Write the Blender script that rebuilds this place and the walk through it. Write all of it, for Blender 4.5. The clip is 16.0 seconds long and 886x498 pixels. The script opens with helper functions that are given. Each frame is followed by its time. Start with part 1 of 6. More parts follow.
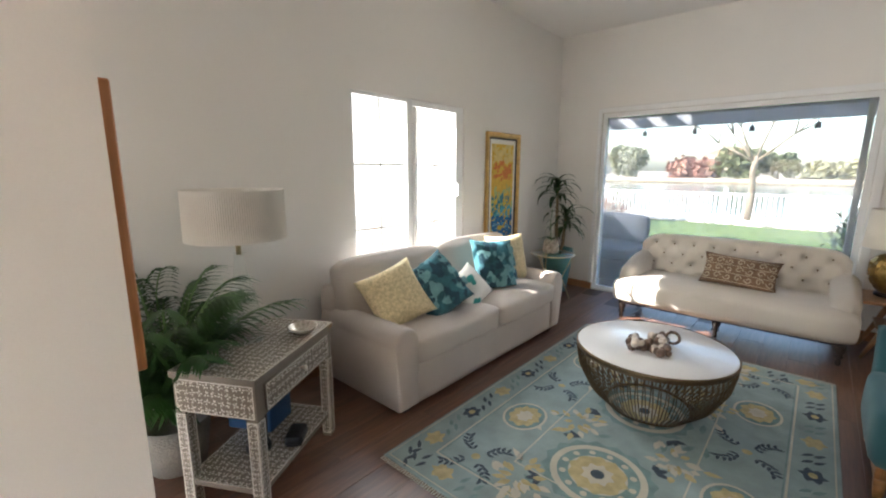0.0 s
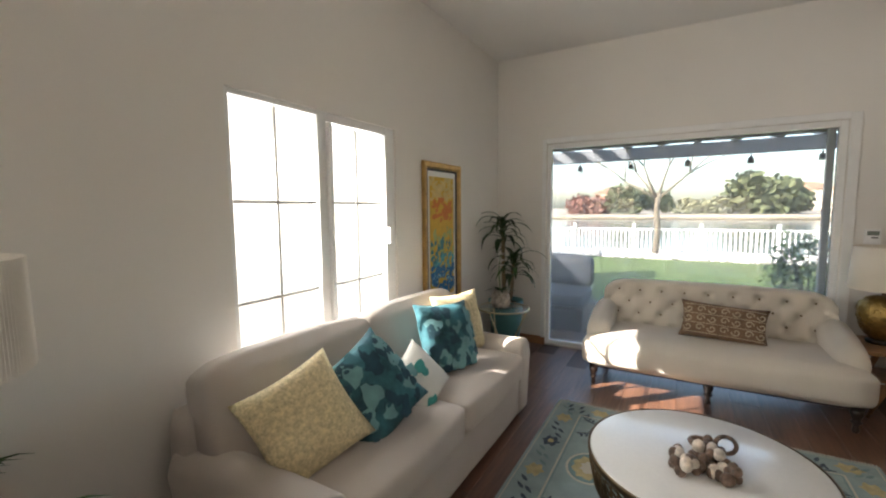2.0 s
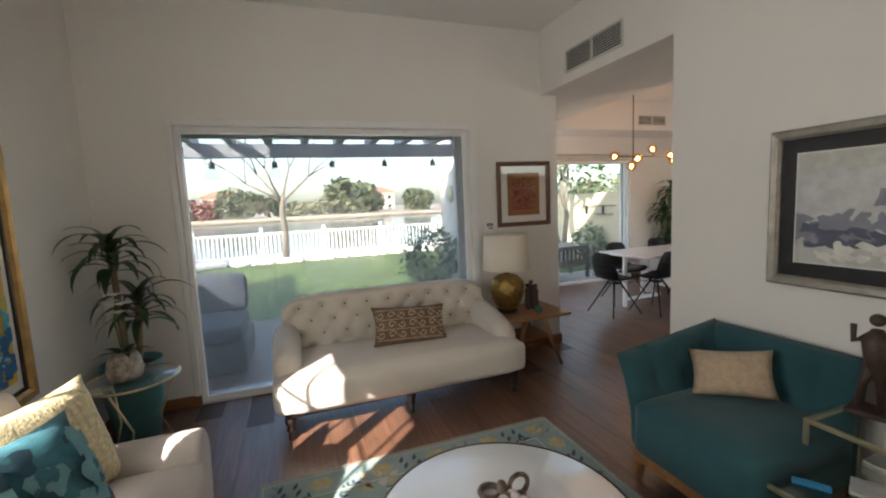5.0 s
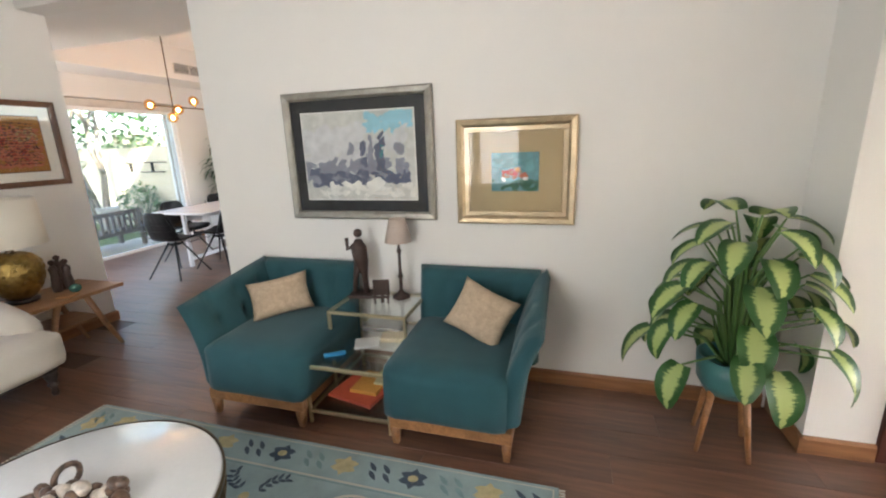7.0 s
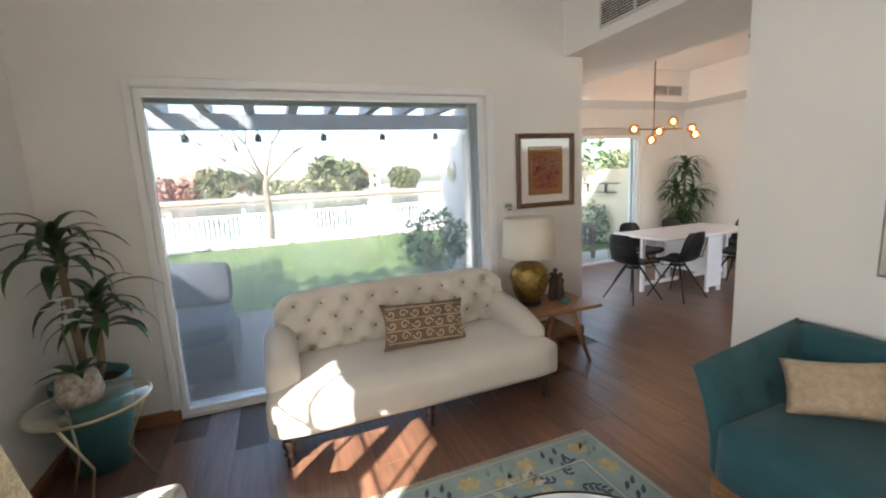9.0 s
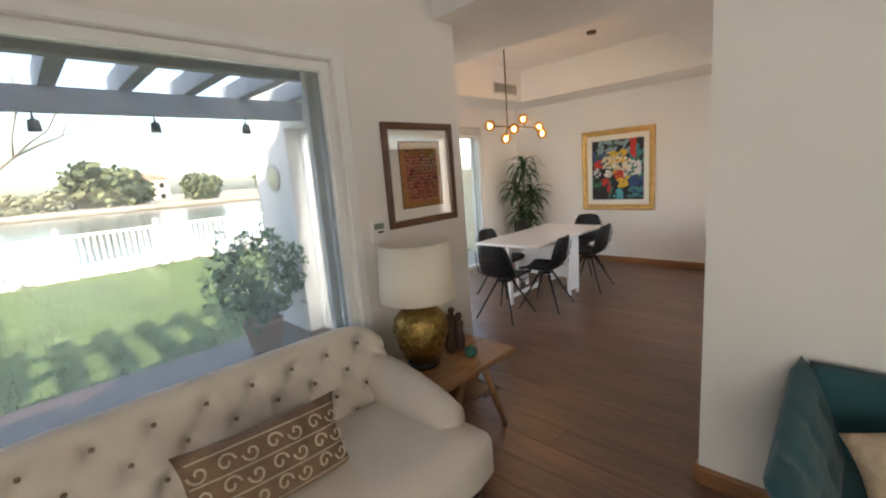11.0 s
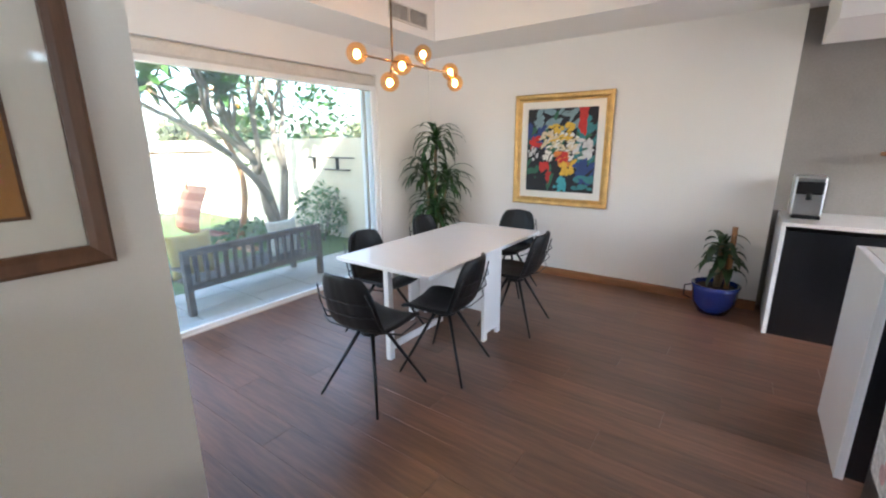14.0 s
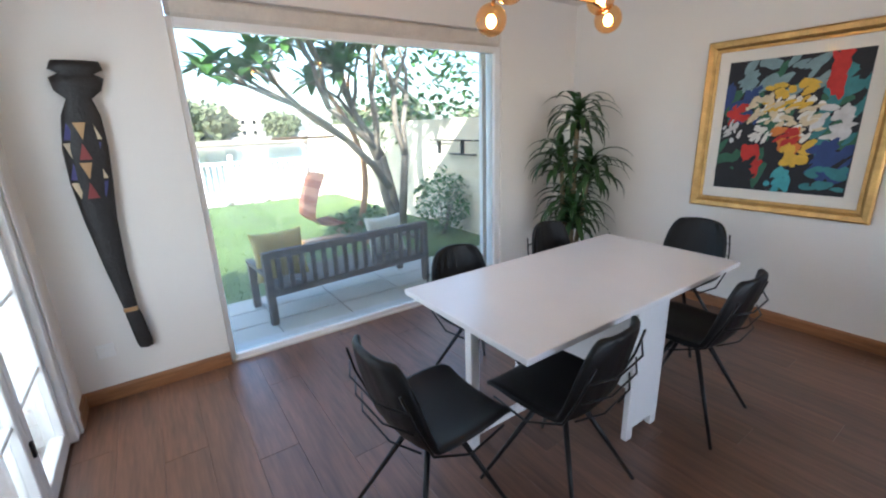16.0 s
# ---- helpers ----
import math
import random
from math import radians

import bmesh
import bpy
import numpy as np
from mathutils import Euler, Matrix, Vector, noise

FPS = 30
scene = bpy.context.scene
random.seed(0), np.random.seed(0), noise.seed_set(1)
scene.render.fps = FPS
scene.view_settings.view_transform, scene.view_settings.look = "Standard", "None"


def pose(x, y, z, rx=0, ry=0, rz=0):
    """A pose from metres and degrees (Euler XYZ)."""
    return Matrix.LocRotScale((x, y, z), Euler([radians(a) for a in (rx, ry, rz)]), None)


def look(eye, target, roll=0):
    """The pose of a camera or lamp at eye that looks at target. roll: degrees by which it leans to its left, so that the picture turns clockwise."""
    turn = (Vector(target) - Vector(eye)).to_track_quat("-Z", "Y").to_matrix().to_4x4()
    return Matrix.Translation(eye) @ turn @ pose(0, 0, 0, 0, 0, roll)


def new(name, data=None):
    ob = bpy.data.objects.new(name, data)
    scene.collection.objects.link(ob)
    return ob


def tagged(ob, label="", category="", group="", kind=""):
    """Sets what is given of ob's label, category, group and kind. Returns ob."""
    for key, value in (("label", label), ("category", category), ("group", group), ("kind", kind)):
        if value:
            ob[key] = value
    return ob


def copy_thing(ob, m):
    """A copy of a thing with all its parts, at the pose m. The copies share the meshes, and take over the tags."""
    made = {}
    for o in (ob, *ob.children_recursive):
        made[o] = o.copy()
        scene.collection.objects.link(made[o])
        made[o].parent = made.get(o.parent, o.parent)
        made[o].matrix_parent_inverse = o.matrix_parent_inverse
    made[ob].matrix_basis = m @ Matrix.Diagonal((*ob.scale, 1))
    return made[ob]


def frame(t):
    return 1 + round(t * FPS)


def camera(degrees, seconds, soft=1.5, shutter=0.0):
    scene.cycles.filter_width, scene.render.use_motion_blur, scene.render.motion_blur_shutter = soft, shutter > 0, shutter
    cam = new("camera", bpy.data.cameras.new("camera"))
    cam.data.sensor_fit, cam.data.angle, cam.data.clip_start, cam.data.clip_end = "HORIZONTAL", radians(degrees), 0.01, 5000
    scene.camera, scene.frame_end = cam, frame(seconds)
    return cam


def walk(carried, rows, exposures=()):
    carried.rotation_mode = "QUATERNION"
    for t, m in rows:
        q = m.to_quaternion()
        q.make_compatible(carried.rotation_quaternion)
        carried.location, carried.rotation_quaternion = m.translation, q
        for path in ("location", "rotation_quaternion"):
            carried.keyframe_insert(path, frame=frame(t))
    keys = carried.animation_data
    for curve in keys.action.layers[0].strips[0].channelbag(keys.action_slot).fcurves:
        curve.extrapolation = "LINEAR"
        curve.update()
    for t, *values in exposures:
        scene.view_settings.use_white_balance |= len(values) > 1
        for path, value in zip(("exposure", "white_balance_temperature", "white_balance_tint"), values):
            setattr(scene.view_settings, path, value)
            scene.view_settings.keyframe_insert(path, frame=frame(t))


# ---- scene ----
cam = camera(92.8, 16.0, soft=2.1)
PATH = [
    (0, (-0.183, 0.048, 1.529), (-1.486, 1.52, 1.162), 0.2),
    (0.5, (-0.351, 0.187, 1.528), (-1.643, 1.676, 1.186), 0.7),
    (1, (-0.528, 0.409, 1.506), (-1.845, 1.889, 1.235), -0.3),
    (1.5, (-0.724, 0.618, 1.519), (-1.952, 2.179, 1.286), 0.5),
    (2, (-0.963, 0.773, 1.528), (-1.953, 2.501, 1.341), -0.5),
    (2.5, (-1.104, 0.951, 1.525), (-1.869, 2.797, 1.443), -0.6),
    (3, (-1.253, 1.137, 1.551), (-1.766, 3.07, 1.544), 0.2),
    (3.2, (-1.33, 1.185, 1.566), (-1.716, 3.147, 1.571), 0.5),
    (5.3, (-1.525, 1.625, 1.539), (-0.569, 3.356, 1.236), -2.9),
    (5.5, (-1.558, 1.594, 1.535), (-0.385, 3.177, 1.191), -2.9),
    (6, (-1.584, 1.516, 1.512), (-0.012, 2.685, 1.107), -2.7),
    (6.5, (-1.556, 1.448, 1.497), (0.232, 2.221, 1.044), -2.6),
    (7, (-1.53, 1.387, 1.499), (0.33, 1.938, 1.01), -2.0),
    (7.5, (-1.555, 1.451, 1.481), (0.233, 2.2, 0.99), -1.2),
    (8, (-1.596, 1.669, 1.486), (-0.166, 2.985, 1.017), -2.2),
    (8.5, (-1.553, 1.964, 1.534), (-0.672, 3.72, 1.16), -3.4),
    (8.7, (-1.544, 2.033, 1.545), (-0.83, 3.874, 1.224), -2.9),
    (10.8, (-1.263, 3.257, 1.587), (-0.009, 4.779, 1.256), -4.4),
    (11, (-1.178, 3.337, 1.592), (0.221, 4.723, 1.238), -4.5),
    (11.5, (-0.862, 3.498, 1.576), (0.743, 4.634, 1.208), -3.6),
    (12, (-0.554, 3.683, 1.553), (1.131, 4.687, 1.162), -0.7),
    (12.5, (-0.255, 3.858, 1.546), (1.432, 4.835, 1.1), -0.9),
    (13, (0.099, 3.925, 1.544), (1.755, 4.93, 1.045), -1.0),
    (13.5, (0.371, 4.072, 1.615), (2.018, 5.063, 1.065), 0.4),
    (14, (0.715, 4.226, 1.526), (2.29, 5.359, 1.039), -0.4),
    (14.5, (0.995, 4.314, 1.529), (2.358, 5.703, 1.069), -0.0),
    (15, (1.279, 4.409, 1.528), (2.416, 5.983, 1.048), 1.6),
    (15.3, (1.35, 4.604, 1.545), (2.423, 6.208, 1.021), 0.8),
    (15.5, (1.466, 4.657, 1.547), (2.477, 6.297, 1.011), 0.3),
    (16, (1.696, 4.818, 1.519), (2.777, 6.404, 0.957), -2.0),
]
walk(cam, [(t, look(eye, target, roll)) for t, eye, target, roll in PATH], [(0, 3.5, 6150, 10), (1.5, 3.35, 6350, 10), (3, 2.45, 6850, 10), (5.5, 3.05, 6300, 10), (7, 3.8, 6150, 10), (8, 3.6, 6050, 10), (8.5, 3.5, 6150, 10), (11, 3.15, 6650, 10), (12.5, 3.4, 5900, 9), (14, 3.6, 5700, 8), (16, 3.15, 5500, 8)])

# ---- light ----
world = bpy.data.worlds.new("sky")
scene.world = world
world.use_nodes = True
wn = world.node_tree.nodes
sky = wn.new("ShaderNodeTexSky")
sky.sky_type, sky.sun_disc = "NISHITA", False
SUN_EL, SUN_AZ = 33.0, 225.0          # the sun stands over the west windows
sky.sun_elevation, sky.sun_rotation = radians(SUN_EL), radians(SUN_AZ)
sky.dust_density, sky.ozone_density = 2.5, 1.0
wn["Background"].inputs["Strength"].default_value = 0.15
world.node_tree.links.new(sky.outputs[0], wn["Background"].inputs["Color"])
sun = new("sun", bpy.data.lights.new("sun", "SUN"))
sun.data.energy, sun.data.angle, sun.data.color = 2.9, radians(0.6), (1.0, 0.93, 0.84)
sx, sy = math.sin(radians(SUN_AZ)), math.cos(radians(SUN_AZ))
sun.matrix_world = look((sx * 20, sy * 20, 20 * math.tan(radians(SUN_EL))), (0, 0, 0))

def window_lamp(name, x, y, z, w, h, watts):
    """The sky's light in an opening that faces west."""
    lamp = new(name, bpy.data.lights.new(name, "AREA"))
    lamp.data.shape, lamp.data.size, lamp.data.size_y = "RECTANGLE", w, h
    lamp.data.energy, lamp.data.color = watts, (1.0, .97, .93)
    lamp.matrix_world = look((x, y, z), (x + 5, y, z - .6))
    return lamp


window_lamp("west_window_light", -3.09, 2.70, 1.31, 1.28, 1.5, 6.0)
window_lamp("garden_door_light", .90, 6.915, 1.1, 1.0, 1.9, 3.6)

# ---- materials ----
MATS = {}


def mat(name, col, rough=0.6, metal=0.0, var=0.12, scale=6.0, bump=0.0, bscale=60.0, coat=0.0, sheen=0.0, spec=0.5, stretch=(1, 1, 1), rnd=0.0, emit=0.0, sub=0.0):
    """Painted, woven or polished surface: two scales of tone, fine relief."""
    if name in MATS:
        return MATS[name]
    m = bpy.data.materials.new(name)
    m.use_nodes = True
    nt = m.node_tree
    n, l = nt.nodes, nt.links
    b = n["Principled BSDF"]
    tc = n.new("ShaderNodeTexCoord")
    mp = n.new("ShaderNodeMapping")
    mp.inputs["Scale"].default_value = stretch
    l.new(tc.outputs["Object"], mp.inputs["Vector"])
    big, fine = n.new("ShaderNodeTexNoise"), n.new("ShaderNodeTexNoise")
    big.inputs["Scale"].default_value, fine.inputs["Scale"].default_value = scale, bscale
    big.inputs["Detail"].default_value, fine.inputs["Detail"].default_value = 4, 3
    for t in (big, fine):
        l.new(mp.outputs[0], t.inputs["Vector"])
    mix = n.new("ShaderNodeMix")
    mix.data_type = "FLOAT"
    mix.inputs[0].default_value = 0.35
    l.new(big.outputs["Fac"], mix.inputs[2])
    l.new(fine.outputs["Fac"], mix.inputs[3])
    ramp = n.new("ShaderNodeValToRGB")
    lo = [max(0, c * (1 - var)) for c in col]
    hi = [min(1, c * (1 + var)) for c in col]
    ramp.color_ramp.elements[0].position, ramp.color_ramp.elements[0].color = 0.3, (*lo, 1)
    ramp.color_ramp.elements[1].position, ramp.color_ramp.elements[1].color = 0.7, (*hi, 1)
    l.new(mix.outputs[0], ramp.inputs[0])
    out = ramp.outputs[0]
    if rnd:
        oi, hsv, mr = n.new("ShaderNodeObjectInfo"), n.new("ShaderNodeHueSaturation"), n.new("ShaderNodeMapRange")
        mr.inputs["To Min"].default_value, mr.inputs["To Max"].default_value = 1 - rnd, 1 + rnd
        l.new(oi.outputs["Random"], mr.inputs["Value"])
        l.new(mr.outputs[0], hsv.inputs["Value"])
        l.new(out, hsv.inputs["Color"])
        out = hsv.outputs[0]
    l.new(out, b.inputs["Base Color"])
    b.inputs["Roughness"].default_value, b.inputs["Metallic"].default_value = rough, metal
    b.inputs["Coat Weight"].default_value, b.inputs["Sheen Weight"].default_value = coat, sheen
    b.inputs["Specular IOR Level"].default_value = spec
    b.inputs["Coat Roughness"].default_value = 0.03
    if sub:
        b.inputs["Transmission Weight"].default_value = sub
    if emit:
        l.new(out, b.inputs["Emission Color"])
        b.inputs["Emission Strength"].default_value = emit
    if bump:
        bp = n.new("ShaderNodeBump")
        bp.inputs["Strength"].default_value, bp.inputs["Distance"].default_value = bump, 0.01
        l.new(fine.outputs["Fac"], bp.inputs["Height"])
        l.new(bp.outputs[0], b.inputs["Normal"])
    MATS[name] = m
    return m


def glass_mat(name, tint=(1, 1, 1), gloss=1.0, ior=1.3, veil=0.0):
    """Thin clear pane: straight through, with a mirror share that grows at a slant."""
    m = bpy.data.materials.new(name)
    m.use_nodes = True
    n, l = m.node_tree.nodes, m.node_tree.links
    n.remove(n["Principled BSDF"])
    tr, gl, mx = n.new("ShaderNodeBsdfTransparent"), n.new("ShaderNodeBsdfGlossy"), n.new("ShaderNodeMixShader")
    lw, pw, fr = n.new("ShaderNodeLayerWeight"), n.new("ShaderNodeMath"), n.new("ShaderNodeMath")
    lw.inputs[0].default_value = 0.5
    pw.operation, fr.operation = "POWER", "MULTIPLY_ADD"
    pw.inputs[1].default_value = 4.0
    l.new(lw.outputs["Facing"], pw.inputs[0])
    l.new(pw.outputs[0], fr.inputs[0])
    f0 = ((ior - 1) / (ior + 1)) ** 2
    fr.inputs[1].default_value, fr.inputs[2].default_value = 0.7, f0
    tr.inputs[0].default_value = (*tint, 1)
    gl.inputs["Roughness"].default_value = 0.02
    gl.inputs[0].default_value = (gloss, gloss, gloss, 1)
    l.new(fr.outputs[0], mx.inputs[0])
    l.new(tr.outputs[0], mx.inputs[1])
    l.new(gl.outputs[0], mx.inputs[2])
    out = mx.outputs[0]
    if veil:                                 # an uneven pale film that paints a haze over the view out
        ds, dm, nz, mr = n.new("ShaderNodeBsdfTranslucent"), n.new("ShaderNodeMixShader"), n.new("ShaderNodeTexNoise"), n.new("ShaderNodeMapRange")
        ds.inputs[0].default_value = (.95, .92, .86, 1)
        nz.inputs["Scale"].default_value, nz.inputs["Detail"].default_value = 2.2, 5
        mr.inputs["To Min"].default_value, mr.inputs["To Max"].default_value = veil * .6, veil * 1.4
        l.new(nz.outputs["Fac"], mr.inputs["Value"])
        l.new(mr.outputs[0], dm.inputs[0])
        l.new(out, dm.inputs[1])
        l.new(ds.outputs[0], dm.inputs[2])
        out = dm.outputs[0]
    l.new(out, n["Material Output"].inputs[0])
    return m


def wood_mat(name, col, rough=0.4, var=0.35, axis=0, scale=5.0, rnd=0.0, bump=0.15, coat=0.0, spec=0.5):
    s = [14, 14, 14]
    s[axis] = 1.2
    return mat(name, col, rough, var=var, scale=scale / 4, bscale=scale, bump=bump, stretch=s, rnd=rnd, coat=coat, spec=spec)


WALL = mat("wall_paint", (0.80, 0.775, 0.735), 0.85, var=0.025, scale=1.2, bump=0.05, bscale=180)
CEIL = mat("ceiling_paint", (0.82, 0.80, 0.77), 0.9, var=0.02, scale=1.0, bump=0.04, bscale=150)
WHITE = mat("white_frame_paint", (0.82, 0.82, 0.81), 0.35, var=0.03, scale=8)
SKIRT = wood_mat("oak_skirting", (0.26, 0.12, 0.05), 0.4, axis=1)
SKIRTX = wood_mat("oak_skirting_x", (0.26, 0.12, 0.05), 0.4, axis=0)
PLANK = wood_mat("floor_plank_wood", (0.150, 0.072, 0.042), 0.36, spec=1.0, var=0.45, axis=1, scale=5, rnd=0.14, bump=0.06)
JOINT = mat("floor_joint", (0.075, 0.037, 0.022), 0.5)
# window panes: the tint dims the outdoors, a painted haze stands for reflections
GLASS = glass_mat("pane_glass", (.80, .82, .82), veil=.06)
PICGLASS = glass_mat("picture_glass")
DIMMED = glass_mat("dimmed_glass", (.64, .645, .64), ior=1.4, veil=.06)
DINING = glass_mat("dining_glass", (.78, .79, .77), ior=1.35, veil=.03)
GLASSG = glass_mat("table_glass", (0.96, 0.98, 0.97), ior=1.6)
LINEN = mat("oatmeal_linen", (0.50, 0.445, 0.395), 0.9, var=0.09, scale=3, bump=0.25, bscale=420, sheen=0.15)
CREAM = mat("cream_linen", (0.60, 0.545, 0.475), 0.9, var=0.07, scale=4, bump=0.25, bscale=450, sheen=0.15)
TEAL = mat("teal_velvet", (0.015, 0.076, 0.090), 0.85, var=0.2, scale=5, bump=0.2, bscale=300, sheen=0.15)
BLACKL = mat("black_leather", (0.006, 0.006, 0.007), 0.45, var=0.3, scale=8, spec=.32, bump=0.15, bscale=250)
BLACKM = mat("black_steel", (0.012, 0.012, 0.013), 0.4, 0.4, var=0.2)
TABLEW = mat("white_lacquer", (0.82, 0.82, 0.83), 0.22, var=0.02, scale=4)
BRASS = mat("antique_brass", (0.15, 0.105, 0.06), 0.42, 0.9, var=0.3, scale=12)
GOLDP = mat("gilt_wood", (0.50, 0.31, 0.11), 0.35, 0.75, var=0.3, scale=14, bump=0.2, bscale=120)
SILVERP = mat("pewter_leaf", (0.34, 0.32, 0.28), 0.4, 0.7, var=0.25, scale=18, bump=0.15, bscale=160)
CHAMP = mat("champagne_leaf", (0.46, 0.36, 0.23), 0.35, 0.75, var=0.2, scale=18, bump=0.15, bscale=160)
MARBLE = mat("white_marble", (0.80, 0.80, 0.79), 0.16, var=0.05, scale=2.5)
DARKW = wood_mat("dark_turned_wood", (0.020, 0.012, 0.009), 0.35, axis=2)
OAK = wood_mat("honey_wood", (0.36, 0.17, 0.065), 0.42, axis=0)
WALNUT = wood_mat("walnut_top", (0.30, 0.155, 0.07), 0.4, axis=0)
PALEMAT = mat("mat_board", (0.78, 0.75, 0.68), 0.8, var=0.02, coat=0.5)

# ---- mesh helpers ----


def mesh_of(bm, name, mats, smooth=False):
    me = bpy.data.meshes.new(name)
    bm.normal_update()
    bm.to_mesh(me)
    bm.free()
    for m in (mats if isinstance(mats, (list, tuple)) else [mats]):
        me.materials.append(m)
    if smooth:
        for p in me.polygons:
            p.use_smooth = True
    return me


def add_box(bm, sx, sy, sz, m=Matrix(), bevel=0.0, seg=2, mi=0):
    """A bevelled block round the origin of m."""
    r = bmesh.ops.create_cube(bm, size=1.0, matrix=m @ Matrix.Diagonal((sx, sy, sz, 1)))
    vs = r["verts"]
    fs = {f for v in vs for f in v.link_faces}
    for f in fs:
        f.material_index = mi
    if bevel:
        es = list({e for v in vs for e in v.link_edges})
        r2 = bmesh.ops.bevel(bm, geom=es, offset=bevel, segments=seg, profile=0.5, affect="EDGES", clamp_overlap=True)
        for f in r2["faces"]:
            f.material_index = mi
    return vs


def box_me(name, sx, sy, sz, m, bevel=0.004, seg=2, smooth=False):
    bm = bmesh.new()
    add_box(bm, sx, sy, sz, bevel=bevel, seg=seg)
    return mesh_of(bm, name, m, smooth)


def add_lathe(bm, prof, n=24, m=Matrix(), mi=0, caps=True):
    rings = []
    for r, z in prof:
        rings.append([bm.verts.new(m @ Vector((r * math.cos(2 * math.pi * i / n), r * math.sin(2 * math.pi * i / n), z))) for i in range(n)])
    for a, b in zip(rings, rings[1:]):
        for i in range(n):
            f = bm.faces.new((a[i], a[(i + 1) % n], b[(i + 1) % n], b[i]))
            f.smooth, f.material_index = True, mi
    if caps:
        for ring, flip in ((rings[0], True), (rings[-1], False)):
            try:
                f = bm.faces.new(ring[::-1] if flip else ring)
                f.material_index = mi
            except ValueError:
                pass


def lathe_me(name, prof, m, n=24, caps=True):
    bm = bmesh.new()
    add_lathe(bm, prof, n, caps=caps)
    return mesh_of(bm, name, m)


def add_tube(bm, pts, r, n=8, mi=0, closed=False):
    """A tube along points; r is one radius or one for each point."""
    pts = [Vector(p) for p in pts]
    rs = r if isinstance(r, (list, tuple)) else [r] * len(pts)
    rings, k = [], len(pts)
    side = None
    for i, p in enumerate(pts):
        a = pts[(i - 1) % k] if (closed or i) else p
        b = pts[(i + 1) % k] if (closed or i < k - 1) else p
        d = (b - a).normalized()
        if side is None:
            side = d.orthogonal().normalized()
        side = (side - d * side.dot(d)).normalized()
        up = d.cross(side)
        rings.append([bm.verts.new(p + rs[i] * (math.cos(2 * math.pi * j / n) * side + math.sin(2 * math.pi * j / n) * up)) for j in range(n)])
    pairs = list(zip(rings, rings[1:])) + ([(rings[-1], rings[0])] if closed else [])
    for a, b in pairs:
        for j in range(n):
            f = bm.faces.new((a[j], a[(j + 1) % n], b[(j + 1) % n], b[j]))
            f.smooth, f.material_index = True, mi
    if not closed:
        for ring in (rings[0][::-1], rings[-1]):
            f = bm.faces.new(ring)
            f.material_index = mi


def tube_me(name, pts, r, m, n=8, closed=False):
    bm = bmesh.new()
    add_tube(bm, pts, r, n, closed=closed)
    return mesh_of(bm, name, m)


def add_prism(bm, outline, z0, z1, m=Matrix(), mi=0):
    """An outline in x, y drawn up from z0 to z1."""
    a = [bm.verts.new(m @ Vector((x, y, z0))) for x, y in outline]
    b = [bm.verts.new(m @ Vector((x, y, z1))) for x, y in outline]
    k = len(a)
    fs = [bm.faces.new(a[::-1]), bm.faces.new(b)]
    for i in range(k):
        fs.append(bm.faces.new((a[i], a[(i + 1) % k], b[(i + 1) % k], b[i])))
    for f in fs:
        f.material_index = mi
    return fs


def soft_me(name, sx, sy, sz, m, bevel=0.05, puff=0.02, cuts=6, seed=0):
    """Upholstered block: rounded edges, faces slightly swollen and uneven."""
    bm = bmesh.new()
    bmesh.ops.create_cube(bm, size=1.0)
    bmesh.ops.subdivide_edges(bm, edges=bm.edges[:], cuts=cuts, use_grid_fill=True)
    h = Vector((sx / 2, sy / 2, sz / 2))
    for v in bm.verts:
        p = Vector((v.co.x * sx, v.co.y * sy, v.co.z * sz))
        core = Vector([max(-(h[i] - bevel), min(h[i] - bevel, p[i])) for i in range(3)])
        d = p - core
        if d.length > 1e-6:
            d = d.normalized() * bevel
        q = core + d
        u = [1 - (2 * v.co[i]) ** 2 for i in range(3)]
        for i in range(3):
            j, k = (i + 1) % 3, (i + 2) % 3
            if abs(abs(v.co[i]) - 0.5) < 1e-4:
                q[i] += math.copysign(puff * max(0, u[j]) ** 0.6 * max(0, u[k]) ** 0.6, v.co[i])
        q += 0.006 * noise.noise_vector(p * 6 + Vector((seed, seed * 2, 0)))
        v.co = q
    bm.normal_update()
    return mesh_of(bm, name, m, True)


def pillow_me(name, w, h, t, m, n=14, seed=0):
    """A stuffed square cushion in its x, y plane, with pulled-out corners and a seam."""
    bm = bmesh.new()
    for sgn in (1, -1):
        g = []
        for i in range(n + 1):
            row = []
            for j in range(n + 1):
                u, v = 2 * i / n - 1, 2 * j / n - 1
                e = 1 - 0.09 * (1 - u * u) * abs(v) ** 3
                f = 1 - 0.09 * (1 - v * v) * abs(u) ** 3
                z = sgn * t / 2 * (max(0, (1 - abs(u) ** 2.6) * (1 - abs(v) ** 2.6))) ** 0.55
                p = Vector((u * w / 2 * f, v * h / 2 * e, z))
                p.z += 0.008 * sgn * noise.noise(p * 9 + Vector((seed * 3.1, 0, sgn))) * (1 - u ** 8) * (1 - v ** 8)
                row.append(bm.verts.new(p))
            g.append(row)
        for i in range(n):
            for j in range(n):
                q = (g[i][j], g[i + 1][j], g[i + 1][j + 1], g[i][j + 1])
                bm.faces.new(q if sgn > 0 else q[::-1])
    bmesh.ops.remove_doubles(bm, verts=bm.verts[:], dist=0.0005)
    return mesh_of(bm, name, m, True)


def thing(name, label, cat, x=0, y=0, z=0, rz=0, group="", kind="", m=None):
    e = new(name)
    e.empty_display_size = 0.1
    e.matrix_basis = m if m is not None else pose(x, y, z, 0, 0, rz)
    return tagged(e, label, cat, group, kind)


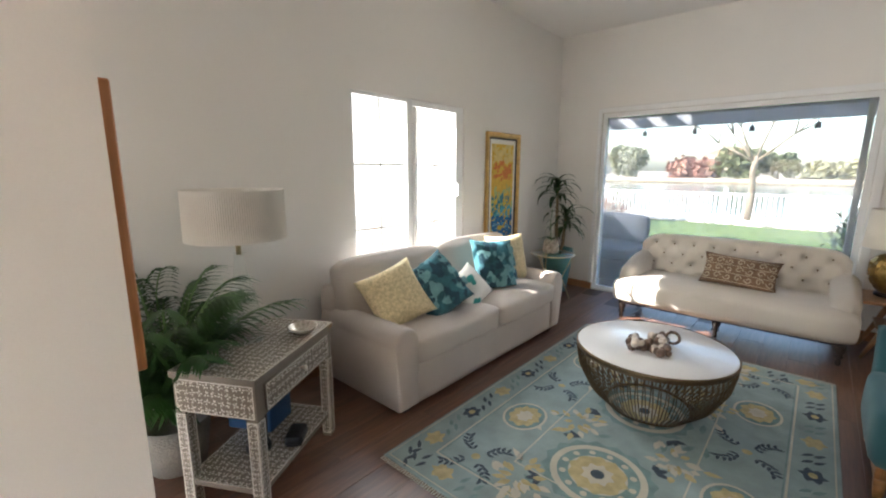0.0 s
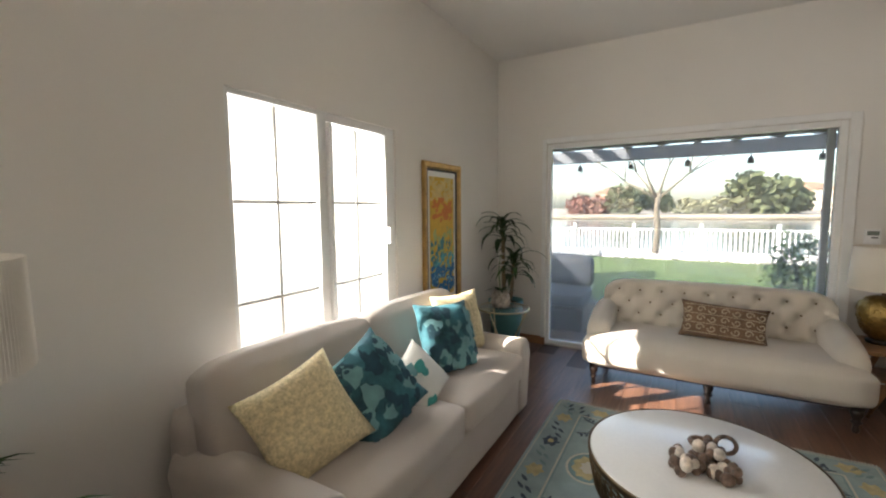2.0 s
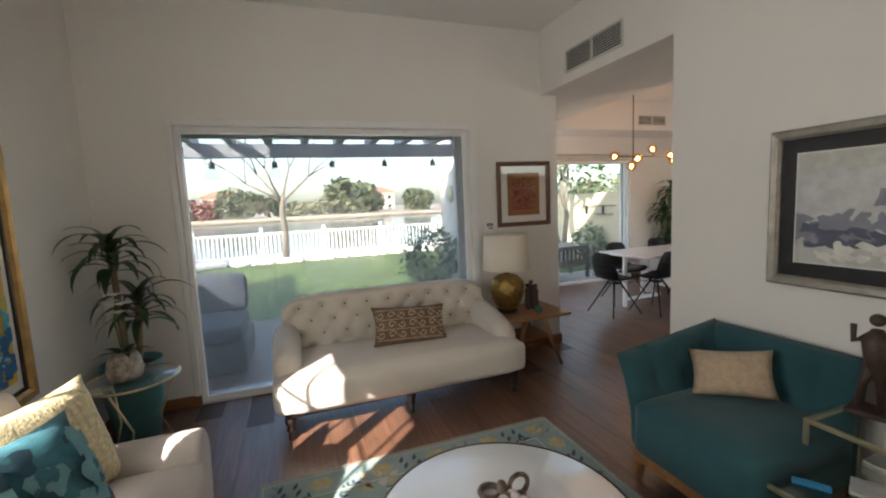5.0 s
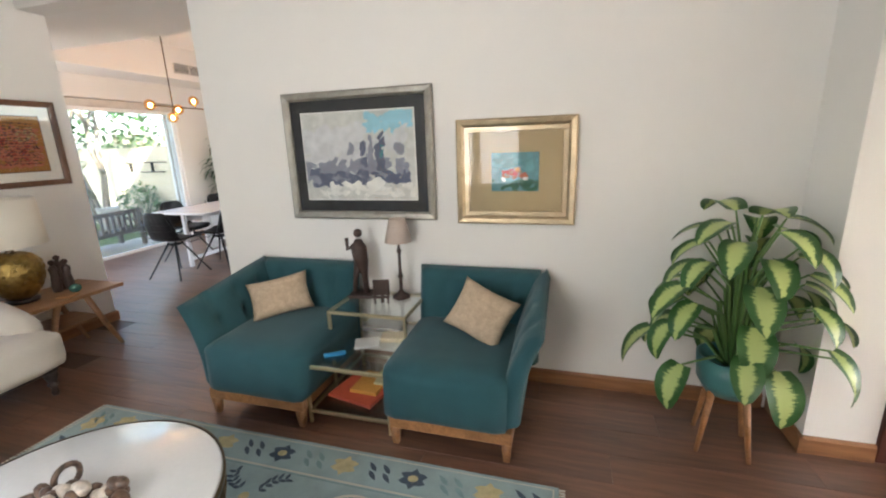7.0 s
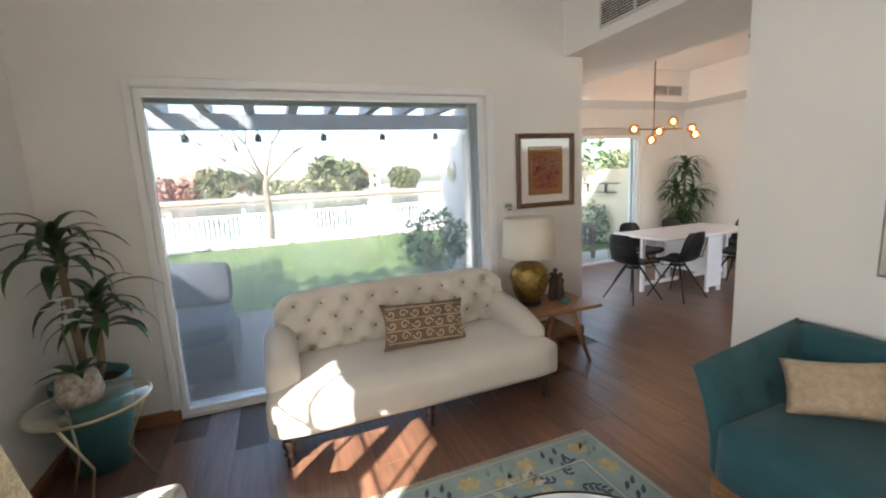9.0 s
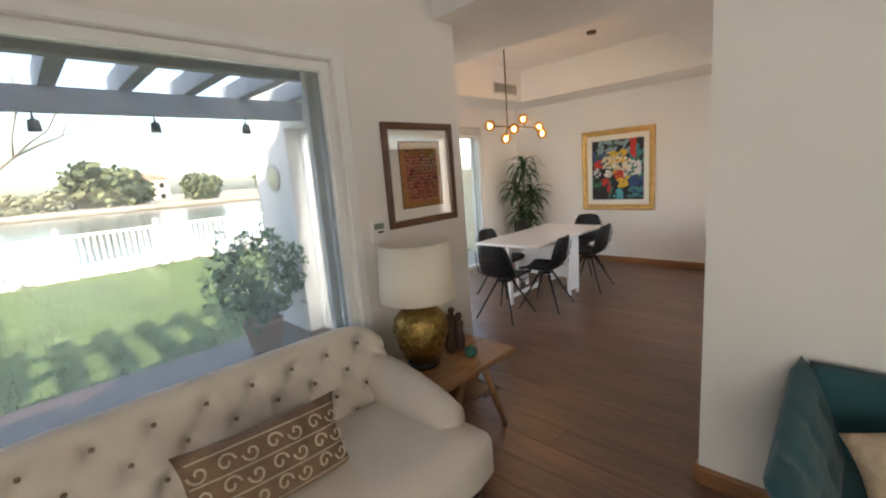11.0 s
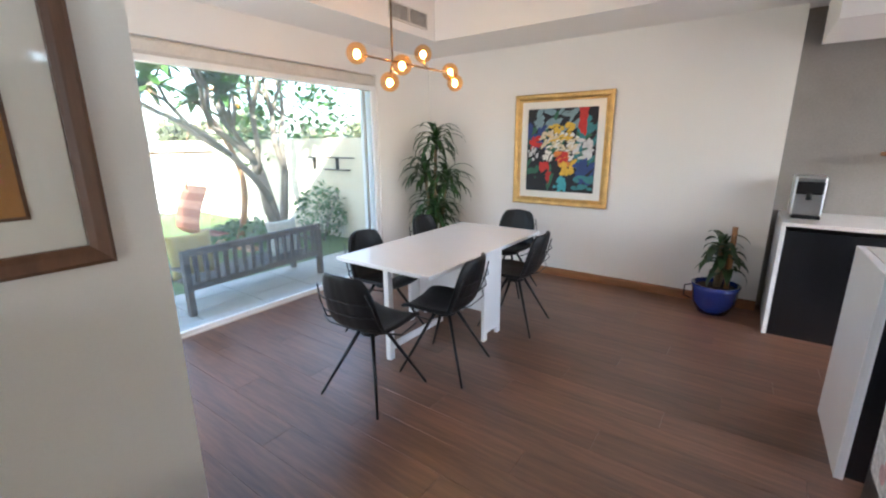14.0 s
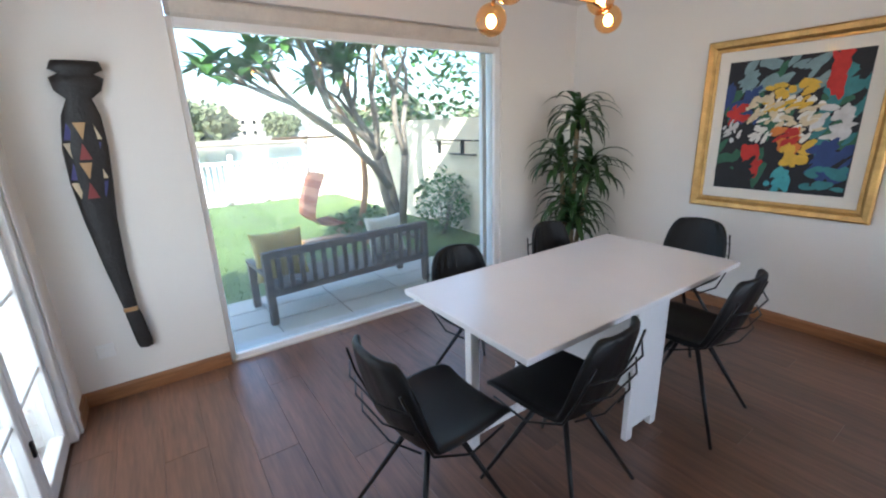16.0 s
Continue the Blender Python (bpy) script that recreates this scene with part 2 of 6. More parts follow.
def part(parent, name, me, m=None, label=""):
    ob = new(name, me)
    ob.parent = parent
    if m is not None:
        ob.matrix_basis = m
    return tagged(ob, label)


def solid(name, me, m=None, label="", cat="", kind="", group=""):
    ob = new(name, me)
    if m is not None:
        ob.matrix_basis = m
    return tagged(ob, label, cat, group, kind)


def slab(name, x0, x1, y0, y1, z0, z1, m, label, cat="wall", kind="structure", bevel=0.0, parent=None):
    """A block of the setting between two corners."""
    bm = bmesh.new()
    add_box(bm, x1 - x0, y1 - y0, z1 - z0, bevel=bevel)
    ob = new(name, mesh_of(bm, name, m))
    ob.location = ((x0 + x1) / 2, (y0 + y1) / 2, (z0 + z1) / 2)
    if parent:
        ob.parent = parent
        return ob
    return tagged(ob, label, cat, "", kind)


def pierced(name, blocks, m, label, cat="wall"):
    """One wall made of butted blocks that leave its openings free."""
    bm = bmesh.new()
    for x0, x1, y0, y1, z0, z1 in blocks:
        add_box(bm, x1 - x0, y1 - y0, z1 - z0, pose((x0 + x1) / 2, (y0 + y1) / 2, (z0 + z1) / 2))
    return tagged(new(name, mesh_of(bm, name, m)), label, cat, "", "structure")


# ---- structure ----
XW, YN, XE, YEND = -2.86, 5.38, 0.95, 3.80     # living room: west, north, east faces, end of the east wall
XD, YD, XF = 5.37, 7.78, 1.14                  # dining room: east and north faces, garden-door wall
HL, HS, HT = 3.18, 2.57, 3.03                  # ceilings: living, soffit, tray
WIN_TOP, DWIN_TOP = 2.22, 2.15
# the west wall's opening south of y -.7 is added, unseen, for daylight
pierced("wall_west", [(XW - .25, XW, -3.2, -2.9, 0, HL), (XW - .25, XW, -2.9, -.7, 1.7, HL), (XW - .25, XW, -.7, 2.03, 0, HL), (XW - .25, XW, 3.38, YN + .25, 0, HL), (XW - .25, XW, 2.03, 3.38, 0, .5), (XW - .25, XW, 2.03, 3.38, 2.12, HL)], WALL, "warm white painted plaster wall with a window opening")
pierced("wall_north", [(XW, -2.29, YN, YN + .25, 0, HL), (.155, XF, YN, YN + .25, 0, HL), (-2.29, .155, YN, YN + .25, WIN_TOP, HL)], WALL, "warm white painted plaster wall round the large window")
pierced("wall_east", [(XE, 1.18, .26, YEND, 0, HL), (XE, XF, YEND, YN, HS, HL)], WALL, "warm white painted plaster wall with a dropped beam")
pierced("wall_garden_door", [(XF - .25, XF, YN + .25, 6.33, 0, HL), (XF - .25, XF, 7.50, 8.32, 0, HL), (XF - .25, XF, 6.33, 7.50, 2.15, HL)], WALL, "white plaster wall with a garden door opening")
pierced("wall_dining_north", [(XF, 1.93, YD, YD + .25, 0, HL), (4.40, XD, YD, YD + .25, 0, HL), (1.93, 4.40, YD, YD + .25, DWIN_TOP + .12, HL)], WALL, "white plaster wall round the dining window")
slab("wall_dining_east", XD, XD + .2, 4.02, YD + .25, 0, HL, WALL, "white plaster dining wall")
slab("wall_jut", .60, XE + .3, -.02, .26, 0, HL, WALL, "white plaster wall return beside the doorway")
slab("wall_south_east", .62, 1.2, -3.2, -1.0, 0, HL, WALL, "white plaster wall of the hall")
slab("wall_over_door", .66, 1.2, -1.0, -.02, 2.1, HL, WALL, "white plaster wall over the hall door")
# both openings here are out of view, added to let daylight in
pierced("wall_south", [(XW - .25, -2.7, -3.4, -3.2, 0, HL), (-2.7, -1.5, -3.4, -3.2, 1.8, HL), (-1.5, -1.25, -3.4, -3.2, 0, HL), (.5, 1.2, -3.4, -3.2, 0, HL), (-1.25, .5, -3.4, -3.2, 1.8, HL)], WALL, "white plaster wall with two unseen openings added for daylight")
pierced("wall_hall_west", [(-1.46, -1.31, -3.2, .26, 0, HL), (-1.92, -1.46, .11, .26, 0, HL)], WALL, "white plaster partition with a short return at the hall's end")
# wide opening added out of view to brighten the dining room
pierced("wall_kitchen_south", [(1.18, 1.9, .8, 1.0, 0, HL), (1.9, 5.6, .8, 1.0, 2.4, HL), (5.6, 6.4, .8, 1.0, 0, HL)], WALL, "plain kitchen wall with a wide unseen opening added for daylight")
slab("wall_hall_recess", 1.0, 1.2, -1.0, -.02, 0, 2.1, WALL, "plain wall behind the hall doorway")
slab("ceiling_living", XW - .25, XE, -3.4, YN + .25, HL, HL + .15, CEIL, "white painted ceiling", "ceiling")
bm = bmesh.new()
for x0, x1, y0, y1 in ((XF, XD, 7.12, YD), (4.62, XD, 4.50, 7.12), (XF, 1.95, 4.5, 7.12), (XF, 6.2, 1.0, 4.50)):
    add_box(bm, x1 - x0, y1 - y0, .5, pose((x0 + x1) / 2, (y0 + y1) / 2, HS + .25))
add_box(bm, 2.67, 2.62, .05, pose(3.285, 5.81, HT + .025))
add_box(bm, 5.2, 7.2, .1, pose(3.7, 4.5, HS + .56))
tagged(new("ceiling_dining", mesh_of(bm, "ceiling_dining", CEIL)), "white tray ceiling with a lowered border", "ceiling", "", "structure")
floor = slab("floor", XW - .25, 6.3, -3.4, YD + .25, -.12, -.006, JOINT, "dark brown wooden plank floor", "floor")

# ---- skirting, windows, doors ----


def skirting(name, x0, y0, x1, y1, face):
    """Oak board along a wall; face is the side it stands out to."""
    along_x = abs(x1 - x0) > abs(y1 - y0)
    bm = bmesh.new()
    L = math.hypot(x1 - x0, y1 - y0)
    fs = add_prism(bm, [(0, 0), (.016, 0), (.016, .075), (.008, .09), (0, .09)], 0, L)
    rot = Matrix(((0, 0, 1, 0), (1, 0, 0, 0), (0, 1, 0, 0), (0, 0, 0, 1)))  # profile x->out, y->up, z->along
    if along_x:
        m = Matrix.Translation((min(x0, x1), y0, 0)) @ Matrix(((0, 0, 1, 0), (face, 0, 0, 0), (0, 1, 0, 0), (0, 0, 0, 1)))
    else:
        m = Matrix.Translation((x0, min(y0, y1), 0)) @ Matrix(((face, 0, 0, 0), (0, 0, 1, 0), (0, 1, 0, 0), (0, 0, 0, 1)))
    for v in bm.verts:
        v.co = m @ v.co
    bmesh.ops.recalc_face_normals(bm, faces=bm.faces[:])
    return tagged(new(name, mesh_of(bm, name, SKIRTX if along_x else SKIRT)), "honey oak skirting board along the wall", "baseboard", "", "structure")


skirting("baseboard", XE - .002, .30, XE - .002, YEND, -1)
skirting("baseboard", XW + .002, .3, XW + .002, YN, 1)
skirting("baseboard", XW, YN - .002, -2.29, YN - .002, -1)
skirting("baseboard", .155, YN - .002, XF + .016, YN - .002, -1)
skirting("baseboard", XF + .002, YN, XF + .002, 6.30, 1)
skirting("baseboard", XF + .002, 7.53, XF + .002, YD, 1)
skirting("baseboard", XF, YD - .002, 1.93, YD - .002, -1)
skirting("baseboard", 4.40, YD - .002, XD, YD - .002, -1)
skirting("baseboard", XD - .002, 4.02, XD - .002, YD, -1)
skirting("baseboard", .58, .262, XE, .262, 1)
skirting("baseboard", .598, -.02, .598, .28, -1)
skirting("baseboard", XE, YEND + .002, 1.18, YEND + .002, 1)
skirting("baseboard", -1.308, -3.0, -1.308, .26, 1)


def bars(name, spec, m, bevel=.004):
    bm = bmesh.new()
    for x0, x1, y0, y1, z0, z1 in spec:
        add_box(bm, x1 - x0, y1 - y0, z1 - z0, pose((x0 + x1) / 2, (y0 + y1) / 2, (z0 + z1) / 2), bevel=bevel, seg=1)
    return mesh_of(bm, name, m)


def pane(parent, x0, x1, y0, y1, z0, z1, m=GLASS):
    p = part(parent, "pane", bars("pane", [(x0, x1, y0, y1, z0, z1)], m, 0))
    p.visible_shadow = False
    return p


# west casement pair
w1 = thing("window_1", "white painted pair of casement windows with thin glazing bars", "window", kind="structure")
X0, X1 = XW - .075, XW - .012
part(w1, "frame", bars("frame", [(X0, X1, 2.03, 2.06, .5, 2.12), (X0, X1, 2.62, 2.69, .5, 2.12), (X0, X1, 3.28, 3.38, .5, 2.12), (X0, X1, 2.06, 2.62, 2.09, 2.12), (X0, X1, 2.69, 3.28, 2.065, 2.12), (X0, X1, 2.06, 2.62, .5, .54), (X0, X1, 2.69, 3.28, .5, .56)], WHITE))
part(w1, "sash", bars("sash", [(X0 - .01, X1 + .02, 2.695, 2.725, .56, 2.06), (X0 - .01, X1 + .02, 3.245, 3.28, .56, 2.06)], WHITE))
XB = XW - .045
part(w1, "glazing_bars", bars("glazing_bars", [(XB - .012, XB + .012, 2.332, 2.348, .54, 2.09), (XB - .012, XB + .012, 2.977, 2.993, .56, 2.06)] + [(XB - .011, XB + .011, a, b, z - .008, z + .008) for a, b in ((2.06, 2.62), (2.725, 3.245)) for z in (1.055, 1.575)], mat("bar_grey", (.45, .44, .42), .5)))
pane(w1, XB - .003, XB + .003, 2.06, 2.62, .54, 2.09)
pane(w1, XB - .003, XB + .003, 2.725, 3.245, .56, 2.06)
part(w1, "handle", bars("handle", [(X1 + .02, X1 + .05, 3.25, 3.27, 1.28, 1.40)], WHITE))
slab("sill_outside", XW - .30, XW - .075, 2.0, 3.4, .46, .5, WHITE, "white outer window sill", "sill")

# large living-room window
w2 = thing("window_2", "large white framed sliding window onto the terrace", "window", kind="structure")
Y0, Y1 = YN + .03, YN + .10
part(w2, "frame", bars("frame", [(-2.29, -2.25, Y0, Y1, 0, WIN_TOP), (.105, .155, Y0, Y1, 0, WIN_TOP), (-2.25, .105, Y0, Y1, WIN_TOP - .05, WIN_TOP), (-2.25, .105, Y0, Y1, 0, .05)], WHITE))
part(w2, "sash", bars("sash", [(.05, .10, YN + .11, YN + .16, .02, WIN_TOP - .03)], WHITE))
part(w2, "sill", bars("sill", [(-2.288, .153, YN + .002, YN + .248, -.004, .008)], mat("sill_stone", (.62, .60, .57), .4)))
part(w2, "casing", bars("casing", [(-2.335, -2.292, YN - .014, YN - .002, 0, WIN_TOP + .05), (.158, .225, YN - .014, YN - .002, 0, WIN_TOP + .05), (-2.292, .158, YN - .014, YN - .002, WIN_TOP + .002, WIN_TOP + .06)], WHITE))
pane(w2, -2.25, .105, YN + .062, YN + .068, .05, WIN_TOP - .05, DIMMED)

# dining window with rolled blind
w3 = thing("window_3", "large white framed dining window with a rolled blind", "window", kind="structure")
Y0, Y1 = YD + .02, YD + .09
T = DWIN_TOP
part(w3, "frame", bars("frame", [(1.93, 1.965, Y0, Y1, 0, T), (4.34, 4.40, Y0, Y1, 0, T), (1.965, 4.34, Y0, Y1, T - .05, T), (1.965, 4.34, Y0, Y1, 0, .04), (4.25, 4.30, YD + .09, YD + .14, 0, T)], WHITE))
part(w3, "blind", bars("blind", [(1.94, 4.40, YD + .012, YD + .11, T + .002, T + .115)], mat("blind_box", (.62, .58, .52), .7), .02))
part(w3, "sill", bars("sill", [(1.932, 4.398, YD + .002, YD + .248, -.004, .008)], MATS["sill_stone"]))
pane(w3, 1.965, 4.34, YD + .05, YD + .056, .04, T - .05, DINING)

# garden door
d1 = thing("door_1", "white double garden door with glazed panels, closed", "door", kind="structure")
X0, X1 = XF - .10, XF - .03
part(d1, "frame", bars("frame", [(X0, X1 + .03, 6.33, 6.39, 0, 2.15), (X0, X1 + .03, 7.44, 7.50, 0, 2.15), (X0, X1 + .03, 6.39, 7.44, 2.09, 2.15), (XF + .002, XF + .014, 6.27, 6.33, 0, 2.21), (XF + .002, XF + .014, 7.50, 7.56, 0, 2.21), (XF + .002, XF + .014, 6.33, 7.50, 2.15, 2.21)], WHITE))
for a, b in ((6.395, 6.912), (6.918, 7.435)):
    lf = part(d1, "leaf", bars("leaf", [(X0 + .01, X1, a, a + .055, .01, 2.085), (X0 + .01, X1, b - .055, b, .01, 2.085), (X0 + .01, X1, a + .055, b - .055, .01, .10), (X0 + .01, X1, a + .055, b - .055, 2.02, 2.085)] + [(X0 + .02, X1 - .01, a + .055, b - .055, z - .010, z + .010) for z in (.48, .87, 1.25, 1.64)], WHITE))
    pane(d1, X0 + .032, X0 + .038, a + .055, b - .055, .10, 2.02)
part(d1, "handle", bars("handle", [(X1, X1 + .045, 6.93, 6.95, 1.02, 1.05), (X1 + .03, X1 + .045, 6.93, 7.05, 1.025, 1.045)], WHITE))
part(d1, "hinge", bars("hinge", [(X1, X1 + .012, 6.905, 6.925, z, z + .07) for z in (.3, 1.0, 1.8)], BLACKM, .002))
# hall door in the wall return
d2 = thing("door_2", "dark reddish wooden door frame of the hall", "door", kind="structure")
REDW = wood_mat("red_wood", (.06, .014, .008), .35, axis=2)
part(d2, "frame", bars("frame", [(.585, .68, -.08, -.024, 0, 2.1), (.585, .68, -1.0, -.93, 0, 2.1), (.585, .68, -.93, -.08, 2.03, 2.1)], REDW))
part(d2, "leaf", bars("leaf", [(.64, .68, -.93, -.08, .01, 2.03)], REDW))

# ---- garden ----
GRASS = mat("lawn_grass", (.095, .140, .035), .85, var=.35, scale=.9, bump=.6, bscale=90)
SAND = mat("sandy_ground", (.34, .29, .22), .9, var=.2, scale=.3, bump=.3, bscale=20)
ground = slab("ground", -1500, 1500, -1500, 2500, -.6, -.12, SAND, "pale sandy ground reaching the horizon", "ground")
lawn = slab("lawn", -16, 5.6, 8.1, 15.4, -.118, -.075, GRASS, "sunlit green garden lawn", "lawn")
bm = bmesh.new()
rg = random.Random(5)
for i in range(14000):
    x, y = rg.uniform(-6, 5.4), 8.1 + 7.2 * rg.random() ** 1.5
    a, h, w = rg.uniform(0, 6.28), rg.uniform(.025, .05), .006
    c, s = math.cos(a) * w, math.sin(a) * w
    t = Vector((x + rg.uniform(-.02, .02), y + rg.uniform(-.02, .02), -.075 + h))
    bm.faces.new([bm.verts.new((x - c, y - s, -.077)), bm.verts.new((x + c, y + s, -.077)), bm.verts.new(t)])
gr = part(lawn, "grass_blades", mesh_of(bm, "grass_blades", GRASS), Matrix.Translation(-lawn.location))
gr["kind"] = "stuff"
TERRA = mat("terracotta_paving", (.30, .15, .11), .6, var=.2, scale=2, bump=.2, rnd=.08)
STONE = mat("pale_terrace_stone", (.55, .51, .45), .7, var=.1, scale=2, bump=.2, rnd=.06)
terrace = slab("pavement", -7, XF - .25, YN + .25, 8.08, -.118, -.045, STONE, "pale stone terrace", "pavement")
bm = bmesh.new()
add_box(bm, .293, .293, .03, bevel=.004, seg=1)
tile_t, = (mesh_of(bm, "paving_tile", TERRA),)
for i in range(18):
    for j in range(6):
        p = part(terrace, "paving_tile", tile_t)
        p.location = Vector((-4.25 + i * .3, 5.80 + j * .3, -.032)) - terrace.location
terrace2 = slab("pavement_dining", XF, 6.0, YD + .25, 9.0, -.118, -.045, STONE, "pale stone terrace before the dining window", "pavement")
bm = bmesh.new()
add_box(bm, .59, .315, .02, bevel=.004, seg=1)
tile_s = mesh_of(bm, "stone_slab", STONE)
for i in range(8):
    for j in range(3):
        p = part(terrace2, "stone_slab", tile_s)
        p.location = Vector((1.45 + i * .6, 8.20 + j * .325, -.037)) - terrace2.location
bm = bmesh.new()
add_box(bm, .59, .39, .02, bevel=.004, seg=1)
tile_e = mesh_of(bm, "stone_slab", STONE)
for i in range(13):
    p = part(terrace, "stone_slab", tile_e)
    p.location = Vector((-6.6 + i * .6, 7.86, -.037)) - terrace.location
# white pebble bed with flowers
bm = bmesh.new()
for i in range(900):
    x, y, r = rg.uniform(-14, 6), rg.uniform(15.42, 16.1), rg.uniform(.09, .17)
    bmesh.ops.create_icosphere(bm, subdivisions=1, radius=r, matrix=pose(x, y, -.1 + r * .5) @ Matrix.Diagonal((1, 1, .7, 1)))
tagged(new("pebble_bed", mesh_of(bm, "pebble_bed", mat("white_pebbles", (.72, .70, .66), .7), True)), "bed of rounded white pebbles at the lawn's edge", "pebbles", kind="stuff")
fence = thing("fence", "white painted picket fence beside the lake", "fence", 0, 16.4, -.12)
bm, bq = bmesh.new(), bmesh.new()
for i in range(280):
    add_box(bm, .045, .02, .92, pose(-20 + i * .13, 0, .50))
for i in range(20):
    add_box(bq, .1, .1, 1.12, pose(-20 + i * 1.95, 0, .56), bevel=.01, seg=1)
part(fence, "pickets", mesh_of(bm, "pickets", WHITE))["kind"] = "stuff"
part(fence, "posts", mesh_of(bq, "posts", WHITE))["kind"] = "stuff"
part(fence, "rails", bars("rails", [(-20, 17, -.02, .02, .18, .24), (-20, 17, -.02, .02, .9, .96)], WHITE))
lake = slab("water", -140, 140, 18.5, 66, -.119, -.10, mat("lake_water", (.10, .13, .13), .12, var=.2, scale=.4, bump=.25, bscale=3, stretch=(1, 3, 1)), "calm pale lake behind the garden", "water")

# leaves and trees


def add_leaf(bm, base, yaw, pitch, L, W, droop=.6, n=5, mi=0, fold=.15, full=1.0):
    """A pointed blade that bends down along its length."""
    p = Vector(base)
    rows = []
    side = Vector((-math.sin(yaw), math.cos(yaw), 0))
    for i in range(n + 1):
        s = i / n
        w = W / 2 * math.sin(math.pi * min(1, .12 + .88 * s) ** .8) ** full if s < 1 else .0008
        a = pitch - droop * s
        d = Vector((math.cos(yaw) * math.cos(a), math.sin(yaw) * math.cos(a), math.sin(a)))
        up = side.cross(d) * -1
        rows.append([bm.verts.new(p - side * w + up * w * fold), bm.verts.new(p), bm.verts.new(p + side * w + up * w * fold)])
        p = p + d * (L / n)
    for a, b in zip(rows, rows[1:]):
        for k in (0, 1):
            f = bm.faces.new((a[k], a[k + 1], b[k + 1], b[k]))
            f.smooth, f.material_index = True, mi


LEAFD = mat("dark_leaf", (.022, .06, .014), .38, var=.4, scale=9, rnd=.1)
LEAFM = mat("mid_leaf", (.06, .14, .025), .5, var=.4, scale=6)
LEAFP = mat("palm_leaf", (.032, .095, .017), .5, var=.4, scale=6)
# LEAFF is paler and greyer than leaf green: distance haze put into the colour
LEAFF = mat("hazed_far_foliage", (.17, .175, .10), .8, var=.4, scale=1.2)
LEAFR = mat("red_flowering_shrub", (.24, .11, .08), .8, var=.4, scale=1.2)
BARK = mat("grey_bark", (.20, .165, .125), .85, var=.3, scale=6, bump=.5, bscale=30)


def far_tree(x, y, h, w, m=LEAFF, seed=0):
    r = random.Random(seed)
    t = thing("tree", "rounded leafy tree on the far lake shore", "tree", x, y, -.12, group="trees on the far shore")
    bm = bmesh.new()
    add_tube(bm, [(0, 0, 0), (.1, 0, h * .25), (0, .1, h * .5)], [w * .05, w * .04, w * .02], 6)
    part(t, "trunk", mesh_of(bm, "trunk", BARK))
    bm = bmesh.new()
    lumps = [(r.uniform(-.32, .32) * w, r.uniform(-.3, .3) * w, h * r.uniform(.38, .78), w * r.uniform(.16, .30)) for _ in range(9)]
    for cx, cy, cz, cr in lumps:
        for _ in range(190):
            d = Vector((r.gauss(0, 1), r.gauss(0, 1), r.gauss(0, 1))).normalized() * cr * r.uniform(.6, 1.1)
            c = Vector((cx, cy, cz)) + d
            u = Vector((r.gauss(0, 1), r.gauss(0, 1), r.gauss(0, 1))).normalized() * w * .034
            v = u.orthogonal().normalized() * w * .03
            bm.faces.new([bm.verts.new(c - u - v), bm.verts.new(c + u - v), bm.verts.new(c + u + v), bm.verts.new(c - u + v)])
    part(t, "crown", mesh_of(bm, "crown", m))
    return t


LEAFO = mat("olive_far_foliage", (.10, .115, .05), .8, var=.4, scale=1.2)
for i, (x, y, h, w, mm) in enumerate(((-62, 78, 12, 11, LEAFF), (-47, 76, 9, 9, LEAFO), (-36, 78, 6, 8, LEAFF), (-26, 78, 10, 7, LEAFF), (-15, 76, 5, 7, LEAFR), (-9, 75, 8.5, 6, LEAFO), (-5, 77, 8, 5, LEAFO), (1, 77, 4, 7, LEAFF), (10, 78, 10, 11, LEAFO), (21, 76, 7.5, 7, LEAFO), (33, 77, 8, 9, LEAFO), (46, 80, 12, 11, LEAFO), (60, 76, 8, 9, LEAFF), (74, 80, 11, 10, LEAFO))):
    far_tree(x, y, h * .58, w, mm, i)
HOUSE = mat("cream_render", (.60, .52, .42), .85, var=.08, scale=.6)
ROOF = mat("clay_roof", (.36, .20, .13), .8, var=.2, scale=1)
for i, (x, y, w) in enumerate(((-60, 140, 14), (-20, 146, 12), (26, 150, 13), (70, 144, 14))):
    h = thing("house", "cream rendered two storey house beyond the lake", "house", x, y, -.12, group="houses on the far shore")
    part(h, "wall", box_me("wall", w, 9, 6.2, HOUSE, .05), pose(0, 0, 3.1))
    bm = bmesh.new()
    a = [bm.verts.new((sx * (w / 2 + .5), sy * 5, 6.21)) for sx, sy in ((-1, -1), (1, -1), (1, 1), (-1, 1))]
    b = [bm.verts.new((sx * w * .25, 0, 8.2)) for sx in (-1, 1)]
    for f in ((a[0], a[1], b[1], b[0]), (a[2], a[3], b[0], b[1]), (a[1], a[2], b[1]), (a[3], a[0], b[0]), a[::-1]):
        bm.faces.new(f)
    part(h, "roof", mesh_of(bm, "roof", ROOF))
    for k in range(4):
        for z in (1.4, 4.4):
            part(h, "window", box_me("window", 1.2, .12, 1.4, BLACKL, .02), pose(-w * .36 + k * w * .24, -4.52, z))
slab("bank", -200, 200, 66, 170, -.119, .5, SAND, "pale sandy far bank of the lake", "bank", bevel=.3)

# bare tree beyond the lawn
bt = thing("tree", "leafless grey branching tree beside the fence", "tree", -1.75, 15.7, -.12)
bm = bmesh.new()
rt = random.Random(11)


